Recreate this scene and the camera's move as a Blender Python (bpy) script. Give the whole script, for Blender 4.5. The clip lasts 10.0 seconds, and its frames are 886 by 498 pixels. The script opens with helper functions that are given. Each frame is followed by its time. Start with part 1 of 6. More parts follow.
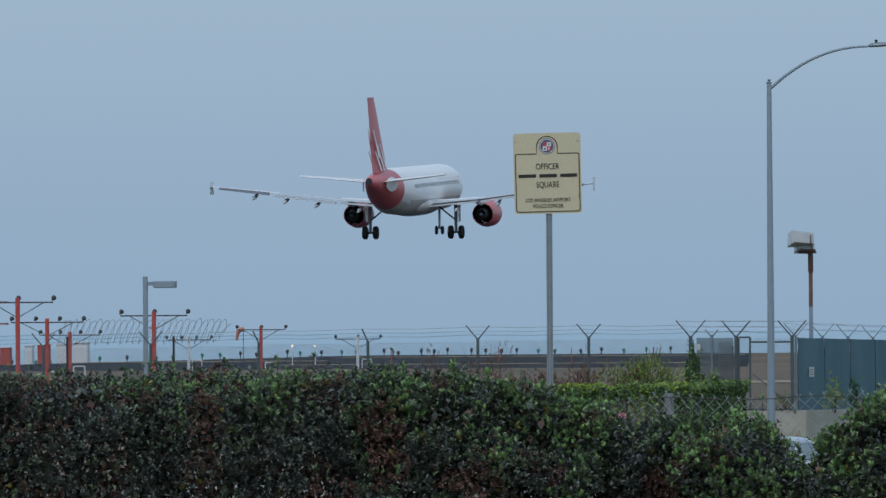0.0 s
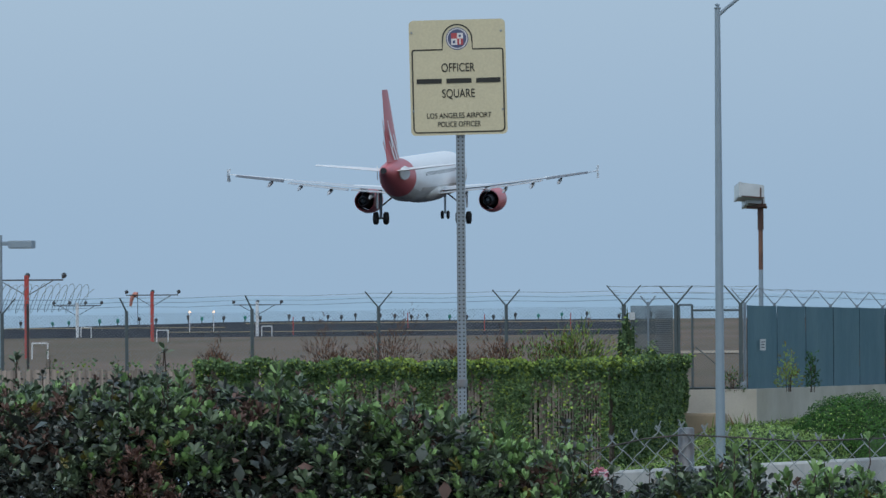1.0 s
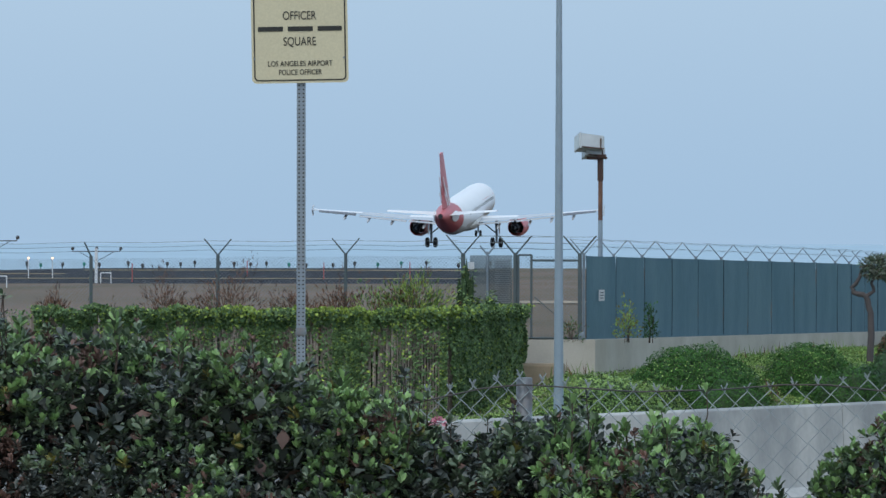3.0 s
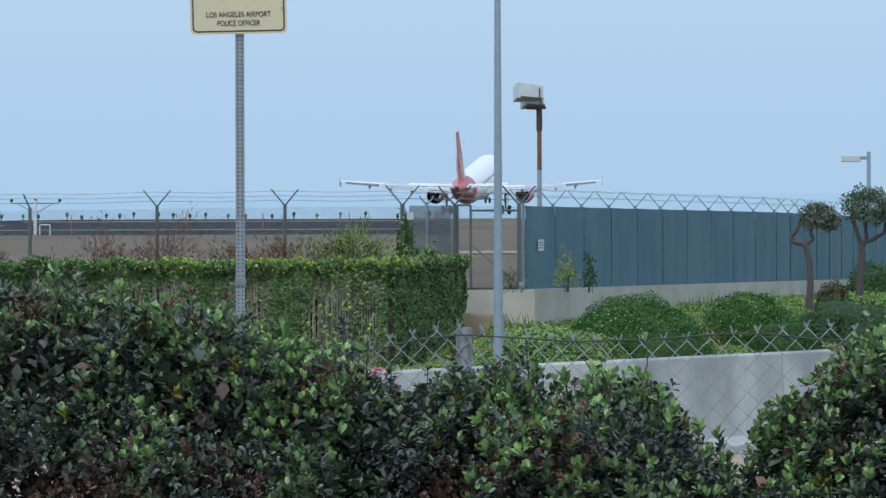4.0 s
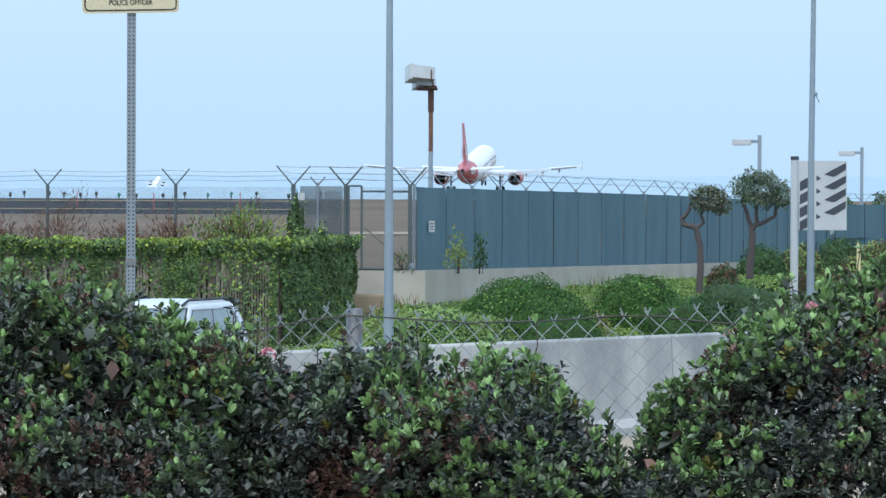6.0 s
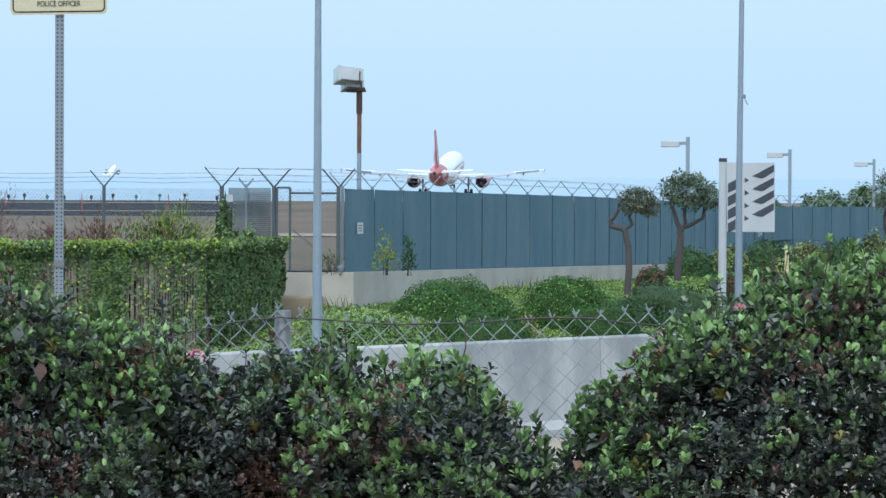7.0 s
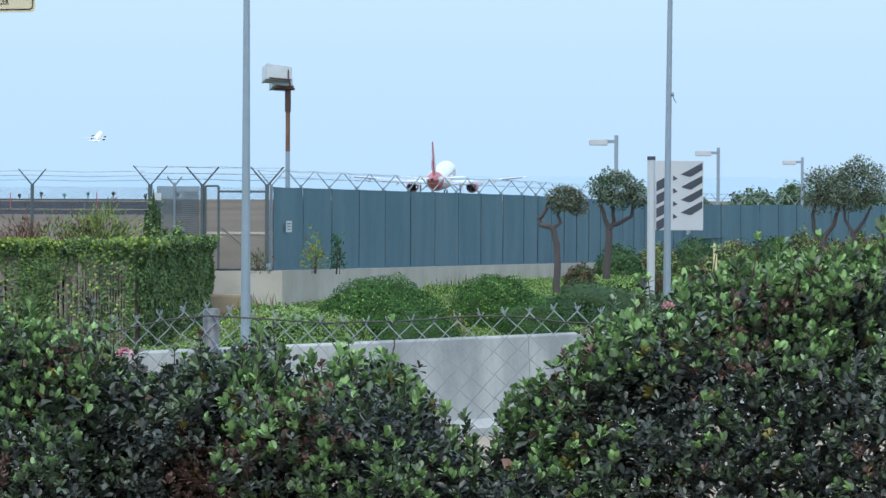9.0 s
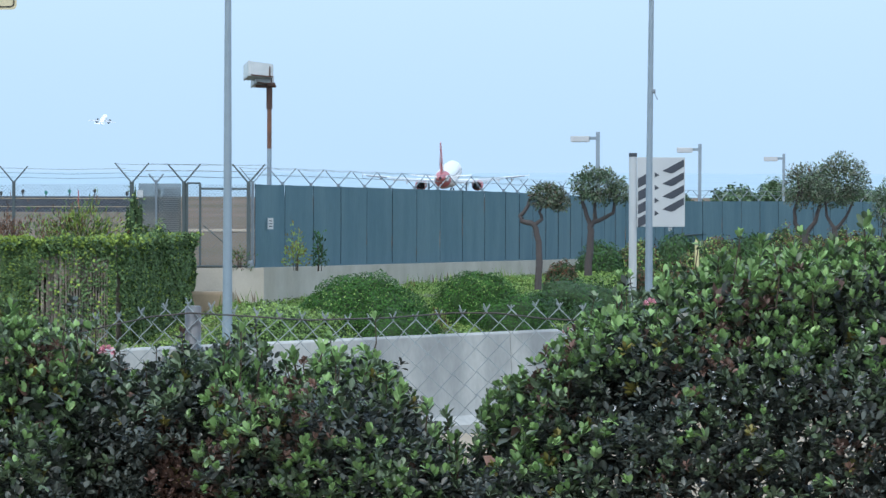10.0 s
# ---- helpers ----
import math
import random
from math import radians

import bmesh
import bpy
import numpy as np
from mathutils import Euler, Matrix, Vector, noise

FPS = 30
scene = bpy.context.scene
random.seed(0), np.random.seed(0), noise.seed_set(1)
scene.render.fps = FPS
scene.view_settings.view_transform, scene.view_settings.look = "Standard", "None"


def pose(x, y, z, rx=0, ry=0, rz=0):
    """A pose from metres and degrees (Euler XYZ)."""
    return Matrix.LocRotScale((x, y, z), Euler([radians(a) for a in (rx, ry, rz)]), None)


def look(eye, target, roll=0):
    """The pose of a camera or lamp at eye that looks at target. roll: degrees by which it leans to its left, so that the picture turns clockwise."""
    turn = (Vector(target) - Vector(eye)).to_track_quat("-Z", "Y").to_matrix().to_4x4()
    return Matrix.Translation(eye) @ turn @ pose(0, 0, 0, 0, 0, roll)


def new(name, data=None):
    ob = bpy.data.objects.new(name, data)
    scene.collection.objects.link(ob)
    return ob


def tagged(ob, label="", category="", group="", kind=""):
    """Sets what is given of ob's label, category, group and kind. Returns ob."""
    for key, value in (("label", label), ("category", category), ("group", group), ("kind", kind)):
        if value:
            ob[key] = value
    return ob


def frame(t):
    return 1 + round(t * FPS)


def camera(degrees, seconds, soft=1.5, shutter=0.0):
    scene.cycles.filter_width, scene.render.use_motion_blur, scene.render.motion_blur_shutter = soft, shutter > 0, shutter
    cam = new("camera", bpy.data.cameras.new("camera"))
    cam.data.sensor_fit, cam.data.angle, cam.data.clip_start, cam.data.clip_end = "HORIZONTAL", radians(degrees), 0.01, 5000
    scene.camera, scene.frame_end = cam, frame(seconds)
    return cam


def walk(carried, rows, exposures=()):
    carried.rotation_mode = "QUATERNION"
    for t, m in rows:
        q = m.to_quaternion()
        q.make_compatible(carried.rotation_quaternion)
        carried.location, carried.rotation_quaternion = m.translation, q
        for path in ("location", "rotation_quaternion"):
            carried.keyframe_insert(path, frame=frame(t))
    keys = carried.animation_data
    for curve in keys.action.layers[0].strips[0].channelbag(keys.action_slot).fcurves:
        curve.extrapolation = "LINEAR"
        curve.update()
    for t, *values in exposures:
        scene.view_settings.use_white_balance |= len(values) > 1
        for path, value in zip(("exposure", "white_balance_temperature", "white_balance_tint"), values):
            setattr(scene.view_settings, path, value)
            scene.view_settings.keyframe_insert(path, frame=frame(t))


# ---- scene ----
# ---------------------------------------------------------------- camera
EYE = 1.6
RUNWAY_TURN = 7.643          # degrees from the gate to the runway's heading


def view(yaw, pitch, roll, back=0.0, side=0.0, up=0.0):
    """Pose of the lens: yaw to the right of the gate, pitch up, lean to the left; back: metres behind its stand."""
    turn = pose(0, 0, 0, 90 + pitch, 0, RUNWAY_TURN - yaw) @ pose(0, 0, 0, 0, 0, roll)
    a = radians(RUNWAY_TURN - yaw)
    x = back * math.sin(a) + side * math.cos(a)
    y = -back * math.cos(a) + side * math.sin(a)
    return Matrix.Translation((x, y, EYE + up)) @ turn


cam = camera(9.242, 10.0, soft=1.5)
PATH = [
    (0.0, view(-2.8056, 0.6879, -0.380, 18.5, -0.36)),
    (0.2, view(-2.5254, 0.4777, -0.380, 12.6, -0.19)),
    (0.5, view(-2.2565, 0.3934, -0.380, 7.0, -0.07)),
    (1.0, view(-1.8850, 0.3072, -0.400)),
    (1.5, view(-1.4089, 0.1290, -0.373)),
    (2.0, view(-1.1435, 0.0506, -0.334)),
    (2.5, view(-0.6392, -0.0439, 0.000)),
    (4.0, view(0.4226, -0.7526, -0.160)),
    (4.5, view(0.8229, -0.9701, -0.049)),
    (5.0, view(1.1287, -1.0683, 0.035)),
    (5.2, view(1.1330, -1.0600, 0.045)),
    (6.3, view(1.8050, -0.9150, 0.290)),
    (6.5, view(1.9512, -0.9050, 0.302)),
    (7.0, view(2.3135, -0.9296, 0.244)),
    (7.5, view(2.6655, -0.9719, 0.288)),
    (8.0, view(2.8458, -0.9631, 0.225)),
    (8.5, view(2.8688, -0.9824, 0.265)),
    (9.0, view(3.0596, -0.9442, 0.236)),
    (9.5, view(3.2466, -0.9400, 0.150)),
    (10.0, view(3.2509, -0.9761, 0.156)),
]
EXPOSURES = [(0.0, -0.68), (0.5, -0.6), (1.0, -0.52), (2.0, -0.40), (2.7, -0.32), (4.0, -0.08), (4.5, 0.05), (5.0, 0.17), (6.5, 0.27), (10.0, 0.27)]

# ---------------------------------------------------------------- light
world = bpy.data.worlds.new("overcast_sky")
scene.world = world
world.use_nodes = True
wn, wl = world.node_tree.nodes, world.node_tree.links
wn.clear()
sky = wn.new("ShaderNodeTexSky")
sky.sky_type, sky.sun_disc = "NISHITA", False
sky.sun_elevation, sky.sun_rotation = radians(52), radians(150)
sky.air_density, sky.dust_density = 1.6, 4.0
sky_bg, cloud_bg = wn.new("ShaderNodeBackground"), wn.new("ShaderNodeBackground")
sky_bg.inputs[1].default_value = 0.05
cloud_bg.inputs[0].default_value = (0.445, 0.655, 0.905, 1)
cloud_bg.inputs[1].default_value = 0.95
both, world_out = wn.new("ShaderNodeAddShader"), wn.new("ShaderNodeOutputWorld")
wl.new(sky.outputs[0], sky_bg.inputs[0])
wl.new(sky_bg.outputs[0], both.inputs[0])
wl.new(cloud_bg.outputs[0], both.inputs[1])
wl.new(both.outputs[0], world_out.inputs[0])

sun_data = bpy.data.lights.new("sun", "SUN")
sun_data.energy, sun_data.angle, sun_data.color = 1.5, radians(25), (1.0, 0.96, 0.9)
sun_lamp = new("sun", sun_data)
sun_lamp.matrix_world = look((-20, -40, 60), (0, 0, 0))


# ---------------------------------------------------------------- materials
def mat(name, color, rough=0.7, metal=0.0, second=None, scale=4.0, amount=0.5, fine=60.0, bump=0.15, island=0.0, thing=0.0,
        spec=0.5, emit=0.0, trans=0.0, alpha=1.0, stretch=(1, 1, 1)):
    """A node material: a base colour that drifts to a second one in large blotches, fine grain, bump, and a shift per piece."""
    m = bpy.data.materials.new(name)
    m.use_nodes = True
    n, l = m.node_tree.nodes, m.node_tree.links
    b = n["Principled BSDF"]
    b.inputs["Roughness"].default_value, b.inputs["Metallic"].default_value = rough, metal
    b.inputs["Specular IOR Level"].default_value = spec
    second = second or tuple(c * 0.72 for c in color)
    tc, mp = n.new("ShaderNodeTexCoord"), n.new("ShaderNodeMapping")
    mp.inputs["Scale"].default_value = stretch
    l.new(tc.outputs["Object"], mp.inputs[0])
    big, small = n.new("ShaderNodeTexNoise"), n.new("ShaderNodeTexNoise")
    big.inputs["Scale"].default_value, big.inputs["Detail"].default_value = scale, 5
    small.inputs["Scale"].default_value, small.inputs["Detail"].default_value = fine, 3
    l.new(mp.outputs[0], big.inputs[0])
    l.new(mp.outputs[0], small.inputs[0])
    ramp = n.new("ShaderNodeMapRange")
    ramp.inputs[1].default_value, ramp.inputs[2].default_value = 0.35, 0.65
    ramp.inputs[3].default_value, ramp.inputs[4].default_value = 0.0, amount
    l.new(big.outputs[0], ramp.inputs[0])
    mix = n.new("ShaderNodeMix")
    mix.data_type = "RGBA"
    mix.inputs[6].default_value, mix.inputs[7].default_value = (*color, 1), (*second, 1)
    l.new(ramp.outputs[0], mix.inputs[0])
    hsv = n.new("ShaderNodeHueSaturation")
    l.new(mix.outputs[2], hsv.inputs["Color"])
    val = n.new("ShaderNodeMapRange")
    val.inputs[3].default_value, val.inputs[4].default_value = 0.86, 1.14
    l.new(small.outputs[0], val.inputs[0])
    last = val.outputs[0]
    if island or thing:
        if island:
            src = n.new("ShaderNodeNewGeometry").outputs["Random Per Island"]
        else:
            src = n.new("ShaderNodeObjectInfo").outputs["Random"]
        k = island or thing
        r = n.new("ShaderNodeMapRange")
        r.inputs[3].default_value, r.inputs[4].default_value = 1 - k, 1 + k
        l.new(src, r.inputs[0])
        mul = n.new("ShaderNodeMath")
        mul.operation = "MULTIPLY"
        l.new(last, mul.inputs[0])
        l.new(r.outputs[0], mul.inputs[1])
        last = mul.outputs[0]
    l.new(last, hsv.inputs["Value"])
    l.new(hsv.outputs[0], b.inputs["Base Color"])
    if bump:
        bp = n.new("ShaderNodeBump")
        bp.inputs["Strength"].default_value, bp.inputs["Distance"].default_value = bump, 0.01
        l.new(small.outputs[0], bp.inputs["Height"])
        l.new(bp.outputs[0], b.inputs["Normal"])
    if emit:
        b.inputs["Emission Color"].default_value, b.inputs["Emission Strength"].default_value = (*color, 1), emit
    if alpha < 1:
        b.inputs["Alpha"].default_value = alpha
    if trans:
        b.inputs["Transmission Weight"].default_value = trans
    return m


M = {
    "dirt": mat("dry_dirt", (0.36, 0.29, 0.21), 0.95, second=(0.25, 0.2, 0.14), scale=0.8, fine=30),
    "road": mat("street_asphalt", (0.06, 0.06, 0.062), 0.9, second=(0.085, 0.082, 0.08), scale=0.6, fine=40),
    "field": mat("dry_grass_field", (0.20, 0.148, 0.118), 0.95, second=(0.135, 0.115, 0.08), scale=0.10, amount=1.0, fine=1.2, bump=0.6, spec=0.05, stretch=(1, 0.25, 1)),
    "runway": mat("runway_asphalt", (0.030, 0.033, 0.042), 0.95, second=(0.022, 0.025, 0.033), scale=0.02, fine=0.6, spec=0.03),
    "yellow_paint": mat("worn_yellow_paint", (0.50, 0.38, 0.20), 0.8, second=(0.3, 0.24, 0.14), scale=0.3, spec=0.1),
    # pale blue, the haze over the water put into its colour
    "sea": mat("hazed_sea_water", (0.34, 0.46, 0.54), 0.9, second=(0.36, 0.48, 0.56), scale=0.004, fine=0.02, bump=0.1),
    "concrete": mat("cast_concrete", (0.48, 0.495, 0.485), 0.9, second=(0.24, 0.26, 0.27), scale=1.0, fine=14, amount=0.85, stretch=(1, 1, 0.6)),
    "wall_concrete": mat("retaining_concrete", (0.50, 0.47, 0.42), 0.92, second=(0.36, 0.33, 0.28), scale=0.9, fine=40, amount=0.7),
    "galv": mat("galvanised_steel", (0.25, 0.30, 0.345), 0.5, 0.35, second=(0.19, 0.23, 0.27), scale=9, fine=90, bump=0.05),
    "pole_paint": mat("pole_grey_paint", (0.27, 0.34, 0.40), 0.5, 0.1, second=(0.22, 0.28, 0.33), scale=2.5, fine=50, bump=0.05),
    "dark_steel": mat("weathered_dark_steel", (0.055, 0.06, 0.065), 0.6, 0.4, second=(0.09, 0.06, 0.045), scale=5),
    "fence_wire": mat("dull_zinc_wire", (0.20, 0.23, 0.25), 0.6, 0.3, scale=8),
    "screen_blue": mat("blue_windscreen_fabric", (0.088, 0.165, 0.208), 0.85, second=(0.125, 0.208, 0.245), scale=0.9, fine=14, amount=0.9, stretch=(1, 1, 0.3), spec=0.2),
    "slat": mat("bleached_wooden_slats", (0.30, 0.25, 0.22), 0.9, second=(0.17, 0.135, 0.12), scale=2.0, fine=60, island=0.35, stretch=(1, 1, 0.2)),
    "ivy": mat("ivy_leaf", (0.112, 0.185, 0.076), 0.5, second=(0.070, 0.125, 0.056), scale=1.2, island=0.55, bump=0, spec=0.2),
    "ivy_sun": mat("ivy_sunlit_leaf", (0.27, 0.36, 0.07), 0.5, second=(0.18, 0.28, 0.065), scale=1.5, island=0.4, bump=0, spec=0.2),
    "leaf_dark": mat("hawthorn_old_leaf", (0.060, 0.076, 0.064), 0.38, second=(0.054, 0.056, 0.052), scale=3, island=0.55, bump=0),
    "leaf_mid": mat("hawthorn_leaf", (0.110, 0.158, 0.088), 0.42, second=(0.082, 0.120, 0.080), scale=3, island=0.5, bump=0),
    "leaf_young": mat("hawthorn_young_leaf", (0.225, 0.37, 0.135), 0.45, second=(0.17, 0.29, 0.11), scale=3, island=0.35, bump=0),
    "leaf_dead": mat("hawthorn_dead_leaf", (0.15, 0.085, 0.065), 0.7, second=(0.095, 0.062, 0.056), scale=3, island=0.5, bump=0),
    "leaf_yellow": mat("hawthorn_yellowing_leaf", (0.19, 0.17, 0.04), 0.5, second=(0.12, 0.11, 0.03), scale=3, island=0.4, bump=0),
    "petal": mat("pink_petals", (0.70, 0.30, 0.38), 0.6, second=(0.75, 0.42, 0.48), scale=20, island=0.3, bump=0),
    "twig": mat("shrub_twigs", (0.055, 0.035, 0.026), 0.85, second=(0.08, 0.06, 0.045), scale=12),
    "bark": mat("tree_bark", (0.078, 0.068, 0.068), 0.9, second=(0.10, 0.086, 0.086), scale=6, fine=50, bump=0.5),
    "tree_leaf": mat("tree_leaf", (0.10, 0.17, 0.09), 0.5, second=(0.16, 0.21, 0.13), scale=1.2, island=0.5, bump=0),
    "tree_leaf_grey": mat("tree_leaf_dusty", (0.16, 0.19, 0.14), 0.6, second=(0.19, 0.18, 0.14), scale=1.2, island=0.5, bump=0),
    "bush_green": mat("bush_leaf", (0.054, 0.140, 0.030), 0.6, second=(0.031, 0.088, 0.021), scale=1.0, island=0.5, bump=0, spec=0.12),
    "bush_dark": mat("dark_bush_leaf", (0.036, 0.085, 0.034), 0.5, second=(0.048, 0.10, 0.038), scale=1.0, island=0.5, bump=0, spec=0.3),
    "cover": mat("ground_cover_leaf", (0.30, 0.42, 0.12), 0.55, second=(0.165, 0.285, 0.085), scale=0.5, amount=1.0, island=0.4, bump=0, spec=0.15),
    "dry_weed": mat("dry_brown_weed", (0.16, 0.075, 0.04), 0.8, second=(0.11, 0.07, 0.05), scale=2, island=0.4, bump=0),
    "sign_cream": mat("cream_sign_paint", (0.56, 0.52, 0.36), 0.5, second=(0.51, 0.47, 0.33), scale=3, amount=0.4, bump=0.02),
    "black_paint": mat("black_lettering", (0.02, 0.022, 0.02), 0.6, bump=0),
    "seal_blue": mat("seal_dark_blue", (0.08, 0.10, 0.20), 0.5, bump=0),
    "seal_red": mat("seal_red", (0.42, 0.07, 0.08), 0.5, bump=0),
    "seal_white": mat("seal_white", (0.7, 0.7, 0.7), 0.5, bump=0),
    "white_panel": mat("pale_grey_sign_panel", (0.52, 0.55, 0.57), 0.5, second=(0.46, 0.49, 0.52), scale=1.5, bump=0.02),
    "stripe_grey": mat("slate_stripe_paint", (0.055, 0.065, 0.085), 0.55, bump=0.02),
    "orange_red": mat("orange_red_paint", (0.50, 0.07, 0.055), 0.6, second=(0.40, 0.07, 0.06), scale=2),
    "white_paint": mat("white_paint", (0.74, 0.75, 0.76), 0.5, second=(0.66, 0.67, 0.68), scale=1.5, amount=0.4, bump=0.03),
    "rust": mat("rusty_steel", (0.25, 0.125, 0.08), 0.8, 0.1, second=(0.10, 0.06, 0.05), scale=1.6, amount=1.0, fine=30),
    "rust_dark": mat("dark_rusted_steel", (0.075, 0.045, 0.04), 0.8, 0.2, second=(0.12, 0.06, 0.04), scale=5),
    "amber_lamp": mat("lit_amber_lamp", (1.0, 0.55, 0.3), 0.4, emit=4.0, bump=0),
    "green_lamp": mat("green_lamp_glass", (0.05, 0.32, 0.25), 0.3, bump=0),
    "sock": mat("faded_orange_cloth", (0.58, 0.24, 0.18), 0.8, bump=0),
    "air_white": mat("aircraft_white_paint", (0.86, 0.86, 0.86), 0.28, second=(0.80, 0.80, 0.79), scale=0.5, amount=0.5, fine=6, bump=0),
    "air_belly": mat("aircraft_belly_grey", (0.66, 0.65, 0.62), 0.4, second=(0.44, 0.42, 0.38), scale=1.2, amount=0.7, fine=8, bump=0, stretch=(2.5, 0.5, 1)),
    # red lightened towards pink, distance haze put into the paint
    "air_red": mat("aircraft_hazed_red", (0.60, 0.14, 0.15), 0.35, second=(0.54, 0.12, 0.13), scale=0.6, bump=0),
    "air_grey": mat("aircraft_wing_grey", (0.50, 0.53, 0.56), 0.35, second=(0.40, 0.43, 0.46), scale=0.6, bump=0),
    "air_dark": mat("aircraft_dark_metal", (0.05, 0.05, 0.055), 0.5, 0.5, bump=0),
    "air_shade": mat("aircraft_shaded_grey", (0.16, 0.17, 0.19), 0.5, bump=0),
    "tyre": mat("tyre_rubber", (0.018, 0.018, 0.019), 0.85, bump=0.05),
    "car_white": mat("white_car_paint", (0.60, 0.65, 0.70), 0.2, second=(0.55, 0.60, 0.66), scale=1, amount=0.3, bump=0),
    "car_silver": mat("silver_car_paint", (0.50, 0.55, 0.62), 0.25, 0.35, second=(0.44, 0.49, 0.56), scale=1, amount=0.3, bump=0),
    # light teal base, the sky's reflection put into the glass colour
    "car_glass": mat("sky_tinted_car_glass", (0.19, 0.25, 0.265), 0.07, spec=1.0, bump=0),
    "trim_black": mat("black_plastic_trim", (0.02, 0.02, 0.022), 0.5, bump=0.02),
    "chrome": mat("chrome", (0.7, 0.7, 0.72), 0.12, 1.0, bump=0),
    "lamp_glass": mat("clear_lamp_lens", (0.62, 0.66, 0.7), 0.1, bump=0),
    "lamp_lit": mat("lit_headlamp", (1.0, 0.93, 0.8), 0.2, emit=2.5, bump=0),
    "plate": mat("number_plate_white", (0.55, 0.56, 0.55), 0.5, bump=0),
    "cladding": mat("pale_cladding", (0.50, 0.56, 0.60), 0.7, scale=0.05, fine=1, bump=0),
    "deep_blue": mat("deep_blue_cladding", (0.03, 0.055, 0.10), 0.6, scale=0.05, fine=1, bump=0),
    # greyed red: far-off haze painted into the mast colour
    "haze_mast": mat("hazed_red_lattice", (0.36, 0.22, 0.26), 0.8, bump=0),
    "yellow_post": mat("pale_yellow_paint", (0.62, 0.56, 0.30), 0.6, second=(0.5, 0.46, 0.28), scale=5),
    "head_glass": mat("floodlight_glass", (0.50, 0.56, 0.56), 0.15, second=(0.36, 0.41, 0.41), scale=3, bump=0),
}


# ---------------------------------------------------------------- mesh helpers
def polar(bearing, dist, z=0.0):
    """A place by its bearing (degrees to the right of the runway's heading) and distance from the stand."""
    a = radians(bearing)
    return Vector((dist * math.sin(a), dist * math.cos(a), z))


def finish(name, bm, materials, parent=None, label="", smooth=0.0):
    me = bpy.data.meshes.new(name)
    bmesh.ops.recalc_face_normals(bm, faces=bm.faces)
    bm.to_mesh(me)
    bm.free()
    for m in (materials if isinstance(materials, (list, tuple)) else [materials]):
        me.materials.append(m)
    if smooth:
        me.polygons.foreach_set("use_smooth", [True] * len(me.polygons))
        me.set_sharp_from_angle(angle=radians(smooth))
    ob = new(name, me)
    if parent:
        ob.parent = parent
    if label:
        ob["label"] = label
    return ob


def part(name, bm, material, parent, label="", smooth=35.0):
    """One mesh object under a thing or under a part."""
    return finish(name, bm, material, parent, label, smooth)


def base(name, at, label, category, group="", kind="", turn=0.0):
    ob = new(name)
    ob.empty_display_size = 0.2
    ob.matrix_basis = pose(at[0], at[1], at[2], 0, 0, turn)
    return tagged(ob, label, category, group, kind)


def box(bm, cx, cy, cz, sx, sy, sz, m=None, bevel=0.0, mi=0):
    mt = Matrix.Translation((cx, cy, cz)) @ Matrix.Diagonal((sx, sy, sz, 1))
    if m is not None:
        mt = m @ mt
    r = bmesh.ops.create_cube(bm, size=1.0, matrix=mt)
    fs = {f for v in r["verts"] for f in v.link_faces}
    for f in fs:
        f.material_index = mi
    if bevel:
        es = {e for f in fs for e in f.edges}
        bmesh.ops.bevel(bm, geom=list(es), offset=bevel, segments=2, affect="EDGES", profile=0.6)
    return bm


def rings(bm, loops, caps=True, mi=0, closed=True):
    """A skin over rings of equal length."""
    vs = [[bm.verts.new(p) for p in lp] for lp in loops]
    n = len(vs[0])
    for a, b in zip(vs, vs[1:]):
        for i in range(n if closed else n - 1):
            j = (i + 1) % n
            f = bm.faces.new((a[i], a[j], b[j], b[i]))
            f.material_index = mi
    if caps and closed:
        for lp in (vs[0][::-1], vs[-1]):
            f = bm.faces.new(lp)
            f.material_index = mi
    return vs


def tube(bm, pts, radii, n=10, mi=0, caps=True):
    """A round bar along points; radii: one or one a point."""
    pts = [Vector(p) for p in pts]
    if not isinstance(radii, (list, tuple)):
        radii = [radii] * len(pts)
    loops, ref = [], None
    for i, p in enumerate(pts):
        d = (pts[min(i + 1, len(pts) - 1)] - pts[max(i - 1, 0)]).normalized()
        if ref is None:
            ref = d.orthogonal().normalized()
        ref = (ref - d * ref.dot(d)).normalized()
        s = d.cross(ref)
        loops.append([p + radii[i] * (math.cos(2 * math.pi * k / n) * ref + math.sin(2 * math.pi * k / n) * s) for k in range(n)])
    rings(bm, loops, caps, mi)
    return bm


def prism(bm, outline, depth, m=None, mi=0):
    """An outline in x and z, extruded along y by depth."""
    m = m or Matrix()
    a = [bm.verts.new(m @ Vector((x, 0, z))) for x, z in outline]
    b = [bm.verts.new(m @ Vector((x, depth, z))) for x, z in outline]
    n = len(outline)
    fs = [bm.faces.new(a), bm.faces.new(b[::-1])]
    for i in range(n):
        fs.append(bm.faces.new((a[i], b[i], b[(i + 1) % n], a[(i + 1) % n])))
    for f in fs:
        f.material_index = mi
    return bm


def cyl(bm, p, q, r, n=16, r2=None, mi=0):
    return tube(bm, [p, q], [r, r if r2 is None else r2], n, mi)


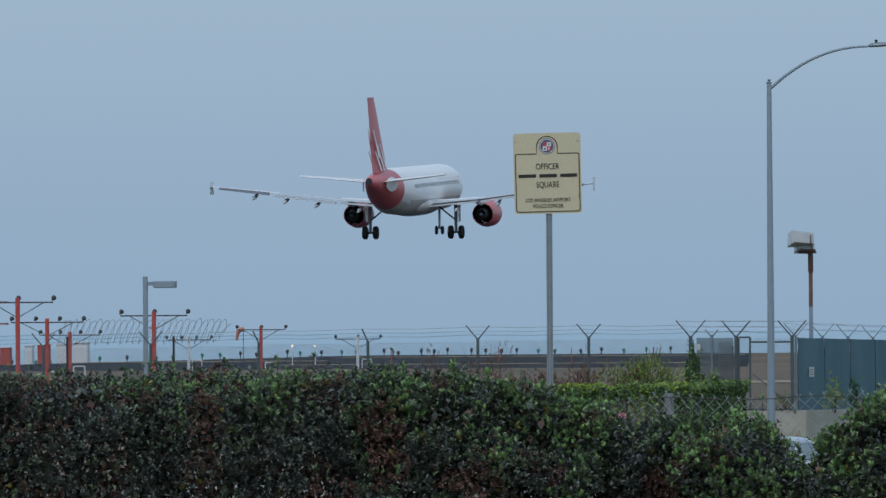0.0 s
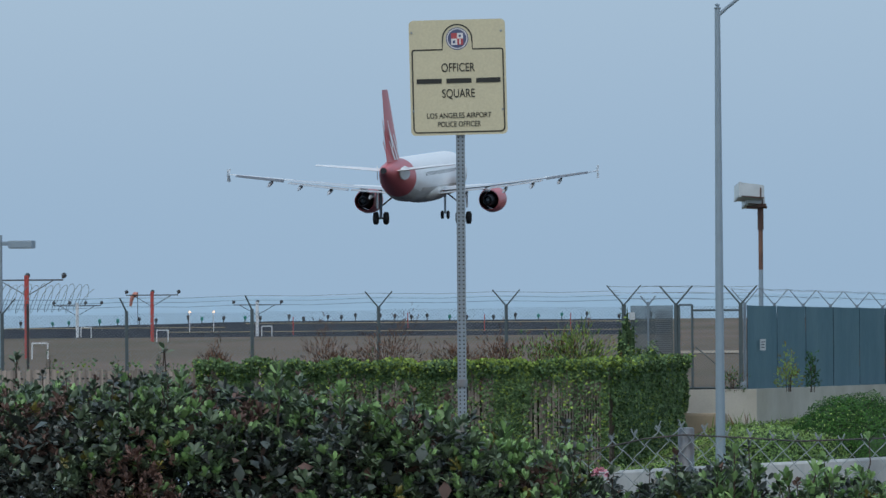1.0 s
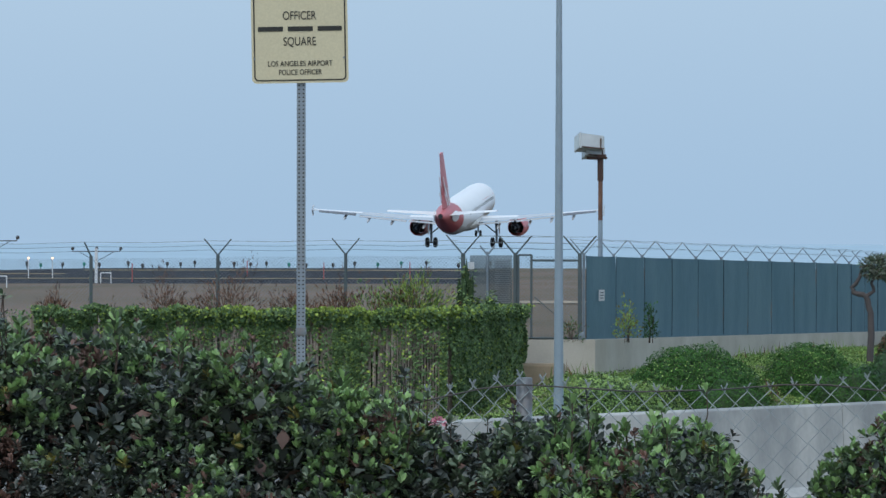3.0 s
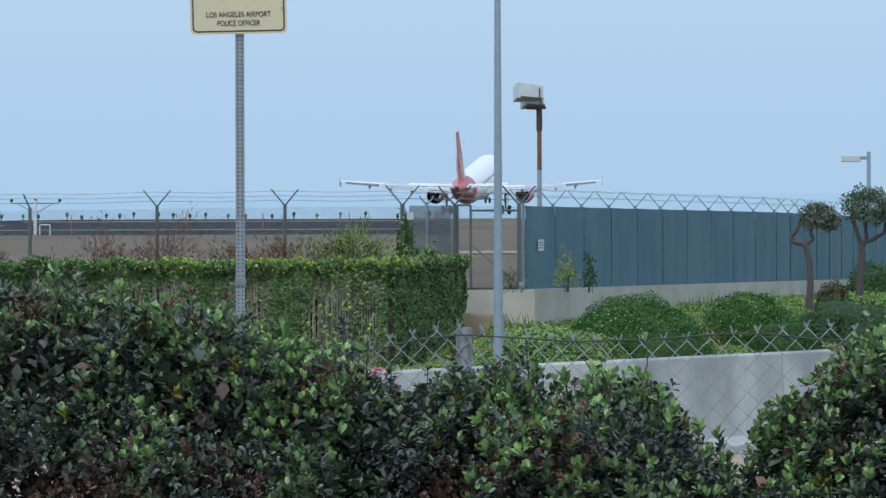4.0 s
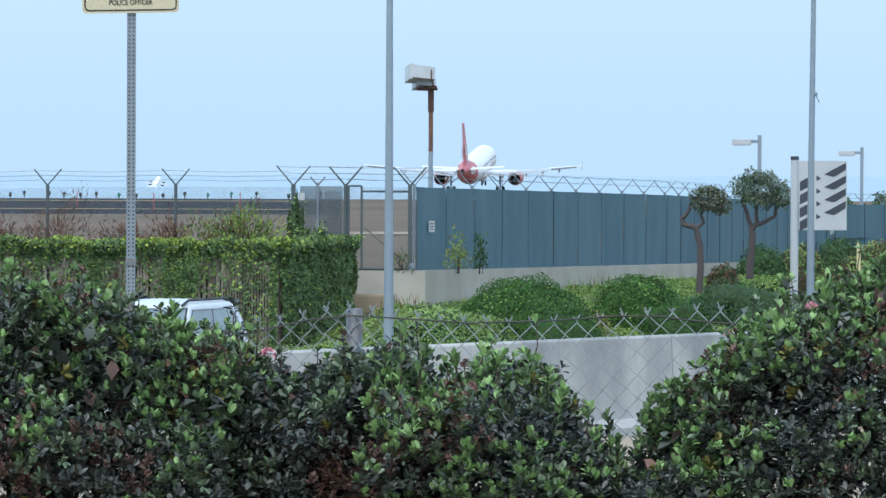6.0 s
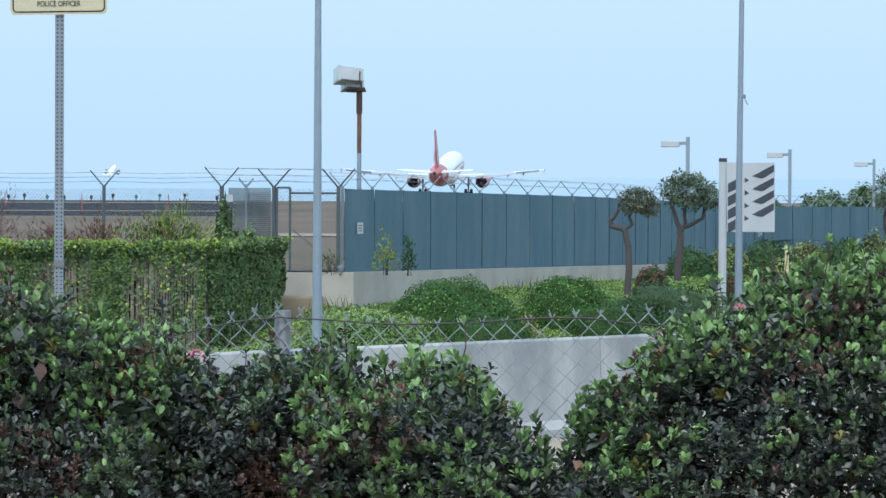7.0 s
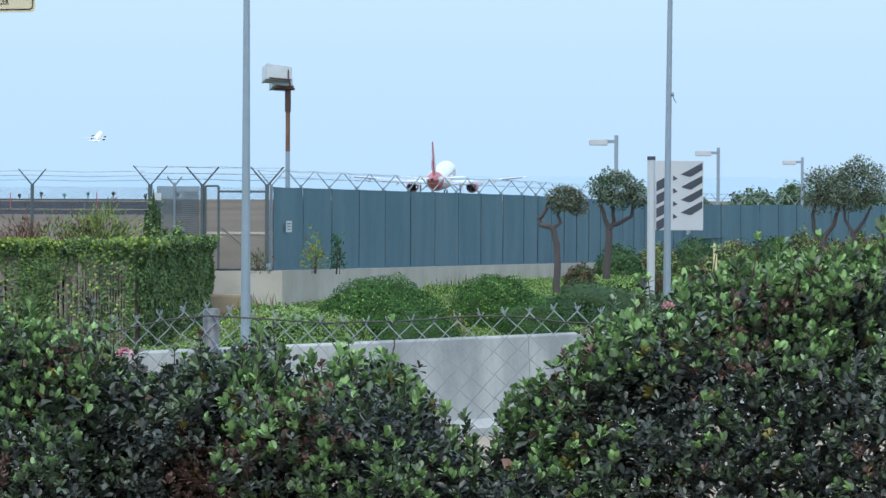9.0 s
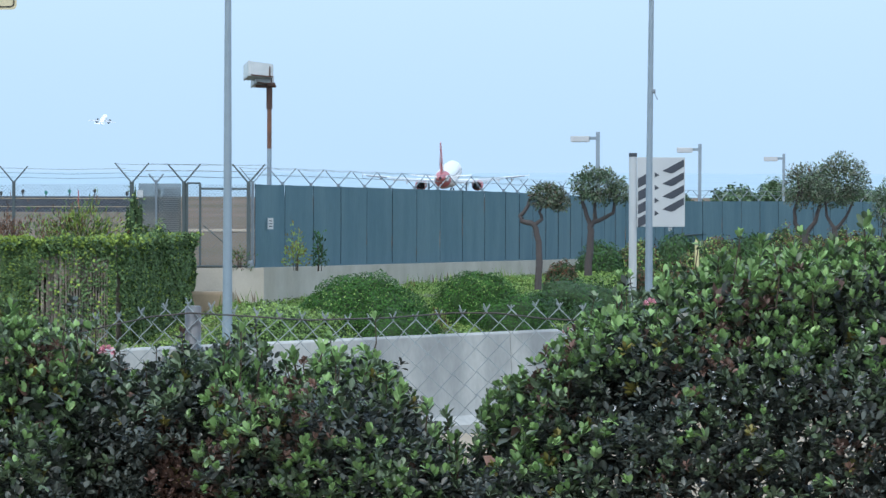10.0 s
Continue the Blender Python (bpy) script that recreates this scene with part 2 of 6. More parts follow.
def fast_mesh(name, verts, faces, mats, index=None, parent=None, smooth=False):
    me = bpy.data.meshes.new(name)
    verts = np.asarray(verts, np.float32)
    faces = np.asarray(faces, np.int32)
    k = faces.shape[1]
    me.vertices.add(len(verts))
    me.vertices.foreach_set("co", verts.ravel())
    me.loops.add(faces.size)
    me.loops.foreach_set("vertex_index", faces.ravel())
    me.polygons.add(len(faces))
    me.polygons.foreach_set("loop_start", np.arange(0, faces.size, k, dtype=np.int32))
    for m in mats:
        me.materials.append(m)
    if index is not None:
        me.polygons.foreach_set("material_index", np.asarray(index, np.int32))
    if smooth:
        me.polygons.foreach_set("use_smooth", np.ones(len(faces), bool))
    me.update(calc_edges=True)
    ob = new(name, me)
    if parent:
        ob.parent = parent
    return ob


LEAF = np.array([(0, 0, 0), (-.36, .28, .05), (.36, .28, .05), (-.5, .60, .08), (.5, .60, .08), (-.30, .89, .02), (.30, .89, .02), (0, 1, -.06), (0, .55, -.04)])
LEAF_F = np.array([(0, 8, 1), (1, 8, 3), (3, 8, 5), (5, 8, 7), (7, 8, 6), (6, 8, 4), (4, 8, 2), (2, 8, 0)])
LEAF_S = np.array([(0, 0, 0), (-.5, .5, .08), (.5, .5, .08), (0, 1, -.05)])
LEAF_SF = np.array([(0, 2, 1), (1, 2, 3)])


def leaves(name, at, along, size, wide, mats, index, rng, parent, simple=False, face=None):
    """Leaves at places, each along its own direction: one joined mesh of real blades."""
    t, tf = (LEAF_S, LEAF_SF) if simple else (LEAF, LEAF_F)
    n = len(at)
    along = along / np.linalg.norm(along, axis=1, keepdims=True)
    ref = (np.tile((0.0, 0.0, 1.0), (n, 1)) if face is None else face) + rng.normal(0, 0.35, (n, 3))
    side = np.cross(along, ref)
    side /= np.linalg.norm(side, axis=1, keepdims=True) + 1e-9
    up = np.cross(side, along)
    size = np.asarray(size).reshape(-1, 1, 1)
    v = at[:, None] + size * (t[None, :, 0:1] * wide * side[:, None] + t[None, :, 1:2] * along[:, None] + t[None, :, 2:3] * up[:, None])
    f = (tf[None] + (np.arange(n) * len(t))[:, None, None]).reshape(-1, 3)
    ob = fast_mesh(name, v.reshape(-1, 3), f, mats, np.repeat(index, len(tf)), parent)
    ob["kind"] = "stuff"
    return ob


def rosettes(centres, ups, per, rng, tilt=(0.5, 1.1), extra=0.0):
    """Leaf places and directions in whorls about twig tips."""
    n = len(centres)
    ups = ups / np.linalg.norm(ups, axis=1, keepdims=True)
    ref = np.cross(ups, rng.normal(0, 1, (n, 3)))
    ref /= np.linalg.norm(ref, axis=1, keepdims=True) + 1e-9
    oth = np.cross(ups, ref)
    k = np.arange(per)
    ang = k[None] * 2.4 + rng.uniform(0, 6.3, (n, 1)) + rng.normal(0, 0.25, (n, per))
    lean = tilt[0] + (tilt[1] - tilt[0]) * (k[None] / per) + rng.normal(0, 0.15, (n, per)) + np.reshape(extra, (-1, 1))
    c, s = np.cos(ang)[..., None], np.sin(ang)[..., None]
    out = np.sin(lean)[..., None] * (c * ref[:, None] + s * oth[:, None]) + np.cos(lean)[..., None] * ups[:, None]
    at = centres[:, None] + out * 0.003 - ups[:, None] * (k[None, :, None] * 0.003)
    return at.reshape(-1, 3), out.reshape(-1, 3)


# ---------------------------------------------------------------- ground
ROAD_P, ROAD_D = Vector((-9.84, 96.5, 0)), Vector((-0.3256, -0.9455, 0))   # the traffic's line and heading
ROAD_N = Vector((-0.9455, 0.3256, 0))                                        # away from the stand, towards the bank
ROAD_Z = -2.42
FENCE_LINE = [Vector((-13.45, 120.25, 0)), Vector((-9.6, 146, 0)), Vector((-6.2, 186, 0)), Vector((0.5, 214, 0)), Vector((8, 246, 0))]
FENCE_Z = [(-0.87, 1.0), (-1.19, 0.68), (-1.78, 0.12), (-2.03, -0.1), (-2.3, -0.35)]


def lerp_table(x, table):
    for (a, u), (b, v) in zip(table, table[1:]):
        if x <= b:
            return u + (v - u) * max(0.0, (x - a) / (b - a))
    return table[-1][1]


def ground_z(x, y):
    r = math.hypot(x, y)
    n = (Vector((x, y, 0)) - ROAD_P).dot(ROAD_N)
    near = lerp_table(r, [(0, 0), (28, 0), (33, -0.06), (40, -0.5), (58, -2.38), (76, -2.45), (85, -2.42), (97, -2.42), (108, -2.52), (6000, -2.52)])
    left = min(1.0, max(0.0, (math.degrees(math.atan2(x, y)) + 7.5) / 0.9))
    bank = left * lerp_table(n, [(4.6, 0), (5.6, 0.1), (11, 0.78), (30, 0.95), (60, 0.5), (6000, 0.3)]) if n > 4.6 else 0
    far = -max(0, r - 230) * 0.02
    return near + (bank if r > 80 else 0) + far + (0.05 * noise.noise((x * 0.4, y * 0.4, 0)) if n > 6 or r < 62 else 0)


def make_ground():
    bm = bmesh.new()
    rr = [0.5, 4, 8, 12, 16, 18, 20, 22, 25, 28, 31, 34, 37, 40, 43, 46, 49, 52, 55, 58, 62, 66, 70, 74, 78, 82, 86, 90] + \
         [91 + 1.5 * i for i in range(42)] + [160, 170, 180, 195, 210, 230, 260, 320, 420, 700, 1500, 4800]
    bb = [-180, -150, -120, -90, -60, -40, -30] + [-24 + 0.5 * i for i in range(71)] + [16, 24, 40, 60, 90, 120, 150]
    loops = []
    for r in rr:
        loops.append([(r * math.sin(radians(b)), r * math.cos(radians(b)), ground_z(r * math.sin(radians(b)), r * math.cos(radians(b)))) for b in bb])
    vs = rings(bm, loops, caps=False)
    bm.faces.new(vs[0][::-1])
    ob = finish("ground", bm, M["dirt"], smooth=40)
    return tagged(ob, "pale dry earth sloping from the hedge down to the street", "ground", kind="structure")


make_ground()


def make_road():
    bm = bmesh.new()
    w = 4.2
    pts = [ROAD_P + ROAD_D * s for s in (-160, -120, -80, -50, -25, -15, -10, -5, 0, 5, 10, 15, 20, 25, 30)]
    side = [[p + ROAD_N * u for u in (-w, -2, 0, 2, w)] for p in pts]
    rows_ = [[(q.x, q.y, ground_z(q.x, q.y) + 0.02) for q in s] for s in side]
    rings(bm, rows_, caps=False, closed=False)
    tagged(finish("road", bm, M["road"]), "grey asphalt street behind the concrete barrier", "road", kind="structure")
    bm = bmesh.new()
    for s0 in range(-90, 24, 9):
        a, b = ROAD_P + ROAD_D * s0, ROAD_P + ROAD_D * (s0 + 3)
        q = [a - ROAD_N * 1.9, a - ROAD_N * 1.8, b - ROAD_N * 1.8, b - ROAD_N * 1.9]
        bm.faces.new([bm.verts.new((v.x, v.y, ground_z(v.x, v.y) + 0.045)) for v in q])
    tagged(finish("road_marking", bm, M["white_paint"]), "white dashed lane marking on the street", "road marking", kind="structure")
    # kerb at the foot of the bank
    bm = bmesh.new()
    loops = []
    for s0 in range(-70, 21, 5):
        p = ROAD_P + ROAD_D * s0 + ROAD_N * 4.4
        z = ground_z(p.x, p.y)
        loops.append([p + ROAD_N * u + Vector((0, 0, z + h)) for u, h in ((-0.1, -0.05), (-0.09, 0.14), (-0.06, 0.16), (0.1, 0.16), (0.1, -0.05))])
    rings(bm, loops)
    tagged(finish("kerb", bm, M["concrete"]), "pale concrete kerb along the street", "kerb", kind="structure")


make_road()

FIELD_R = [(-60, 150), (-20, 124), (-13, 121.5), (-6.38, 121), (-3.76, 146.3), (-1.9, 186.1), (0.13, 214), (1.9, 246), (8, 278), (60, 286)]


def field_z(x, y):
    r = math.hypot(x, y)
    z = -0.46 - 0.00327 * min(r, 500)
    if r > 470:
        z -= 0.0088 * (r - 470) * min(1, (r - 470) / 80)
    if x < -95:
        z += 0.03 * (x + 95) * min(1.0, r / 400)
    return max(z, -60)


def field_patch(name, r0, r1, b0, b1, steps, nb, material, label, category, lift=0.0, kind="structure"):
    bm = bmesh.new()
    loops = []
    for k in range(steps + 1):
        lp = []
        for j in range(nb + 1):
            b = b0 + (b1 - b0) * j / nb
            lo = lerp_table(b, FIELD_R) if r0 is None else r0
            r = lo * (r1 / lo) ** (k / steps)
            p = polar(b, r)
            lp.append((p.x, p.y, field_z(p.x, p.y) + lift))
        loops.append(lp)
    rings(bm, loops, caps=False, closed=False)
    return tagged(finish(name, bm, material, smooth=60), label, category, kind=kind)


field_patch("airfield_grass", None, 288, -60, 60, 10, 160, M["field"], "flat field of dry brown grass inside the fence", "field")
field_patch("runway", 288, 1600, -40, -7.15, 40, 90, M["runway"], "dark asphalt of the runway end rising to a crest", "runway")
field_patch("grass_verge", 288, 1600, -7.15, 60, 30, 90, M["field"], "dry grass beside the runway", "field")
field_patch("grass_verge", 288, 1600, -70, -40, 20, 20, M["field"], "dry grass beside the runway", "field")
for r_line, b_from, b_to in ((322, -12.4, -7.3), (424, -11.6, -7.2), (372, -14.6, -11.8)):
    field_patch("runway_line", r_line, r_line * 1.0 + (r_line / 150) ** 2, b_from, b_to, 1, 30, M["yellow_paint"], "worn yellow line painted on the asphalt", "runway marking", 0.05)
field_patch("taxi_path", 190, 199, -7.1, -5.2, 2, 20, M["dirt"], "pale concrete service path in the dry grass", "path", 0.03)


def make_sea():
    bm = bmesh.new()
    rings(bm, [[(*polar(b, r).xy, -14.2) for b in range(-60, 61, 4)] for r in (1650, 2500, 3500, 4940)], caps=False, closed=False)
    tagged(finish("water", bm, M["sea"]), "hazy blue sea beyond the runway", "sea", kind="structure")


make_sea()


# ---------------------------------------------------------------- concrete barrier
def make_barrier():
    d = Vector((0.503, 0.864, 0))
    nrm = Vector((0.864, -0.503, 0))
    start = Vector((-7.4, 75.6, 0)) - d * 26
    root = base("concrete_barrier", (0, 0, 0), "weathered grey concrete barrier wall along the street", "barrier")
    prof = [(0.32, -2.8), (0.32, -2.24), (0.14, -2.12), (0.085, -0.98), (0.06, -0.95), (-0.06, -0.95), (-0.085, -0.98), (-0.14, -2.12), (-0.32, -2.24), (-0.32, -2.8)]
    s, first = 0.0, True
    for k in range(12):
        ln = 6.08
        bm = bmesh.new()
        loops = []
        for u in (0.008, 0.03, ln / 2, ln - 0.03, ln - 0.008):
            p = start + d * (s + u)
            inset = 0.988 if u in (0.008, ln - 0.008) else 1.0
            loops.append([(p.x + nrm.x * o * inset, p.y + nrm.y * o * inset, z - (0.004 if inset < 1 and z > -1 else 0)) for o, z in prof])
        rings(bm, loops)
        part("barrier_section", bm, M["concrete"], root, smooth=30)
        s += ln


make_barrier()


# ---------------------------------------------------------------- retaining wall and the screened fence
def strip(bm, pts, t, zs):
    """An upright slab along plan points: thickness t, (bottom, top) per point."""
    loops = []
    for i, p in enumerate(pts):
        d = (pts[min(i + 1, len(pts) - 1)] - pts[max(i - 1, 0)]).normalized()
        nn = Vector((d.y, -d.x, 0)) * t / 2
        lo, hi = zs[i]
        loops.append([(p.x + nn.x, p.y + nn.y, lo), (p.x + nn.x, p.y + nn.y, hi), (p.x - nn.x, p.y - nn.y, hi), (p.x - nn.x, p.y - nn.y, lo)])
    rings(bm, loops)


def make_wall():
    bm = bmesh.new()
    pts = [Vector((-15.3, 119.2, 0)), Vector((-13.3, 119.95, 0)), *[p + Vector((0.25, -0.15, 0)) for p in FENCE_LINE[1:]]]
    strip(bm, pts, 0.28, [(-3, -0.88), (-3, -0.88), (-3.2, -1.2), (-3.6, -1.79), (-4, -2.04), (-4, -2.3)])
    tagged(finish("wall_retaining", bm, M["wall_concrete"], smooth=20), "low beige concrete retaining wall under the fence", "wall", kind="structure")
    # broken rubble footing where the wall begins
    bm = bmesh.new()
    box(bm, -14.5, 118.75, -1.75, 1.6, 0.4, 0.75, bevel=0.06)
    tagged(finish("wall_footing", bm, M["dirt"]), "reddish earth and rubble at the wall's foot", "footing", kind="structure")


make_wall()


def barb_arms(bm, x, y, z, a, arm=0.36, r=0.02):
    """A V of two steel arms on a post top, across the fence whose heading is a."""
    for s in (-1, 1):
        tube(bm, [(x, y, z - 0.02), (x + s * arm * 0.9 * math.cos(a), y + s * arm * 0.9 * math.sin(a), z + arm)], [r, r * 0.8], 6)


def wire_run(bm, pts, r=0.006, sag=0.02):
    run = [Vector(pts[0])]
    for p, q in zip(pts, pts[1:]):
        p, q = Vector(p), Vector(q)
        run += [(p + q) / 2 - Vector((0, 0, sag)), q]
    tube(bm, run, r, 4, caps=False)


def mesh_wires(bm, p0, p1, z0, z1, pitch=0.08, r=0.0034):
    """Woven diamond wire between two posts."""
    p0, p1 = Vector(p0), Vector(p1)
    ln = (p1 - p0).length
    d = (p1 - p0) / ln
    h = z1 - z0
    k = -h
    while k < ln:
        for flip in (0, 1):
            a, b = max(0.0, k), min(ln, k + h)
            if b > a:
                za, zb = z0 + (a - k), z0 + (b - k)
                if flip:
                    za, zb = z1 - (a - k), z1 - (b - k)
                pa, pb = p0 + d * a, p0 + d * b
                tube(bm, [(pa.x, pa.y, za), (pb.x, pb.y, zb)], r, 3, caps=False)
        k += pitch


M["dark_line"] = mat("dark_post_strip", (0.03, 0.058, 0.08), 0.8)


def make_screen_fence():
    root = base("screened_fence", (*FENCE_LINE[0].xy, -0.87), "tall security fence covered in blue windscreen fabric, barbed wire on top", "fence")
    inv = Matrix.Translation(-root.matrix_basis.translation)
    rng = random.Random(4)
    # posts every 2.6 m along the line
    stations, gap = [], 2.55
    for (p, q), (z0, z1) in zip(zip(FENCE_LINE, FENCE_LINE[1:]), zip(FENCE_Z, FENCE_Z[1:])):
        n = max(1, round((q - p).length / gap))
        for k in range(n):
            f = k / n
            stations.append((p.lerp(q, f), z0[0] + (z1[0] - z0[0]) * f, z0[1] + (z1[1] - z0[1]) * f))
    stations.append((FENCE_LINE[-1], *FENCE_Z[-1]))
    tips = [[], [], [], []]
    for i, (p, lo, hi) in enumerate(stations):
        bm = bmesh.new()
        tube(bm, [(p.x, p.y, lo - 0.3), (p.x, p.y, hi + 0.03)], 0.035, 8)
        arm = 0.33
        a = 0.25 + rng.uniform(-0.1, 0.1)
        barb_arms(bm, p.x, p.y, hi, a, arm, 0.016)
        bm.transform(inv)
        part("post", bm, M["galv"], root)
        for k, s in enumerate((-1, 1)):
            for j, f in enumerate((1.0, 0.55)):
                tips[k * 2 + j].append((p.x + s * arm * 0.9 * math.cos(a) * f, p.y + s * arm * 0.9 * math.sin(a) * f, hi + arm * f))
    for t in tips:
        bm = bmesh.new()
        wire_run(bm, t, 0.005)
        bm.transform(inv)
        part("barbed_wire", bm, M["fence_wire"], root)
    # fabric panels hung on the street side, each a little slack
    for (p, lo, hi), (q, lo2, hi2) in zip(stations, stations[1:]):
        d = (q - p).normalized()
        nn = Vector((d.y, -d.x, 0))
        loops = []
        nz, nx = 7, 8
        for i in range(nx + 1):
            f = i / nx
            col = []
            for j in range(nz + 1):
                g = j / nz
                c = p.lerp(q, f)
                bulge = 0.05 + 0.018 * math.sin(math.pi * f) * math.sin(math.pi * g) * rng.uniform(0.4, 1.4) + 0.009 * rng.uniform(-1, 1)
                z = (lo + (lo2 - lo) * f) - 0.02 + ((hi + (hi2 - hi) * f) - 0.02 - lo - (lo2 - lo) * f) * g - (0.006 * math.sin(math.pi * f) if j == nz else 0)
                col.append((c.x + nn.x * bulge, c.y + nn.y * bulge, z))
            loops.append(col)
        bm = bmesh.new()
        rings(bm, loops, caps=False, closed=False)
        bm.transform(inv)
        ob = part("fabric_panel", bm, M["screen_blue"], root, smooth=60)
    # dark strips added before the fabric, for the posts showing as darker lines
    for k, (p, lo, hi) in enumerate(stations[:-1]):
        q = stations[k + 1][0]
        d = (q - p).normalized()
        c = p + Vector((d.y, -d.x, 0)) * 0.062
        bm = bmesh.new()
        tube(bm, [(c.x, c.y, lo + 0.02), (c.x + rng.uniform(-0.01, 0.01), c.y, (lo + hi) / 2), (c.x, c.y, hi - 0.03)], rng.choice((0.005, 0.008, 0.010)), 5)
        bm.transform(inv)
        part("lacing", bm, M["dark_line"], root)
    # small notice plate
    for s, u in ((0.9, 0.0), (62, 0.0)):
        k = min(len(stations) - 2, int(s / gap))
        p, lo, hi = stations[k]
        q = stations[k + 1][0]
        d = (q - p).normalized()
        c = p + d * (s % gap if s < 3 else 0.6) + Vector((d.y, -d.x, 0)) * 0.17
        bm = bmesh.new()
        turn = Matrix.Translation((c.x, c.y, lo + 0.95)) @ Matrix.Rotation(math.atan2(d.y, d.x) - radians(40), 4, "Z")
        box(bm, 0, 0, 0, 0.15, 0.012, 0.25, turn)
        for zz in (0.06, 0.0, -0.06):
            box(bm, 0, -0.008, zz, 0.09, 0.004, 0.02, turn, mi=1)
        bm.transform(inv)
        part("notice_plate", bm, [M["white_panel"], M["stripe_grey"]], root, "small white notice with grey bars")


make_screen_fence()


# ---------------------------------------------------------------- chain-link fence and gate
M["fence_post"] = mat("dull_grey_green_post", (0.075, 0.10, 0.11), 0.7, 0.0, second=(0.10, 0.125, 0.13), scale=5)


def make_chain_fence():
    y0, lo, hi = 119.75, -0.87, 1.0
    root = base("chain_link_fence", (-18.7, y0, lo), "chain-link airfield fence with dark posts and barbed wire", "fence")
    inv = Matrix.Translation(-root.matrix_basis.translation)
    xs = [-16.07] + [-18.70 - 2.88 * k for k in range(0, 14)]
    tips = [[], [], []]
    for i, x in enumerate(xs):
        bm = bmesh.new()
        zt = hi - 0.012 * max(0, -20 - x)
        y = y0 - 0.02 * (x + 16)
        tube(bm, [(x, y, lo - 0.6), (x, y, zt)], 0.038 if i else 0.05, 10)
        if i == 0 or i % 1 == 0:
            if i in (0, 1, 2, 5, 6):
                barb_arms(bm, x, y, zt, 0.0, 0.34 if i else 0.42, 0.02)
            else:
                tube(bm, [(x, y, zt - 0.02), (x - 0.13, y - 0.1, zt + 0.3)], [0.022, 0.02], 6)
        bm.transform(inv)
        part("post", bm, M["fence_post"], root)
        for k, (dx, dz) in enumerate(((-0.06, 0.1), (-0.09, 0.2), (-0.13, 0.3))):
            tips[k].append((x + dx, y, zt + dz))
    for t in tips:
        bm = bmesh.new()
        wire_run(bm, t, 0.006, 0.03)
        bm.transform(inv)
        part("barbed_wire", bm, M["fence_wire"], root)
    for x, x2 in zip(xs, xs[1:]):
        bm = bmesh.new()
        ya, yb = y0 - 0.02 * (x2 + 16), y0 - 0.02 * (x + 16)
        mesh_wires(bm, (x2, ya, 0), (x, yb, 0), lo, hi - 0.05 - 0.012 * max(0, -20 - x2))
        bm.transform(inv)
        ob = part("wire_mesh", bm, M["fence_wire"], root, smooth=0)
        ob["kind"] = "stuff"


make_chain_fence()


def make_gate():
    root = base("chain_link_gate", (-14.9, 119.9, -0.87), "chain-link gate with dark frame, one leaf screened with slats", "gate")
    inv = Matrix.Translation(-root.matrix_basis.translation)
    lo, hi = -0.85, 1.0

    def add(name, build, m, label="", smooth=35.0):
        bm = bmesh.new()
        build(bm)
        bm.transform(inv)
        return part(name, bm, m, root, label, smooth)

    y = 119.9
    # screened leaf between the end post and the hinge post
    def fabric(bm):
        rings(bm, [[(x, y + 0.05 + 0.02 * math.sin(x * 9 + z), z) for z in (lo + 0.05, 0.0, 0.5, hi - 0.03)] for x in (-15.95, -15.6, -15.3, -15.0)], caps=False, closed=False)
    add("screen_panel", fabric, M["screen_dim"], "torn grey-green windscreen fabric")
    for k in range(26):
        add("slat", lambda bm: box(bm, -15.22, y + 0.02, lo + 0.55 + k * 0.046, 0.34, 0.012, 0.02), M["slat_grey"], smooth=0)
    for x, arms in ((-14.93, True), (-13.5, True), (-15.55, False)):
        def pst(bm):
            tube(bm, [(x, y, lo - 0.3), (x, y, hi + (0.02 if arms else 0.05))], 0.045 if arms else 0.025, 10)
            barb_arms(bm, x, y, hi, 0.1, 0.4 if arms else 0.18, 0.024)
        add("post", pst, M["fence_post"] if arms else M["galv"])
    # narrow inner leaf and the open leaf with its rails
    def leaf_a(bm):
        for x in (-14.86, -14.57):
            tube(bm, [(x, y - 0.03, lo), (x, y - 0.03, hi - 0.02)], 0.026, 8)
        for z in (lo, -0.2, hi - 0.02):
            tube(bm, [(-14.86, y - 0.03, z), (-14.57, y - 0.03, z)], 0.022, 8)
    add("gate_frame", leaf_a, M["fence_post"])
    for z in (lo, hi - 0.14):
        add("gate_rail", lambda bm: tube(bm, [(-14.55, y, z), (-13.52, y, z)], 0.024, 8), M["fence_post"])
    add("gate_brace", lambda bm: tube(bm, [(-14.5, y, 0.05), (-13.55, y, lo + 0.1)], 0.012, 6), M["fence_post"])
    def wm(bm):
        mesh_wires(bm, (-15.95, y, 0), (-13.5, y, 0), lo, hi - 0.05)
    ob = add("wire_mesh", wm, M["fence_wire"], "", 0)
    ob["kind"] = "stuff"
    add("hinge", lambda bm: box(bm, -13.45, y - 0.06, -0.8, 0.12, 0.1, 0.16, bevel=0.01), M["galv"])
    add("warning_plate", lambda bm: box(bm, -15.9, y - 0.07, 0.74, 0.13, 0.01, 0.16), M["white_panel"], "small faded notice plate")
    for dz in (0.13, 0.26, 0.4):
        for s in (-1, 1):
            add("barbed_wire", lambda bm: wire_run(bm, [(-16.07 + s * dz, y, hi + dz), (-14.93 + s * dz, y, hi + dz), (-13.5 + s * dz, y, hi + dz - 0.02)], 0.006, 0.02), M["fence_wire"])


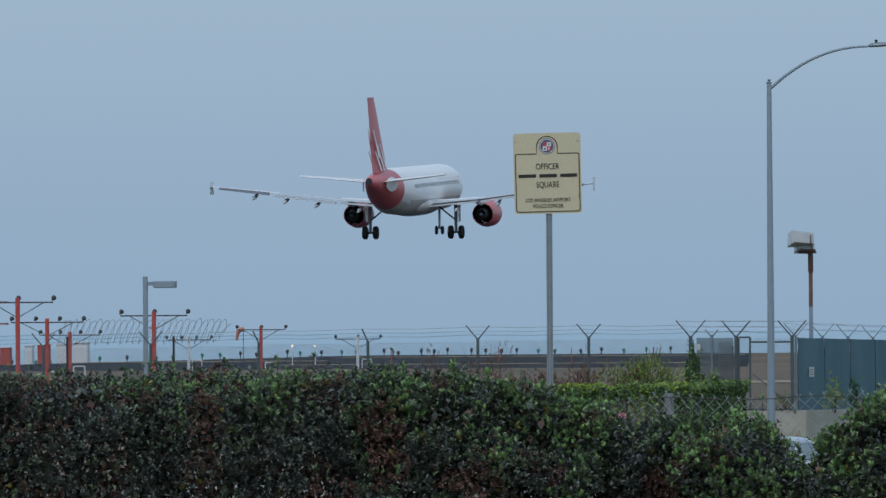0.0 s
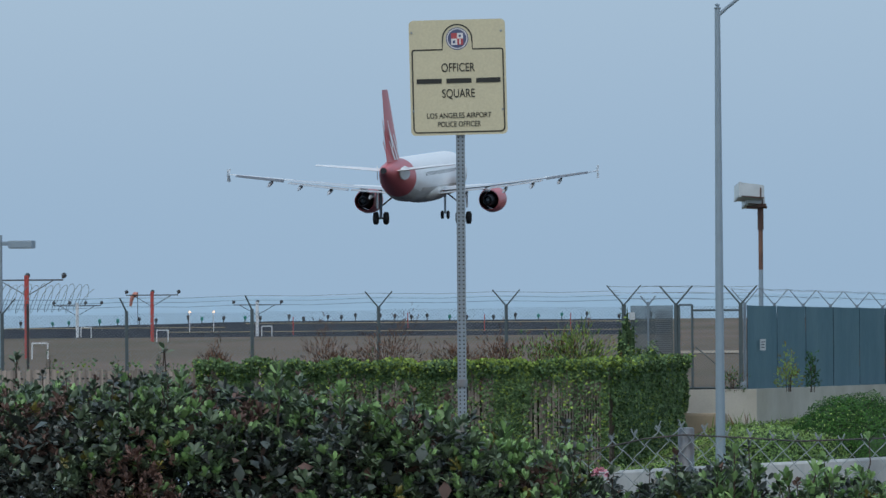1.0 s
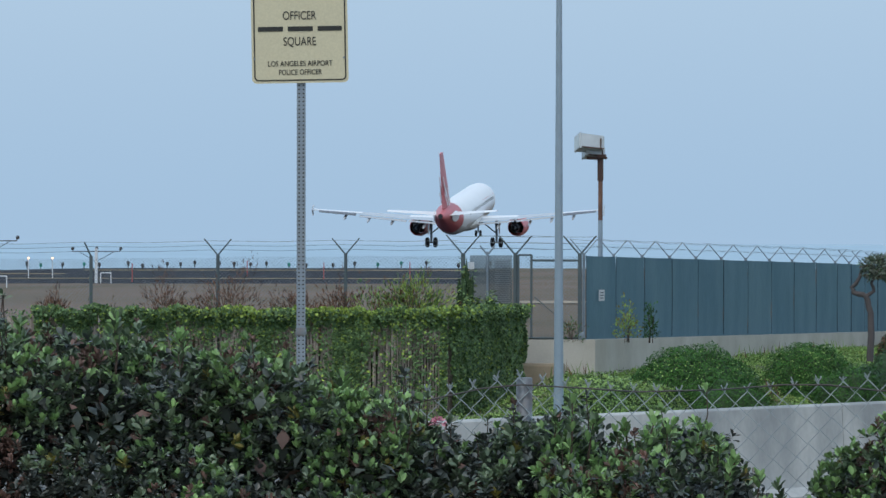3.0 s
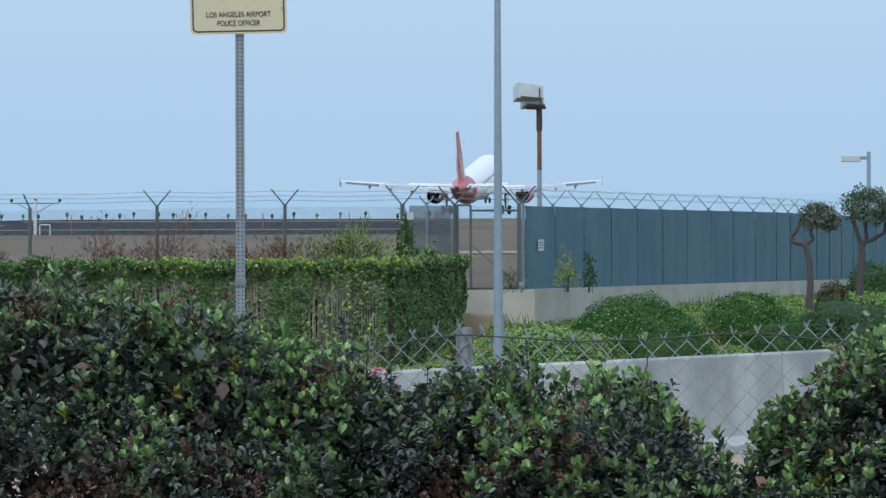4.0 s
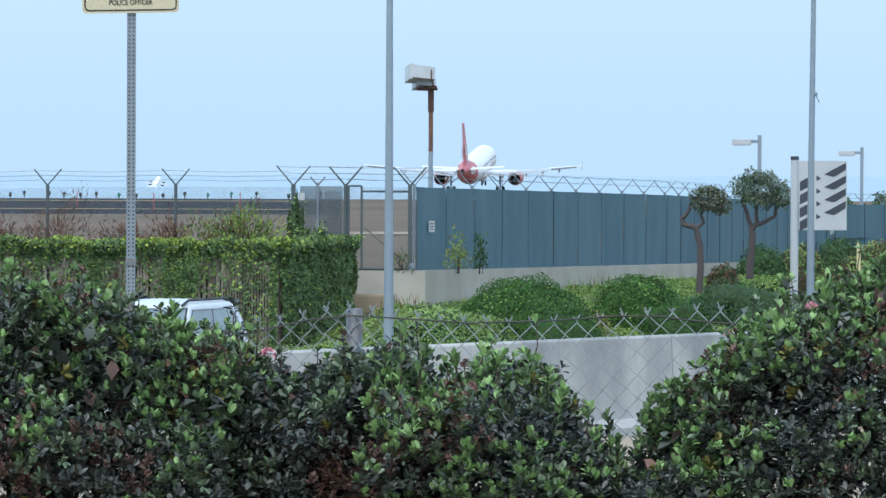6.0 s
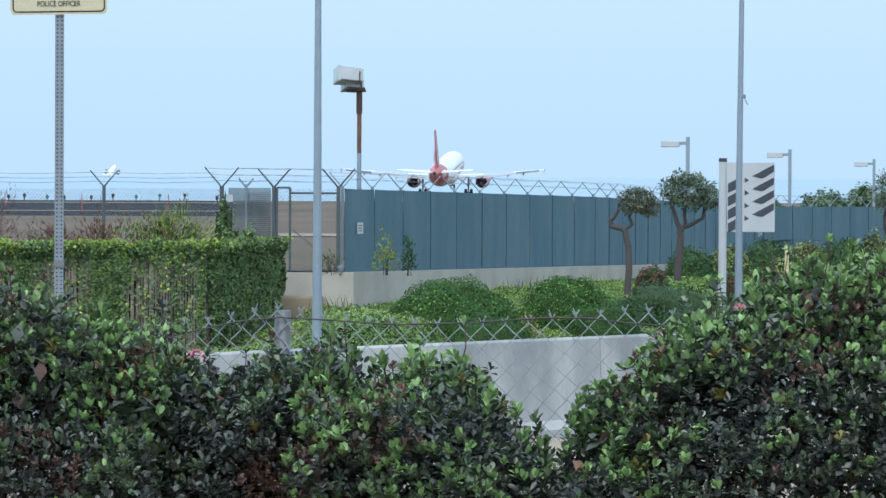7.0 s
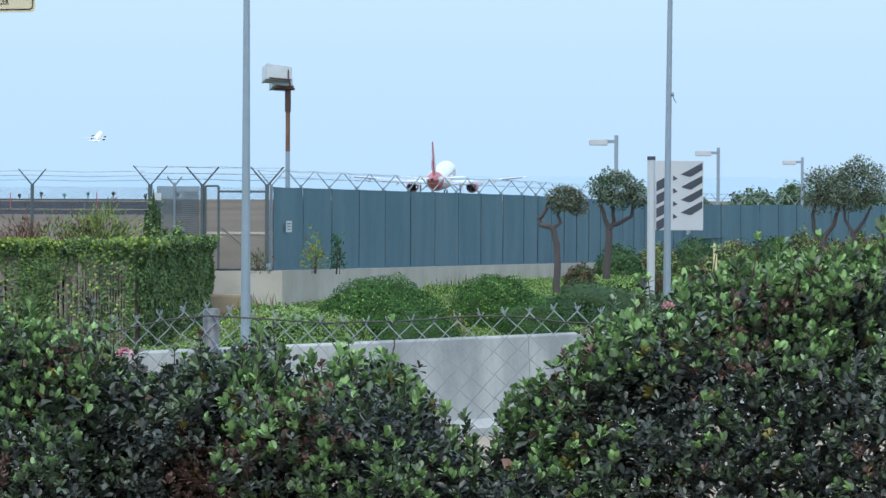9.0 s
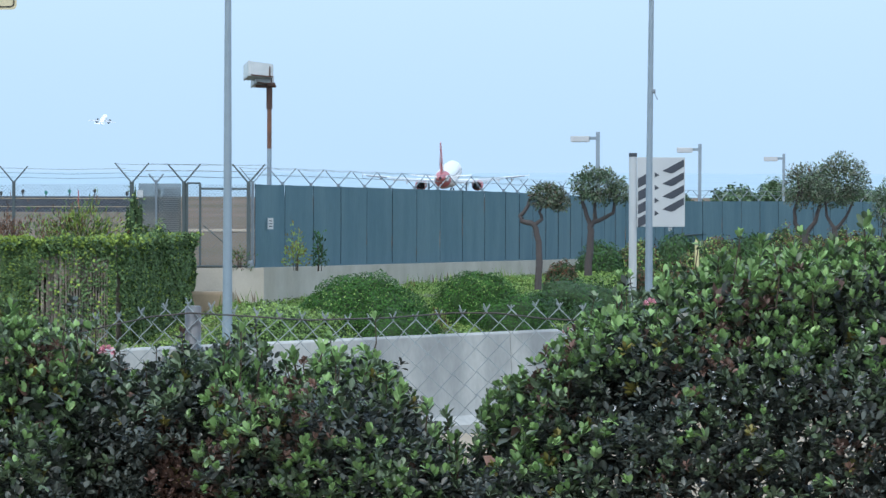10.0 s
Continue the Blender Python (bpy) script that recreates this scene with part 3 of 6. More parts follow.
M["screen_dim"] = mat("faded_screen_fabric", (0.16, 0.20, 0.21), 0.85, second=(0.12, 0.15, 0.16), scale=3, fine=40, alpha=0.72)
M["slat_grey"] = mat("grey_plastic_slat", (0.20, 0.23, 0.25), 0.6)
make_gate()


# ---------------------------------------------------------------- ivy-covered slat fence
def make_ivy_fence():
    rng = np.random.default_rng(7)
    yq, lo, hi = 113.2, -2.35, -0.22
    root = base("ivy_fence", (-16.0, yq, lo), "slatted fence overgrown with green ivy, bleached slats showing", "fence")
    o = Vector(root.matrix_basis.translation)
    inv = Matrix.Translation(-o)
    x_left, x_right, y_back = -45.0, -15.52, 118.8

    def face_point(u, z, out):
        """u runs along the front, then round the corner and along the return."""
        ln = x_right - x_left
        if u <= ln:
            return Vector((x_left + u, yq - out, z))
        return Vector((x_right + out + 0.146 * (u - ln), yq + (u - ln), z))
    ln = x_right - x_left
    total = ln + (y_back - yq)
    # slats
    mesh = None
    u = 0.0
    r2 = random.Random(3)
    stuff = bmesh.new()
    count = 0
    while u < total:
        near = u > ln - 18
        p = face_point(u, 0, 0)
        h = hi - 0.06 + r2.uniform(-0.04, 0.02)
        if near and count < 290:
            if mesh is None:
                b2 = bmesh.new()
                box(b2, 0, 0, (hi - lo) / 2 - 0.03, 0.046, 0.014, hi - lo - 0.06)
                ob = part("slat", b2, M["slat_piece"], root, smooth=0)
                mesh = ob.data
            else:
                ob = new("slat", mesh)
                ob.parent = root
            ob.matrix_basis = pose(p.x - o.x, p.y - o.y, r2.uniform(-0.03, 0.02), 0, r2.uniform(-1.2, 1.2), 0 if u < ln else 81)
            count += 1
        else:
            box(stuff, p.x - o.x, p.y - o.y, (hi - lo) / 2 - 0.03, 0.035, 0.012, hi - lo - 0.06)
        u += 0.058 if near else 0.075
    part("slats", stuff, M["slat"], root, smooth=0)["kind"] = "stuff"
    bm = bmesh.new()
    for z in (lo + 0.2, hi - 0.25):
        tube(bm, [(x_left, yq + 0.04, z), (x_right, yq + 0.04, z)], 0.02, 6)
    for k in range(1, 11):
        x = x_right - 0.1 - k * 2.9
        tube(bm, [(x, yq + 0.05, lo), (x, yq + 0.05, hi - 0.02)], 0.03, 8)
    bm.transform(inv)
    part("rail", bm, M["dark_steel"], root)
    # ivy: thick along the top, hanging in uneven curtains, bare strips of slats between, the return wholly grown over
    n = 230000
    u = np.where(rng.random(n) < 0.88, total - 17.5 * rng.random(n), (total - 17.5) * rng.random(n))
    strip_n = np.array([0.9 * noise.noise((a * 1.15, 3.1, 0)) + 0.8 * noise.noise((a * 3.1, 1.0, 0)) + 0.6 * noise.noise((a * 8.0, 2.0, 0)) for a in u])
    for at_u, wd in ((ln - 0.42, 0.30), (ln - 1.25, 0.26), (ln - 3.0, 0.35), (ln - 4.6, 0.3)):
        strip_n -= 0.75 * np.exp(-((u - at_u) / wd) ** 4)
    strip_n += 0.6 * np.exp(-((u - ln + 2.1) / 0.5) ** 2) + np.where(u > ln - 0.12, 3.0, 0)
    left_fade = np.clip((u - (ln - 9.5)) / 1.5, 0, 1)
    drop = np.clip(0.34 + 2.6 * np.clip(strip_n - 0.04, 0, 2), 0.22, hi - lo + 0.1) * (0.10 + 0.9 * left_fade)
    depth = rng.random(n)
    z = hi + 0.10 - depth * (hi - lo + 0.1)
    ragged = drop + 0.4 * np.array([noise.noise((a * 6, b * 3, 8)) for a, b in zip(u, z)])
    covered = hi + 0.10 - z < ragged
    stray = rng.random(n) < 0.07 + 0.35 * np.clip(strip_n + 0.15, 0, 1)
    keep = (rng.random(n) < np.where(left_fade > 0.5, 1.0, 0.10)) & (covered | stray)
    u, z = u[keep], z[keep]
    n = len(u)
    bump = np.array([noise.noise((a * 2.2, b * 2.2, 5)) + 0.6 * noise.noise((a * 5, b * 5, 1)) for a, b in zip(u, z)])
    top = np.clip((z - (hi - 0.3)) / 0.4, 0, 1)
    out = 0.05 + 0.11 * (bump + 0.5) + top * rng.uniform(-0.30, 0.22, n)
    z = z + top * 0.14 * np.array([noise.noise((a * 1.7, 9, 2)) + 0.5 * noise.noise((a * 5.0, 4, 2)) for a in u])
    at = np.array([face_point(a, b, c) for a, b, c in zip(u, z, out)]) - np.array(o)
    along = rng.normal(0, 0.55, (n, 3)) + np.where((u > ln)[:, None], (0.5, -0.3, -0.5), (0.0, -0.6, -0.5))
    along[:, 2] += top * 0.7
    facing = np.where((u > ln)[:, None], (0.9, -0.4, 0.5), (0.05, -1.0, 0.5)) * np.ones((n, 1))
    # sunlight put into the colour: yellow-green leaves in top patches, fewer on the return
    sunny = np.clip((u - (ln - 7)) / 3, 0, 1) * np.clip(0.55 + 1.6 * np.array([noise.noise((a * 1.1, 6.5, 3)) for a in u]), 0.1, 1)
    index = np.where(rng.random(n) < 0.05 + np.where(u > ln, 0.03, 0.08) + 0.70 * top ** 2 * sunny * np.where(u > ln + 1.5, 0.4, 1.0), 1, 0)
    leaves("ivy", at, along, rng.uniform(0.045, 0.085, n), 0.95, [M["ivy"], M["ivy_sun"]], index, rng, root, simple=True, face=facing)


M["slat_piece"] = mat("bleached_slat", (0.35, 0.29, 0.255), 0.9, second=(0.17, 0.135, 0.125), scale=2.0, fine=60, thing=0.35, stretch=(1, 1, 0.2))
make_ivy_fence()


# ---------------------------------------------------------------- street furniture
M["galv_rusty"] = mat("stained_galvanised_post", (0.18, 0.225, 0.255), 0.5, 0.4, second=(0.19, 0.13, 0.105), scale=9, fine=60, amount=0.6)


def make_name_sign():
    at = polar(-9.338, 43.3)
    root = base("street_name_sign", (at.x, at.y, ground_z(at.x, at.y)), "cream memorial square sign on a perforated steel post", "sign", turn=9.4)
    # perforated square post: four webs with square windows suggested by round plugs of shade
    w, top = 0.057, 2.55
    bm = bmesh.new()
    box(bm, 0, 0, top / 2 - 0.45, w, w, top + 0.9, bevel=0.004)
    post = part("post", bm, M["galv"], root, smooth=0)
    bm = bmesh.new()
    for k in range(76):
        z = 0.62 + k * 0.0254
        for x in (-0.013, 0.014):
            cyl(bm, (x, -w / 2 - 0.0012, z), (x, -w / 2 + 0.004, z), 0.0055, 8)
    part("hole", bm, M["black_paint"], post, "two rows of punched holes")["kind"] = "stuff"
    bm = bmesh.new()
    box(bm, 0, -0.002, 0.93, w + 0.012, w + 0.012, 0.05, bevel=0.004)
    part("clamp", bm, M["galv_rusty"], post, "rust-stained clamp")
    # panel
    pw, ph, zb = 0.615, 0.735, 2.515
    tilt = Matrix.Translation((-0.012, -0.045, zb + ph / 2)) @ Matrix.Rotation(radians(-1.1), 4, "Y")

    def rounded(hw, hh, r, n=6):
        out = []
        for cx, cz, a0 in ((hw - r, hh - r, 0), (-hw + r, hh - r, 90), (-hw + r, -hh + r, 180), (hw - r, -hh + r, 270)):
            out += [(cx + r * math.cos(radians(a0 + 90 * i / n)), cz + r * math.sin(radians(a0 + 90 * i / n))) for i in range(n + 1)]
        return out
    bm = bmesh.new()
    prism(bm, rounded(pw / 2, ph / 2, 0.03), 0.004, tilt)
    part("panel", bm, M["sign_cream"], root, "cream painted sheet metal", 0)
    # border line with an arch round the seal
    hw, lowz, shz, ar, az = pw / 2 - 0.014, -ph / 2 + 0.014, ph / 2 - 0.185, 0.098, ph / 2 - 0.125
    def arc(cx, cz, r, a0, a1, n=8):
        return [(cx + r * math.cos(radians(a0 + (a1 - a0) * i / n)), cz + r * math.sin(radians(a0 + (a1 - a0) * i / n))) for i in range(n + 1)]
    line = arc(hw - 0.03, lowz + 0.03, 0.03, -90, 0) + arc(hw - 0.02, shz - 0.02, 0.02, 0, 90) + [(ar, shz)] \
        + arc(0, az, ar, 0, 180, 18) + [(-ar, shz)] + arc(-hw + 0.02, shz - 0.02, 0.02, 90, 180) + arc(-hw + 0.03, lowz + 0.03, 0.03, 180, 270)
    bm = bmesh.new()
    nn = len(line)
    inner = []
    for i in range(nn):
        a, b = Vector(line[i - 1]), Vector(line[(i + 1) % nn])
        d = (b - a).normalized()
        inner.append((line[i][0] - d.y * 0.0085, line[i][1] + d.x * 0.0085))
    va = [bm.verts.new(tilt @ Vector((x, -0.0022, z))) for x, z in line]
    vb = [bm.verts.new(tilt @ Vector((x, -0.0022, z))) for x, z in inner]
    for i in range(nn):
        bm.faces.new((va[i], va[(i + 1) % nn], vb[(i + 1) % nn], vb[i]))
    part("border", bm, M["black_paint"], root, smooth=0)
    # seal: dark ring, pale ring and a quartered shield as plain shapes
    for r, m, y in ((0.072, "seal_blue", -0.0022), (0.066, "seal_white", -0.0034), (0.060, "seal_blue", -0.0046)):
        bm = bmesh.new()
        prism(bm, arc(0, az + 0.004, r, 0, 345, 23), 0.001, tilt @ Matrix.Translation((0, y, 0)))
        part("seal", bm, M[m], root, "round dark blue seal", 0)
    for x0, x1, z0, z1, m in ((-0.038, 0, 0.0, 0.036, "seal_red"), (0, 0.038, 0.0, 0.036, "seal_white"), (-0.038, 0, -0.04, 0.0, "seal_white"),
                              (0, 0.038, -0.04, 0.0, "seal_red"), (-0.028, -0.012, -0.03, -0.012, "seal_blue"), (0.01, 0.026, 0.01, 0.024, "seal_blue"), (0.014, 0.022, -0.036, -0.004, "seal_white")):
        bm = bmesh.new()
        box(bm, (x0 + x1) / 2, 0, az + 0.004 + (z0 + z1) / 2, x1 - x0, 0.001, z1 - z0, tilt @ Matrix.Translation((0, -0.0062 if x1 - x0 > 0.03 else -0.0074, 0)))
        part("shield_quarter", bm, M[m], root, smooth=0)
    # lettering
    def words(text, z, size, squeeze):
        cu = bpy.data.curves.new("lettering", "FONT")
        cu.body, cu.size, cu.align_x, cu.align_y, cu.extrude = text, size, "CENTER", "CENTER", 0.0006
        cu.offset = 0.0003
        cu.materials.append(M["black_paint"])
        ob = new("lettering", cu)
        ob.parent = root
        ob.matrix_basis = tilt @ Matrix.Translation((0, -0.003, z)) @ Matrix.Rotation(radians(90), 4, "X") @ Matrix.Diagonal((squeeze, 1, 1, 1))
    words("OFFICER", 0.060, 0.078, 0.72)
    words("SQUARE", -0.105, 0.078, 0.72)
    words("LOS ANGELES AIRPORT", -0.245, 0.048, 0.82)
    words("POLICE OFFICER", -0.300, 0.048, 0.78)
    bm = bmesh.new()
    for x0, x1 in ((-0.265, -0.105), (-0.075, 0.085), (0.115, 0.27)):
        box(bm, (x0 + x1) / 2, -0.003, -0.022, x1 - x0, 0.001, 0.030, tilt)
    part("name_bar", bm, M["black_paint"], root, "dark bars in place of a name", 0)
    bm = bmesh.new()
    for x in (-0.29, 0.28):
        for z in (0.29, -0.21):
            cyl(bm, tilt @ Vector((x, 0, z)), tilt @ Vector((x, -0.006, z)), 0.007, 8)
    part("bolt", bm, M["galv"], root)
    # the sheet is 30 by 36 inches: the parts above are drawn for a 24 inch one
    k = 43.3 / 35.0
    lift = EYE - 1.6 * k - root.matrix_basis.translation.z
    grow = Matrix.Translation((0, 0, lift)) @ Matrix.Scale(k, 4)
    for ob in root.children:
        if ob.type == "MESH":
            ob.data.transform(grow)
            for sub in ob.children:
                sub.data.transform(grow)
        else:
            ob.data.size *= k
            ob.data.offset *= k
            ob.matrix_basis = Matrix.Translation(grow @ ob.matrix_basis.translation) @ ob.matrix_basis.to_3x3().to_4x4()


make_name_sign()


def make_street_light(at, top, reach, lean, label, bottom, scale=1.0):
    root = base("street_lamp", (at.x, at.y, bottom), label, "street lamp")
    h = top - bottom
    bm = bmesh.new()
    tube(bm, [(0, 0, 0), (0, 0, h * 0.3), (0, 0, h)], [0.105, 0.085, 0.055], 20)
    part("pole", bm, M["pole_paint"], root, "tall tapered grey pole")
    bm = bmesh.new()
    box(bm, 0, 0, 0.02, 0.36, 0.36, 0.04, bevel=0.008)
    tube(bm, [(0, 0, 0.04), (0, 0, 0.2), (0, 0, 0.25)], [0.16, 0.14, 0.1], 16)
    part("base_plate", bm, M["pole_paint"], root)
    bm = bmesh.new()
    tube(bm, [(0, 0, h), (0, 0, h + 0.03), (0, 0, h + 0.05), (0, 0, h + 0.09), (0, 0, h + 0.12)], [0.06, 0.07, 0.03, 0.05, 0.01], 12)
    part("finial", bm, M["pole_paint"], root)
    bm = bmesh.new()
    pts = [(reach * 0.78 * f, 0.0, h - 0.14 + 0.98 * scale * (1 - (1 - f) ** 2.2)) for f in [i / 12 for i in range(13)]]
    tube(bm, pts, [0.038 - 0.012 * i / 12 for i in range(13)], 10)
    part("arm", bm, M["pole_paint"], root)
    e = Vector(pts[-1])
    bm = bmesh.new()
    loops = []
    for u, w, t, zz in ((0, 0.05, 0.04, 0), (0.08, 0.1, 0.07, 0.01), (0.3, 0.16, 0.075, 0.02), (0.5, 0.12, 0.05, 0.025), (0.6, 0.05, 0.02, 0.02)):
        loops.append([(e.x + u, w * math.cos(a), e.z + zz + t * math.sin(a) * (1.0 if math.sin(a) > 0 else 0.5)) for a in [2 * math.pi * k / 12 for k in range(12)]])
    rings(bm, loops)
    head = part("lamp_head", bm, M["galv"], root, "flat cobra-head lantern")
    bm = bmesh.new()
    cyl(bm, (e.x + 0.18, 0, e.z + 0.08), (e.x + 0.18, 0, e.z + 0.15), 0.035, 10)
    part("photocell", bm, M["dark_steel"], head)
    return root


make_street_light(polar(-6.644, 110.0), 6.96, 3.0, 0, "tall grey street lamp with a long curved arm", -2.4)


def make_plain_pole():
    at = polar(-2.24, 128.0)
    root = base("utility_pole", (at.x, at.y, -2.0), "slim grey metal pole rising beside the striped sign", "pole")
    bm = bmesh.new()
    tube(bm, [(0, 0, 0), (0, 0, 3.0), (0.06, 0, 9.5)], [0.095, 0.075, 0.05], 16)
    part("pole", bm, M["pole_paint"], root)
    bm = bmesh.new()
    box(bm, 0.06, 0, 5.12, 0.16, 0.1, 0.09, bevel=0.01)
    tube(bm, [(0.1, 0, 5.1), (0.16, 0, 4.98), (0.19, -0.01, 4.92)], 0.012, 6)
    part("bracket", bm, M["galv"], root)


make_plain_pole()


def make_striped_sign():
    d = 130.0
    at = polar(-2.41, d)
    root = base("striped_sign", (at.x, at.y, -2.2), "pale grey sign panel with slate chevron stripes on a thick post", "sign", turn=2.4)
    bm = bmesh.new()
    tube(bm, [(0, 0, 0), (0, 0, 3.38)], 0.085, 20)
    part("post", bm, M["white_panel"], root, "thick white post")
    bm = bmesh.new()
    cyl(bm, (0, 0, 3.38), (0, 0, 3.46), 0.088, 20)
    part("cap", bm, M["stripe_grey"], root)
    x0, x1, z0, z1 = 0.09, 1.10, 1.90, 3.37
    bm = bmesh.new()
    box(bm, (x0 + x1) / 2, 0, (z0 + z1) / 2, x1 - x0, 0.06, z1 - z0, bevel=0.006)
    part("panel", bm, M["white_panel"], root, smooth=0)
    y = -0.036
    for k in range(4):
        z = 2.92 - k * 0.28
        bm = bmesh.new()
        prism(bm, [(x0 + 0.02, z - 0.2), (0.31, z - 0.1), (0.31, z + 0.11), (x0 + 0.02, z + 0.0)], 0.004, Matrix.Translation((0, y, 0)))
        part("stripe", bm, M["stripe_grey"], root, smooth=0)
    for k in range(4):
        z = 3.28 - k * 0.27
        bm = bmesh.new()
        prism(bm, [(0.62, z - 0.20), (x1 - 0.02, z + 0.05), (x1 - 0.02, z - 0.10), (0.86, z - 0.24), (0.80, z - 0.25)], 0.004, Matrix.Translation((0, y, 0)))
        part("stripe", bm, M["stripe_grey"], root, smooth=0)
        bm = bmesh.new()
        prism(bm, [(0.46, z - 0.22), (0.56, z - 0.29), (0.46, z - 0.34)], 0.004, Matrix.Translation((0, y, 0)))
        part("stripe", bm, M["stripe_grey"], root, smooth=0)
    for ob in root.children:
        ob.data.transform(Matrix.Scale(1.12, 4))


make_striped_sign()


M["lamp_case"] = mat("bleached_lamp_casing", (0.46, 0.50, 0.52), 0.5, 0.1, second=(0.35, 0.39, 0.40), scale=4)


def make_floodlight():
    at = polar(-6.21, 125.0)
    root = base("floodlight_mast", (at.x, at.y, -1.0), "rusty floodlight mast with two weathered box floodlights", "floodlight")
    bm = bmesh.new()
    tube(bm, [(0, 0, 0), (0, 0, 1.6), (0.0, 0, 2.75)], [0.06, 0.056, 0.052], 14)
    part("mast", bm, M["pole_paint"], root, "pale grey lower mast")
    bm = bmesh.new()
    tube(bm, [(0, 0, 2.75), (0, 0, 3.4), (0.0, 0, 4.05)], [0.053, 0.053, 0.05], 14)
    part("upper_mast", bm, M["rust"], root, "orange rusted upper mast")
    bm = bmesh.new()
    tube(bm, [(0, 0, 3.65), (0, 0, 4.15)], 0.07, 14)
    part("sleeve", bm, M["rust_dark"], root, "dark rusted sleeve")
    bm = bmesh.new()
    box(bm, -0.08, 0, 4.17, 0.46, 0.12, 0.06, bevel=0.01)
    box(bm, 0.04, -0.08, 4.21, 0.2, 0.1, 0.08, bevel=0.01)
    part("crossbar", bm, M["rust_dark"], root)
    # two box heads, one over the other, their glass turned down and away along the fence
    for dx, dy, dz, w, h, d, tilt in ((-0.24, -0.10, 4.50, 0.60, 0.34, 0.40, 14), (-0.17, 0.10, 4.29, 0.46, 0.24, 0.34, 16)):
        mt = Matrix.Translation((dx, dy, dz)) @ Matrix.Rotation(radians(24), 4, "Z") @ Matrix.Rotation(radians(-tilt), 4, "X") @ Matrix.Rotation(radians(5), 4, "Y")
        bm = bmesh.new()
        loops = []
        for u, ky, kz in ((-0.5, 1.04, 1.06), (-0.44, 1.06, 1.08), (-0.42, 1.0, 1.0), (0.44, 0.94, 0.92), (0.5, 0.86, 0.82)):
            loops.append([mt @ Vector((u * w, sy * ky * d / 2, sz * kz * h / 2)) for sy, sz in ((-1, -1), (1, -1), (1, 1), (-1, 1))])
        rings(bm, loops)
        hd = part("lamp_housing", bm, M["lamp_case"], root, "weathered box floodlight", 20)
        bm = bmesh.new()
        box(bm, -0.503 * w, 0, 0, 0.008, d * 0.92, h * 0.92, mt)
        part("glass", bm, M["head_glass"], hd, "dusty glass", 0)
        bm = bmesh.new()
        box(bm, 0.02, -d / 2 - 0.012, -h * 0.45, w * 0.86, 0.02, 0.025, mt)
        box(bm, w * 0.34, -d / 2 - 0.012, -h * 0.1, 0.025, 0.02, h * 0.7, mt)
        part("yoke", bm, M["rust_dark"], hd)


make_floodlight()


def make_box_lamps():
    spots = [(-2.777, 170.0, 2.35, -1, 1.0), (-1.712, 200.0, 2.05, -1, 1.0), (-0.837, 232.0, 1.72, -1, 1.0), (-14.156, 131.0, 2.70, 1, 0.82)]
    for b, d, top, s, k in spots:
        at = polar(b, d)
        root = base("parking_lamp", (at.x, at.y, top - 5.0), "grey square pole lamp with a flat box head", "lamp post", "box lamps inside the fence")
        bm = bmesh.new()
        box(bm, 0, 0, 2.5, 0.12, 0.12, 5.0, bevel=0.01)
        part("pole", bm, M["pole_paint"], root, smooth=0)
        bm = bmesh.new()
        box(bm, s * 0.16, 0, 4.8, 0.24, 0.07, 0.1)
        part("arm", bm, M["pole_paint"], root, smooth=0)
        bm = bmesh.new()
        box(bm, s * 0.55, 0, 4.78, 0.58, 0.4, 0.18, bevel=0.015)
        hd = part("lamp_head", bm, M["white_panel"] if s < 0 else M["pole_paint"], root, smooth=0)
        bm = bmesh.new()
        box(bm, s * 0.55, 0, 4.685, 0.5, 0.34, 0.012)
        part("diffuser", bm, M["head_glass"], hd, smooth=0)


make_box_lamps()


def make_marker_post():
    at = polar(-1.74, 134.0)
    root = base("marker_post", (at.x, at.y, ground_z(at.x, at.y)), "slim pale yellow marker post among the shrubs", "post")
    bm = bmesh.new()
    h = -0.42 - ground_z(at.x, at.y)
    tube(bm, [(0, 0, 0), (0, 0, h - 0.05), (0, 0, h)], [0.055, 0.05, 0.03], 12)
    part("post", bm, M["yellow_post"], root)


make_marker_post()


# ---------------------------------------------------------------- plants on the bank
M["bush_heart"] = mat("shaded_inner_foliage", (0.03, 0.065, 0.018), 0.8, second=(0.02, 0.045, 0.014), scale=9, fine=60, bump=0.8)


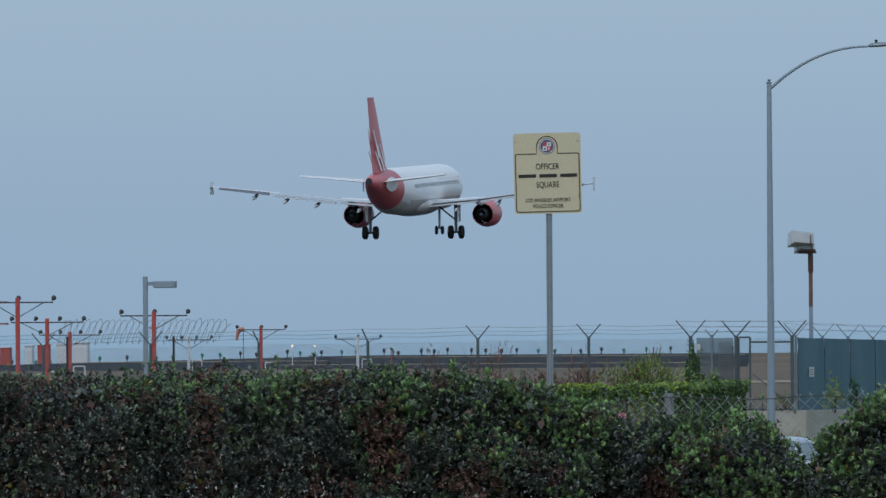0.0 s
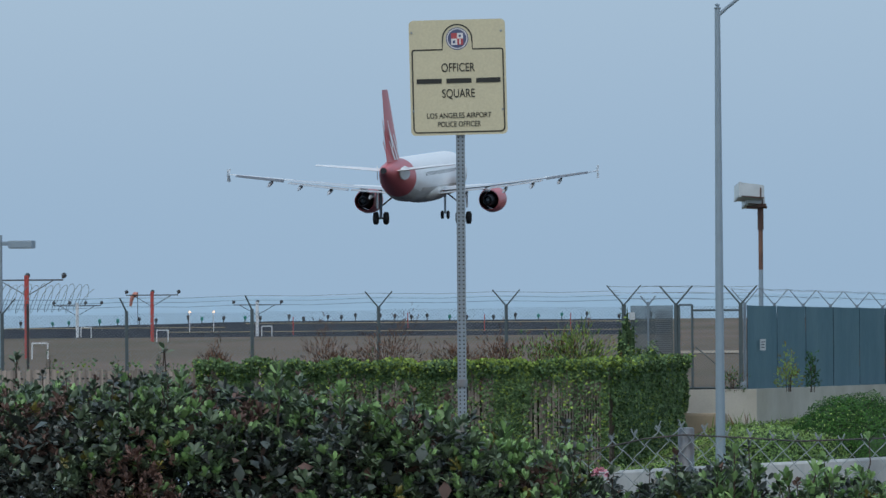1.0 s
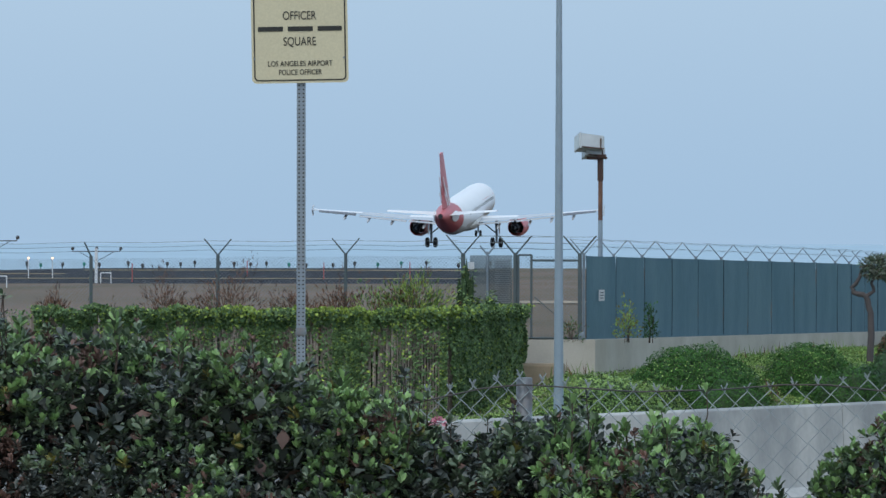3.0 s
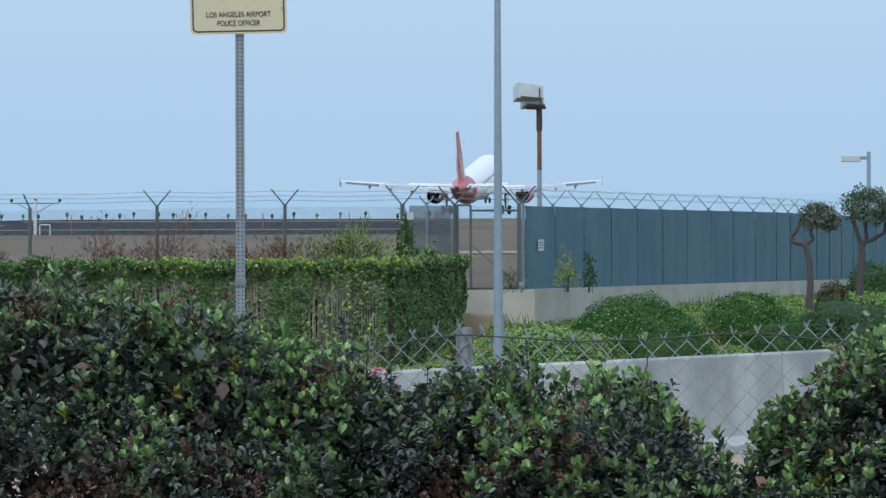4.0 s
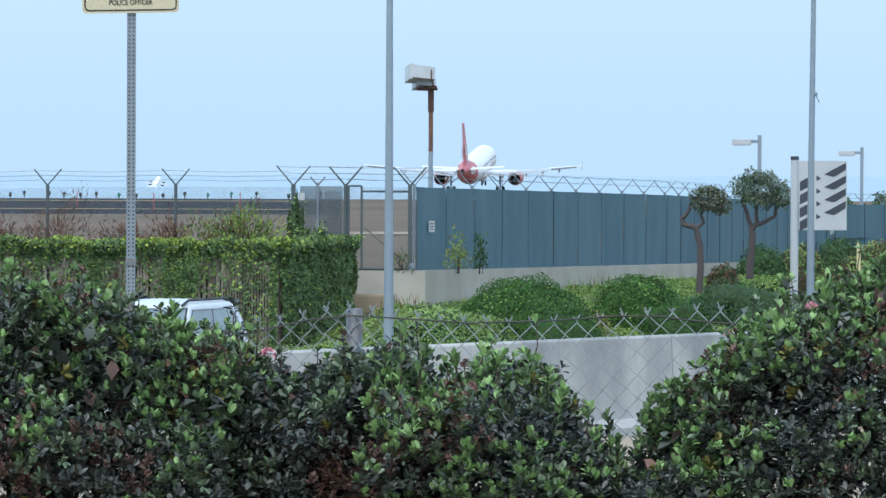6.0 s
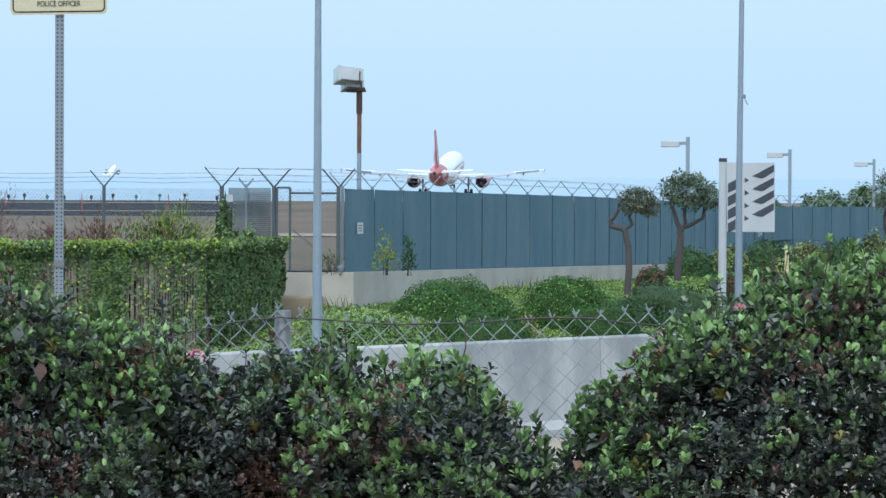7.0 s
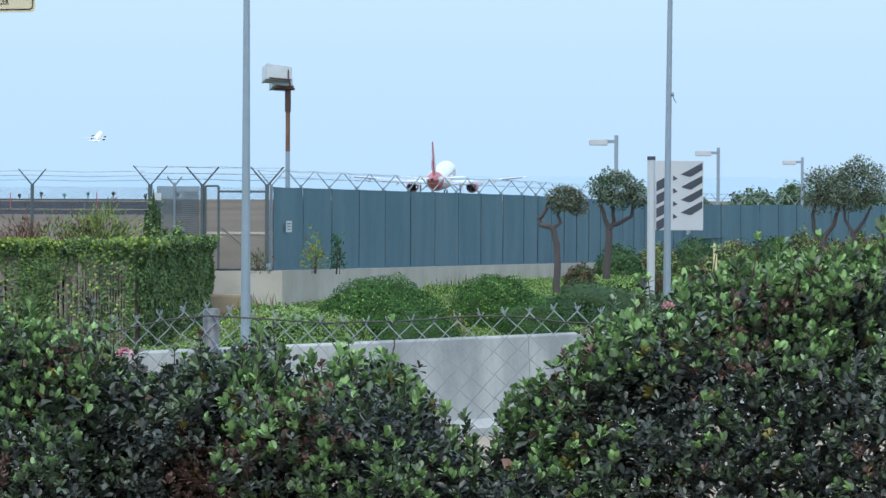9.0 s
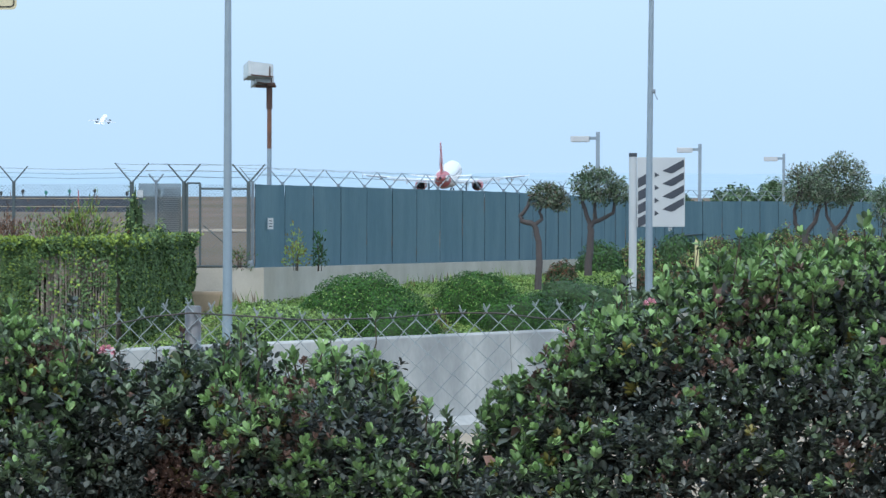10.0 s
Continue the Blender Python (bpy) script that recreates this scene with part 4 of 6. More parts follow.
def bush(at, size, mats, mix, label, seed, leaf=(0.05, 0.09), n=1500, category="bush", name="bush", rough=0.25, wide=0.7):
    """A rounded shrub: bent stems and blades over a lumpy form."""
    rng = np.random.default_rng(seed)
    root = base(name, at, label, category)
    sx, sy, sz = size
    bm = bmesh.new()
    for k in range(9):
        a, q = rng.uniform(0, 6.28), rng.uniform(0.3, 0.8)
        e = (sx / 2 * q * math.cos(a), sy / 2 * q * math.sin(a), sz * rng.uniform(0.55, 0.9))
        tube(bm, [(0.05 * math.cos(a), 0.05 * math.sin(a), -0.1), (e[0] * 0.4, e[1] * 0.4, e[2] * 0.5), e], [0.02, 0.014, 0.006] if wide >= 0.5 else [0.007, 0.005, 0.003], 5)
    part("stem", bm, M["twig"], root)["kind"] = "stuff"
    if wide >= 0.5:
        # solid heart added inside the shrub, inner shade put into its dark colour
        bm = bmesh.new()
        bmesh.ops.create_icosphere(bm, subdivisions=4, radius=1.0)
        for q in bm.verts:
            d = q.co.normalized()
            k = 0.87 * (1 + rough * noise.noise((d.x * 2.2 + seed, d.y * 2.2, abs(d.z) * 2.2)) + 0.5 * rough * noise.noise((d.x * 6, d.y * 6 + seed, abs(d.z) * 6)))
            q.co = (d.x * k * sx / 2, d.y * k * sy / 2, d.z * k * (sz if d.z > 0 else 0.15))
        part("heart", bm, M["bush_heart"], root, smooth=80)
    v = rng.normal(0, 1, (n, 3))
    v[:, 2] = np.abs(v[:, 2])
    v /= np.linalg.norm(v, axis=1, keepdims=True)
    lump = np.array([1 + rough * noise.noise((p[0] * 2.2 + seed, p[1] * 2.2, p[2] * 2.2)) + 0.5 * rough * noise.noise((p[0] * 6, p[1] * 6 + seed, p[2] * 6)) for p in v])
    rad = lump * (1 - (0.14 if rough < 0.22 else 0.3) * rng.random(n) ** 1.5)
    p = v * rad[:, None] * np.array((sx / 2, sy / 2, sz))
    along = np.cross(v, rng.normal(0, 1, (n, 3))) + 0.35 * v + rng.normal(0, 0.15, (n, 3))
    if wide < 0.5:
        along = v * np.array((1, 1, 0.8)) + rng.normal(0, 0.4, (n, 3)) + (0, 0, 0.5)
    index = rng.choice(len(mats), n, p=mix)
    leaves("foliage", p, along, rng.uniform(*leaf, n), wide, mats, index, rng, root, simple=True, face=v)
    return root


def on_bank(b, d):
    p = polar(b, d)
    return (p.x, p.y, ground_z(p.x, p.y) - 0.03)


G, D, C, W_ = M["bush_green"], M["bush_dark"], M["cover"], M["dry_weed"]
bush(on_bank(-5.25, 115.0), (3.2, 2.4, 1.42), [G, C, D], [0.82, 0.06, 0.12], "rounded clipped green bush on the bank", 11, n=30000, leaf=(0.03, 0.055), rough=0.12)
bush(on_bank(-4.85, 113.6), (2.0, 1.5, 0.95), [G, D], [0.9, 0.1], "low green bush spreading on the bank", 12, n=10000, leaf=(0.03, 0.055))
bush(on_bank(-6.2, 112.5), (2.6, 2.2, 0.82), [C, M["ivy"]], [0.7, 0.3], "mound of ground-covering ivy on the bank", 17, n=15000, rough=0.22, leaf=(0.035, 0.065))
bush(on_bank(-5.75, 113.0), (1.7, 1.5, 0.75), [C, M["ivy"]], [0.65, 0.35], "mound of ground-covering ivy on the bank", 18, n=8000, rough=0.22, leaf=(0.035, 0.065))
bush(on_bank(-4.02, 121.5), (2.3, 1.9, 1.38), [G, C, D], [0.84, 0.08, 0.08], "bright green mounded bush by the retaining wall", 13, n=20000, leaf=(0.03, 0.055), rough=0.15)
bush(on_bank(-3.62, 120.0), (1.7, 1.4, 1.05), [G, D], [0.85, 0.15], "spreading green bush on the bank", 14, n=9000, leaf=(0.03, 0.055))
bush(on_bank(-4.45, 119.0), (0.6, 0.6, 0.55), [W_, C], [0.6, 0.4], "dry orange-brown weed on the bank", 15, n=420, rough=0.5, wide=0.3)
bush(on_bank(-4.75, 118.0), (0.7, 0.6, 0.34), [M["tree_leaf_grey"], D], [0.7, 0.3], "small grey-leaved shrub on the bank", 16, n=500)
for i, (b, d, s, h, m, lab) in enumerate((
        (-3.02, 128, 2.4, 1.0, "D", "dark green shrub under the trees"), (-2.72, 130, 1.4, 0.72, "D", "dark green shrub under the trees"),
        (-3.45, 127, 1.2, 0.55, "D", "low dark shrub by the wall"), (-3.15, 136, 0.9, 0.75, "W", "yellowish brown shrub behind the trees"),
        (-2.55, 133, 1.0, 0.75, "C", "light green shrub behind the trees"), (-2.05, 133, 1.2, 0.80, "D", "clipped dark green shrub behind the striped sign"),
        (-2.33, 135, 1.0, 0.95, "W", "reddish brown shrub behind the striped sign"), (-1.95, 139, 1.1, 0.95, "W", "reddish brown shrub by the screened fence"),
        (-1.25, 138, 1.1, 0.7, "D", "dark shrub near the marker post"), (-0.6, 142, 1.4, 0.7, "W", "brownish shrub near the marker post"),
        (0.1, 146, 1.6, 0.8, "D", "dark shrub under the far trees"), (-3.3, 126, 1.1, 0.5, "D", "dark green shrub on the bank"),
        (-2.85, 126, 1.4, 0.55, "D", "dark green shrub on the bank"), (-2.2, 131, 1.3, 0.5, "D", "dark low shrub on the bank"))):
    mats = {"D": ([D, G], [0.8, 0.2]), "C": ([C, G], [0.7, 0.3]), "W": ([W_, D], [0.6, 0.4])}[m]
    bush(on_bank(b, d), (s, s, h), *mats, lab, 30 + i, n=5000, rough=0.26, leaf=(0.04, 0.07))
for i, (b, d, s, h, m) in enumerate(((-2.75, 150, 1.4, 1.0, 0), (-2.35, 152, 1.5, 1.0, 1), (-1.95, 156, 1.6, 1.1, 0), (-1.55, 158, 1.5, 1.0, 1), (-1.15, 160, 1.7, 1.1, 0), (-0.75, 156, 1.6, 1.0, 1), (-0.35, 152, 1.7, 1.0, 0), (0.05, 156, 1.7, 1.1, 1), (-1.75, 146, 1.2, 0.8, 1), (-0.95, 146, 1.3, 0.8, 0))):
    bush(on_bank(b, d), (s, s, h), *(([D, G], [0.7, 0.3]) if m == 0 else ([C, D, W_], [0.4, 0.3, 0.3])), "rounded shrub along the screened fence", 130 + i, n=4000, leaf=(0.05, 0.085))
for i in range(9):
    bush(on_bank(-1.05 + 0.2 * i, 163 + 2 * (i % 3)), (1.1, 1.0, 0.95 + 0.12 * ((i * 5) % 3)), [W_, D, C], [0.42, 0.33, 0.25], "brownish green shrub of the low hedge along the fence", 160 + i, n=2600, leaf=(0.05, 0.085), rough=0.3)
for b, d, s, h in ((-11.9, 117, 0.8, 1.0), (-10.75, 117, 1.2, 1.15), (-10.1, 117, 1.6, 1.35), (-9.4, 117.3, 1.0, 1.05), (-8.95, 117.5, 1.2, 1.1)):
    bush((*polar(b, d).xy, -1.0), (s, 0.8, h), [W_, M["twig"]], [0.75, 0.25], "dry reddish weeds behind the ivy fence", int(-b * 10), n=3200, leaf=(0.07, 0.16), rough=0.8, wide=0.13)
bush((*polar(-8.15, 117.5).xy, -1.0), (1.7, 0.9, 1.38), [M["ivy"], M["ivy_sun"], W_], [0.40, 0.42, 0.18], "yellow-green weedy shrub behind the ivy fence", 61, n=6000, leaf=(0.07, 0.15), rough=0.65, wide=0.2)
bush((*polar(-8.6, 117.3).xy, -1.0), (1.4, 0.9, 1.25), [C, W_, G], [0.4, 0.4, 0.2], "yellow-green weedy shrub behind the ivy fence", 62, n=2000, leaf=(0.06, 0.13), rough=0.6, wide=0.22)
bush((*polar(-7.62, 118.6).xy, -1.0), (0.5, 0.5, 1.75), [M["ivy"], M["ivy_sun"]], [0.8, 0.2], "ivy climbing the gate post", 63, n=900, rough=0.5)
bush((*polar(-7.42, 117.8).xy, -1.0), (1.0, 0.7, 1.08), [M["ivy"], M["ivy_sun"]], [0.8, 0.2], "ivy mound at the fence corner", 64, n=2600, rough=0.35)
bush((*polar(-5.93, 121.5).xy, -0.86), (0.45, 0.4, 0.66), [C, M["leaf_yellow"]], [0.6, 0.4], "weed growing through the blue fabric", 65, n=420, rough=0.8, wide=0.45)
bush((*polar(-5.68, 122.9).xy, -0.9), (0.28, 0.3, 0.72), [D, G], [0.6, 0.4], "dark weed growing beside the blue fabric", 66, n=360, rough=0.8, wide=0.45)
bush((*polar(-6.52, 120.6).xy, -0.95), (0.6, 0.4, 0.5), [G, W_], [0.7, 0.3], "weeds at the gate's foot", 67, n=260, rough=0.6, wide=0.3)
for i, (b, d, s, h) in enumerate(((-1.35, 300, 3.0, 1.5), (-0.95, 310, 2.2, 1.75), (-0.55, 305, 2.8, 2.0), (0.0, 300, 4, 1.5), (-2.0, 320, 2.4, 1.1))):
    bush((*polar(b, d).xy, -1.6), (s, s, h), [M["tree_leaf"], D], [0.5, 0.5], "distant dark green shrub inside the airfield", 80 + i, n=2200, leaf=(0.15, 0.3), rough=0.5, wide=0.5)


def make_bank_soil():
    bm = bmesh.new()
    loops = []
    for s in range(-130, 15, 2):
        lp = []
        for q in (4.7, 5.6, 7, 9, 11, 13, 16, 21, 28, 36):
            v = ROAD_P + ROAD_D * s + ROAD_N * q
            lp.append((v.x, v.y, ground_z(v.x, v.y) + 0.05))
        loops.append(lp)
    rings(bm, loops, caps=False, closed=False)
    tagged(finish("bank", bm, M["soil"], smooth=60), "dark leafy soil of the planted bank", "bank", kind="structure")


M["soil"] = mat("leafy_soil", (0.10, 0.125, 0.055), 0.95, second=(0.10, 0.095, 0.055), scale=1.2, fine=25, bump=0.5)
make_bank_soil()


def make_ground_cover():
    rng = np.random.default_rng(21)
    n = 420000
    s = rng.uniform(-58, 4, n)
    q = rng.uniform(4.9, 15, n)
    x = ROAD_P.x + ROAD_D.x * s + ROAD_N.x * q
    y = ROAD_P.y + ROAD_D.y * s + ROAD_N.y * q
    dens = np.array([noise.noise((a * 0.5, b * 0.5, 3)) for a, b in zip(x, y)])
    keep = (rng.random(n) < 0.9 + dens) & (x > -14.9 + 0.14 * (y - 119)) & (y < 152)
    x, y, dens = x[keep], y[keep], dens[keep]
    n = len(x)
    z = np.array([ground_z(a, b) for a, b in zip(x, y)]) + np.abs(rng.normal(0, 0.04, n)) + 0.05 + 0.16 * np.clip(dens + 0.1, 0, 1)
    along = rng.normal(0, 0.6, (n, 3)) + (0.0, -0.35, 0.1)
    ob = leaves("ground_cover", np.c_[x, y, z], along, rng.uniform(0.028, 0.055, n), 0.75, [C, G, W_], rng.choice(3, n, p=[0.78, 0.20, 0.02]), rng, None, simple=True)
    tagged(ob, "bright green ground cover spreading over the bank", "ground cover", kind="stuff")
    # taller blades along the wall
    n = 260
    k = rng.random(n)
    p = np.c_[-14 + 5 * k + rng.normal(0, 0.2, n), 117.2 + 26 * k + rng.normal(0, 0.5, n), np.zeros(n)]
    p[:, 2] = [ground_z(a, b) for a, b, _ in p]
    ob = leaves("tall_grass", p, rng.normal(0, 0.16, (n, 3)) + (0, 0, 1), rng.uniform(0.2, 0.5, n), 0.06, [C, W_], rng.choice(2, n, p=[0.8, 0.2]), rng, None, simple=True)
    tagged(ob, "tall thin grass blades along the retaining wall", "grass", kind="stuff")


make_ground_cover()


def tree(at, limbs, crowns, label, seed, mats, mix, n=1500, leaf=(0.05, 0.09)):
    """A small pollarded tree: bent tapered limbs and a dense, gappy crown of blades."""
    rng = np.random.default_rng(seed)
    root = base("tree", at, label, "tree", "pruned trees by the fence")
    for j, (pts, r0, r1) in enumerate(limbs):
        bm = bmesh.new()
        k = len(pts)
        fine, rad = [], []
        for i in range(k - 1):
            for f in (0, 0.5):
                fine.append(Vector(pts[i]).lerp(Vector(pts[i + 1]), f) + Vector(rng.normal(0, 0.012, 3)))
                rad.append(r0 + (r1 - r0) * (i + f) / (k - 1))
        fine.append(Vector(pts[-1]))
        rad.append(r1)
        tube(bm, fine, rad, 9)
        part("trunk" if j == 0 else "limb", bm, M["bark"], root)
    pos, dirs = [], []
    bm = bmesh.new()
    for (cx, cy, cz), (rx, ry, rz), share in crowns:
        m = int(n * 2.6 * share)
        v = rng.normal(0, 1, (m, 3))
        v /= np.linalg.norm(v, axis=1, keepdims=True)
        lump = np.array([1 + 0.35 * noise.noise((p[0] * 2.5 + seed, p[1] * 2.5 + cx, p[2] * 2.5)) + 0.2 * noise.noise((p[0] * 7, p[1] * 7 + seed, p[2] * 7)) for p in v])
        gap = np.array([noise.noise((p[0] * 4 + 7, p[1] * 4 + seed, p[2] * 4)) for p in v]) > -0.28
        rad = lump * (1 - 0.55 * rng.random(m) ** 1.6)
        q = v * rad[:, None] * (rx, ry, rz) + (cx, cy, cz)
        pos.append(q[gap])
        dirs.append((v + rng.normal(0, 0.6, (m, 3)))[gap])
        for i in range(10):
            e = q[i]
            tube(bm, [(cx * 0.8, cy, cz - rz * 0.7), ((cx * 0.8 + e[0]) / 2, e[1] / 2, (cz - rz * 0.5 + e[2]) / 2), e], [0.018, 0.012, 0.005], 5)
    part("twig", bm, M["bark"], root)["kind"] = "stuff"
    pos, dirs = np.vstack(pos), np.vstack(dirs)
    leaves("crown", pos, dirs, rng.uniform(*leaf, len(pos)), 0.55, mats, rng.choice(len(mats), len(pos), p=mix), rng, root, simple=True)
    return root


TL, TG = M["tree_leaf"], M["tree_leaf_grey"]
p = on_bank(-3.40, 125)
tree((p[0], p[1], -1.45), [
    ([(0, 0, 0), (0.03, 0, 0.6), (0.02, 0, 1.1), (-0.05, 0, 1.4), (-0.16, 0, 1.52)], 0.085, 0.06),
    ([(-0.14, 0, 1.5), (-0.36, 0.02, 1.56), (-0.42, 0.02, 1.68), (-0.26, 0, 1.84), (-0.2, 0, 2.02), (-0.12, 0, 2.15)], 0.065, 0.03),
    ([(-0.05, 0, 1.5), (0.1, 0.03, 1.62), (0.04, 0.02, 1.78), (0.12, 0, 1.95)], 0.05, 0.025)],
    [((0.20, 0, 2.14), (0.40, 0.4, 0.27), 0.8), ((0.5, 0, 1.98), (0.22, 0.25, 0.18), 0.2)], "small pruned tree with a twisted trunk and sparse grey-green crown", 71, [TG, TL, W_], [0.6, 0.35, 0.05], 1500)
p = on_bank(-2.87, 133)
tree((p[0], p[1], -1.1), [
    ([(0, 0, -0.2), (0.02, 0, 0.4), (0.05, 0, 0.9), (0.06, 0, 1.05)], 0.10, 0.075),
    ([(0.05, 0, 1.0), (-0.06, 0, 1.25), (-0.14, 0, 1.55), (-0.2, 0, 1.85)], 0.065, 0.035),
    ([(0.07, 0, 1.0), (0.16, 0, 1.2), (0.14, 0, 1.5), (0.2, 0, 1.85)], 0.06, 0.03),
    ([(0.1, 0, 1.08), (0.4, 0, 1.2), (0.58, 0, 1.32), (0.66, 0, 1.62), (0.74, 0, 1.75)], 0.055, 0.03)],
    [((0.18, 0, 2.0), (0.62, 0.55, 0.42), 0.8), ((0.74, 0, 1.82), (0.32, 0.35, 0.26), 0.2)], "pruned tree with three bare limbs and a dense rounded green crown", 72, [TL, TG], [0.7, 0.3], 2600)
p = on_bank(-0.62, 160)
tree((p[0], p[1], -1.6), [
    ([(0, 0, -0.3), (0.02, 0, 0.5), (0.0, 0, 1.0)], 0.12, 0.09),
    ([(0, 0, 0.9), (-0.25, 0, 1.25), (-0.3, 0, 1.6), (-0.15, 0, 2.2)], 0.08, 0.035),
    ([(0, 0, 0.9), (0.3, 0, 1.3), (0.45, 0, 1.8), (0.4, 0, 2.3)], 0.08, 0.035)],
    [((-0.1, 0, 2.35), (0.55, 0.5, 0.62), 0.45), ((0.45, 0, 2.3), (0.4, 0.4, 0.5), 0.3)], "pruned tree with a cut pale limb and an airy brownish crown", 73, [TG, TL, W_], [0.6, 0.34, 0.06], 2200, (0.06, 0.1))
p = on_bank(-0.30, 158)
tree((p[0], p[1], -1.6), [
    ([(0, 0, -0.3), (0.0, 0, 0.6), (-0.03, 0, 1.2)], 0.11, 0.08),
    ([(0, 0, 1.1), (-0.25, 0, 1.5), (-0.3, 0, 2.0)], 0.06, 0.03),
    ([(0, 0, 1.1), (0.3, 0, 1.45), (0.5, 0, 1.9)], 0.06, 0.03)],
    [((0.12, 0, 2.5), (0.85, 0.7, 0.68), 1.0)], "pruned tree with a broad dusty green crown", 74, [TG, TL], [0.55, 0.45], 3000, (0.06, 0.1))
p = on_bank(0.22, 150)
tree((p[0], p[1], -1.7), [
    ([(0, 0, -0.3), (-0.05, 0, 0.4), (0.04, 0, 0.9), (-0.02, 0, 1.4)], 0.07, 0.04),
    ([(0, 0, 0.8), (0.25, 0, 1.2), (0.3, 0, 1.7)], 0.05, 0.03)],
    [((0.2, 0, 2.0), (0.6, 0.6, 0.6), 1.0)], "thin pruned tree with a broad green crown", 75, [TL, TG], [0.6, 0.4], 1600, (0.06, 0.1))


# ---------------------------------------------------------------- airfield lights and marks
def make_masts():
    spots = [(-13.875, 190, 1.86, 2.6, 3), (-15.467, 178, 2.36, 2.6, 3), (-16.243, 205, 1.60, 2.9, 4), (-15.06, 204, 1.62, 3.0, 4), (-14.735, 240, 0.98, 2.9, 4),
             (-12.57, 262, 1.12, 2.55, 3), (-11.475, 292, 0.48, 2.6, 3), (-16.857, 220, 1.0, 2.7, 3), (-13.35, 292, 0.5, 2.6, 4)]
    for i, (b, d, top, w, lamps) in enumerate(spots):
        at = polar(b, d)
        z0 = field_z(at.x, at.y)
        h = top - z0
        faded = d > 280
        root = base("approach_light", (at.x, at.y, z0), "white approach light bar" if faded else "orange-red approach light mast with a crossbar of lamps", "approach light", "approach lights before the runway")
        m = M["white_paint"] if faded else M["orange_red"]
        bm = bmesh.new()
        tube(bm, [(0, 0, 0), (0, 0, h - 0.06)], 0.085, 8)
        part("mast", bm, m, root)
        bm = bmesh.new()
        zc = h - 0.22
        tube(bm, [(-w / 2, 0, zc), (w / 2, 0, zc)], 0.026, 6)
        part("crossbar", bm, M["dark_steel"], root)
        bm = bmesh.new()
        for s in (-1, 1):
            tube(bm, [(0, 0, zc - 0.55), (s * w * 0.36, 0, zc - 0.02)], 0.016, 5)
        part("brace", bm, M["dark_steel"], root)
        for k in range(lamps):
            x = -w / 2 + w * k / (lamps - 1)
            bm = bmesh.new()
            tube(bm, [(x, -0.06, zc + 0.05), (x, -0.05, zc + 0.13), (x, 0.14, zc + 0.16), (x, 0.16, zc + 0.16)], [0.03, 0.04, 0.095, 0.085], 10)
            part("lamp", bm, M["dark_steel"], root)
        bm = bmesh.new()
        for x in (0.55, 1.1):
            tube(bm, [(x, -1.5, 0), (x, -1.5, 0.55)], 0.03, 6)
        tube(bm, [(0.55, -1.5, 0.55), (1.1, -1.5, 0.55)], 0.03, 6)
        part("guard_rail", bm, M["white_paint"], root, "white tube hoop")


make_masts()


def make_runway_lamps():
    rng = random.Random(8)
    b = -17.0
    while b < -7.3:
        d = rng.uniform(440, 480)
        at = polar(b, d)
        root = base("runway_lamp", (at.x, at.y, field_z(at.x, at.y)), "small dark runway edge lamp on a short stalk", "runway lamp", "lamps along the runway crest")
        bm = bmesh.new()
        h = rng.uniform(0.12, 0.35)
        tube(bm, [(0, 0, 0), (0, 0, h)], 0.045, 6)
        part("stalk", bm, M["dark_steel"], root)
        bm = bmesh.new()
        tube(bm, [(0, 0, h), (0, 0, h + 0.1), (0, 0, h + 0.3), (0, 0, h + 0.36)], [0.06, 0.13, 0.13, 0.06], 8)
        part("lamp", bm, M["green_lamp"] if rng.random() < 0.3 else M["dark_steel"], root)
        b += rng.uniform(0.14, 0.34)
    for b in (-12.18, -11.93):
        at = polar(b, 330)
        root = base("lit_lamp", (at.x, at.y, field_z(at.x, at.y)), "lit amber airfield lamp on a thin stalk", "runway lamp")
        bm = bmesh.new()
        tube(bm, [(0, 0, 0), (0, 0, 1.15)], 0.03, 6)
        part("stalk", bm, M["white_paint"], root)
        bm = bmesh.new()
        bmesh.ops.create_icosphere(bm, subdivisions=2, radius=0.055, matrix=Matrix.Translation((0, 0, 1.22)))
        part("lamp", bm, M["amber_lamp"], root, "glowing amber lamp")
    for b, d in ((-11.1, 300), (-9.9, 360), (-9.1, 320), (-8.2, 340)):
        at = polar(b, d)
        root = base("marker_stake", (at.x, at.y, field_z(at.x, at.y)), "thin orange stake beside the asphalt", "stake")
        bm = bmesh.new()
        tube(bm, [(0, 0, 0), (0, 0, 1.0)], 0.03, 6)
        part("stake", bm, M["orange_red"], root)


make_runway_lamps()


def make_windsock():
    at = polar(-12.72, 330)
    z0 = field_z(at.x, at.y)
    root = base("windsock", (at.x, at.y, z0), "limp faded orange windsock on a thin mast", "windsock")
    bm = bmesh.new()
    tube(bm, [(0, 0, 0), (0, 0, 2.45)], 0.02, 6)
    part("mast", bm, M["dark_steel"], root)
    bm = bmesh.new()
    tube(bm, [(0.0, 0, 2.3), (-0.18, 0, 2.3), (-0.34, 0, 2.12), (-0.40, 0, 1.85), (-0.44, 0, 1.6)], [0.15, 0.15, 0.13, 0.10, 0.08], 10)
    part("sock", bm, M["sock"], root)


make_windsock()


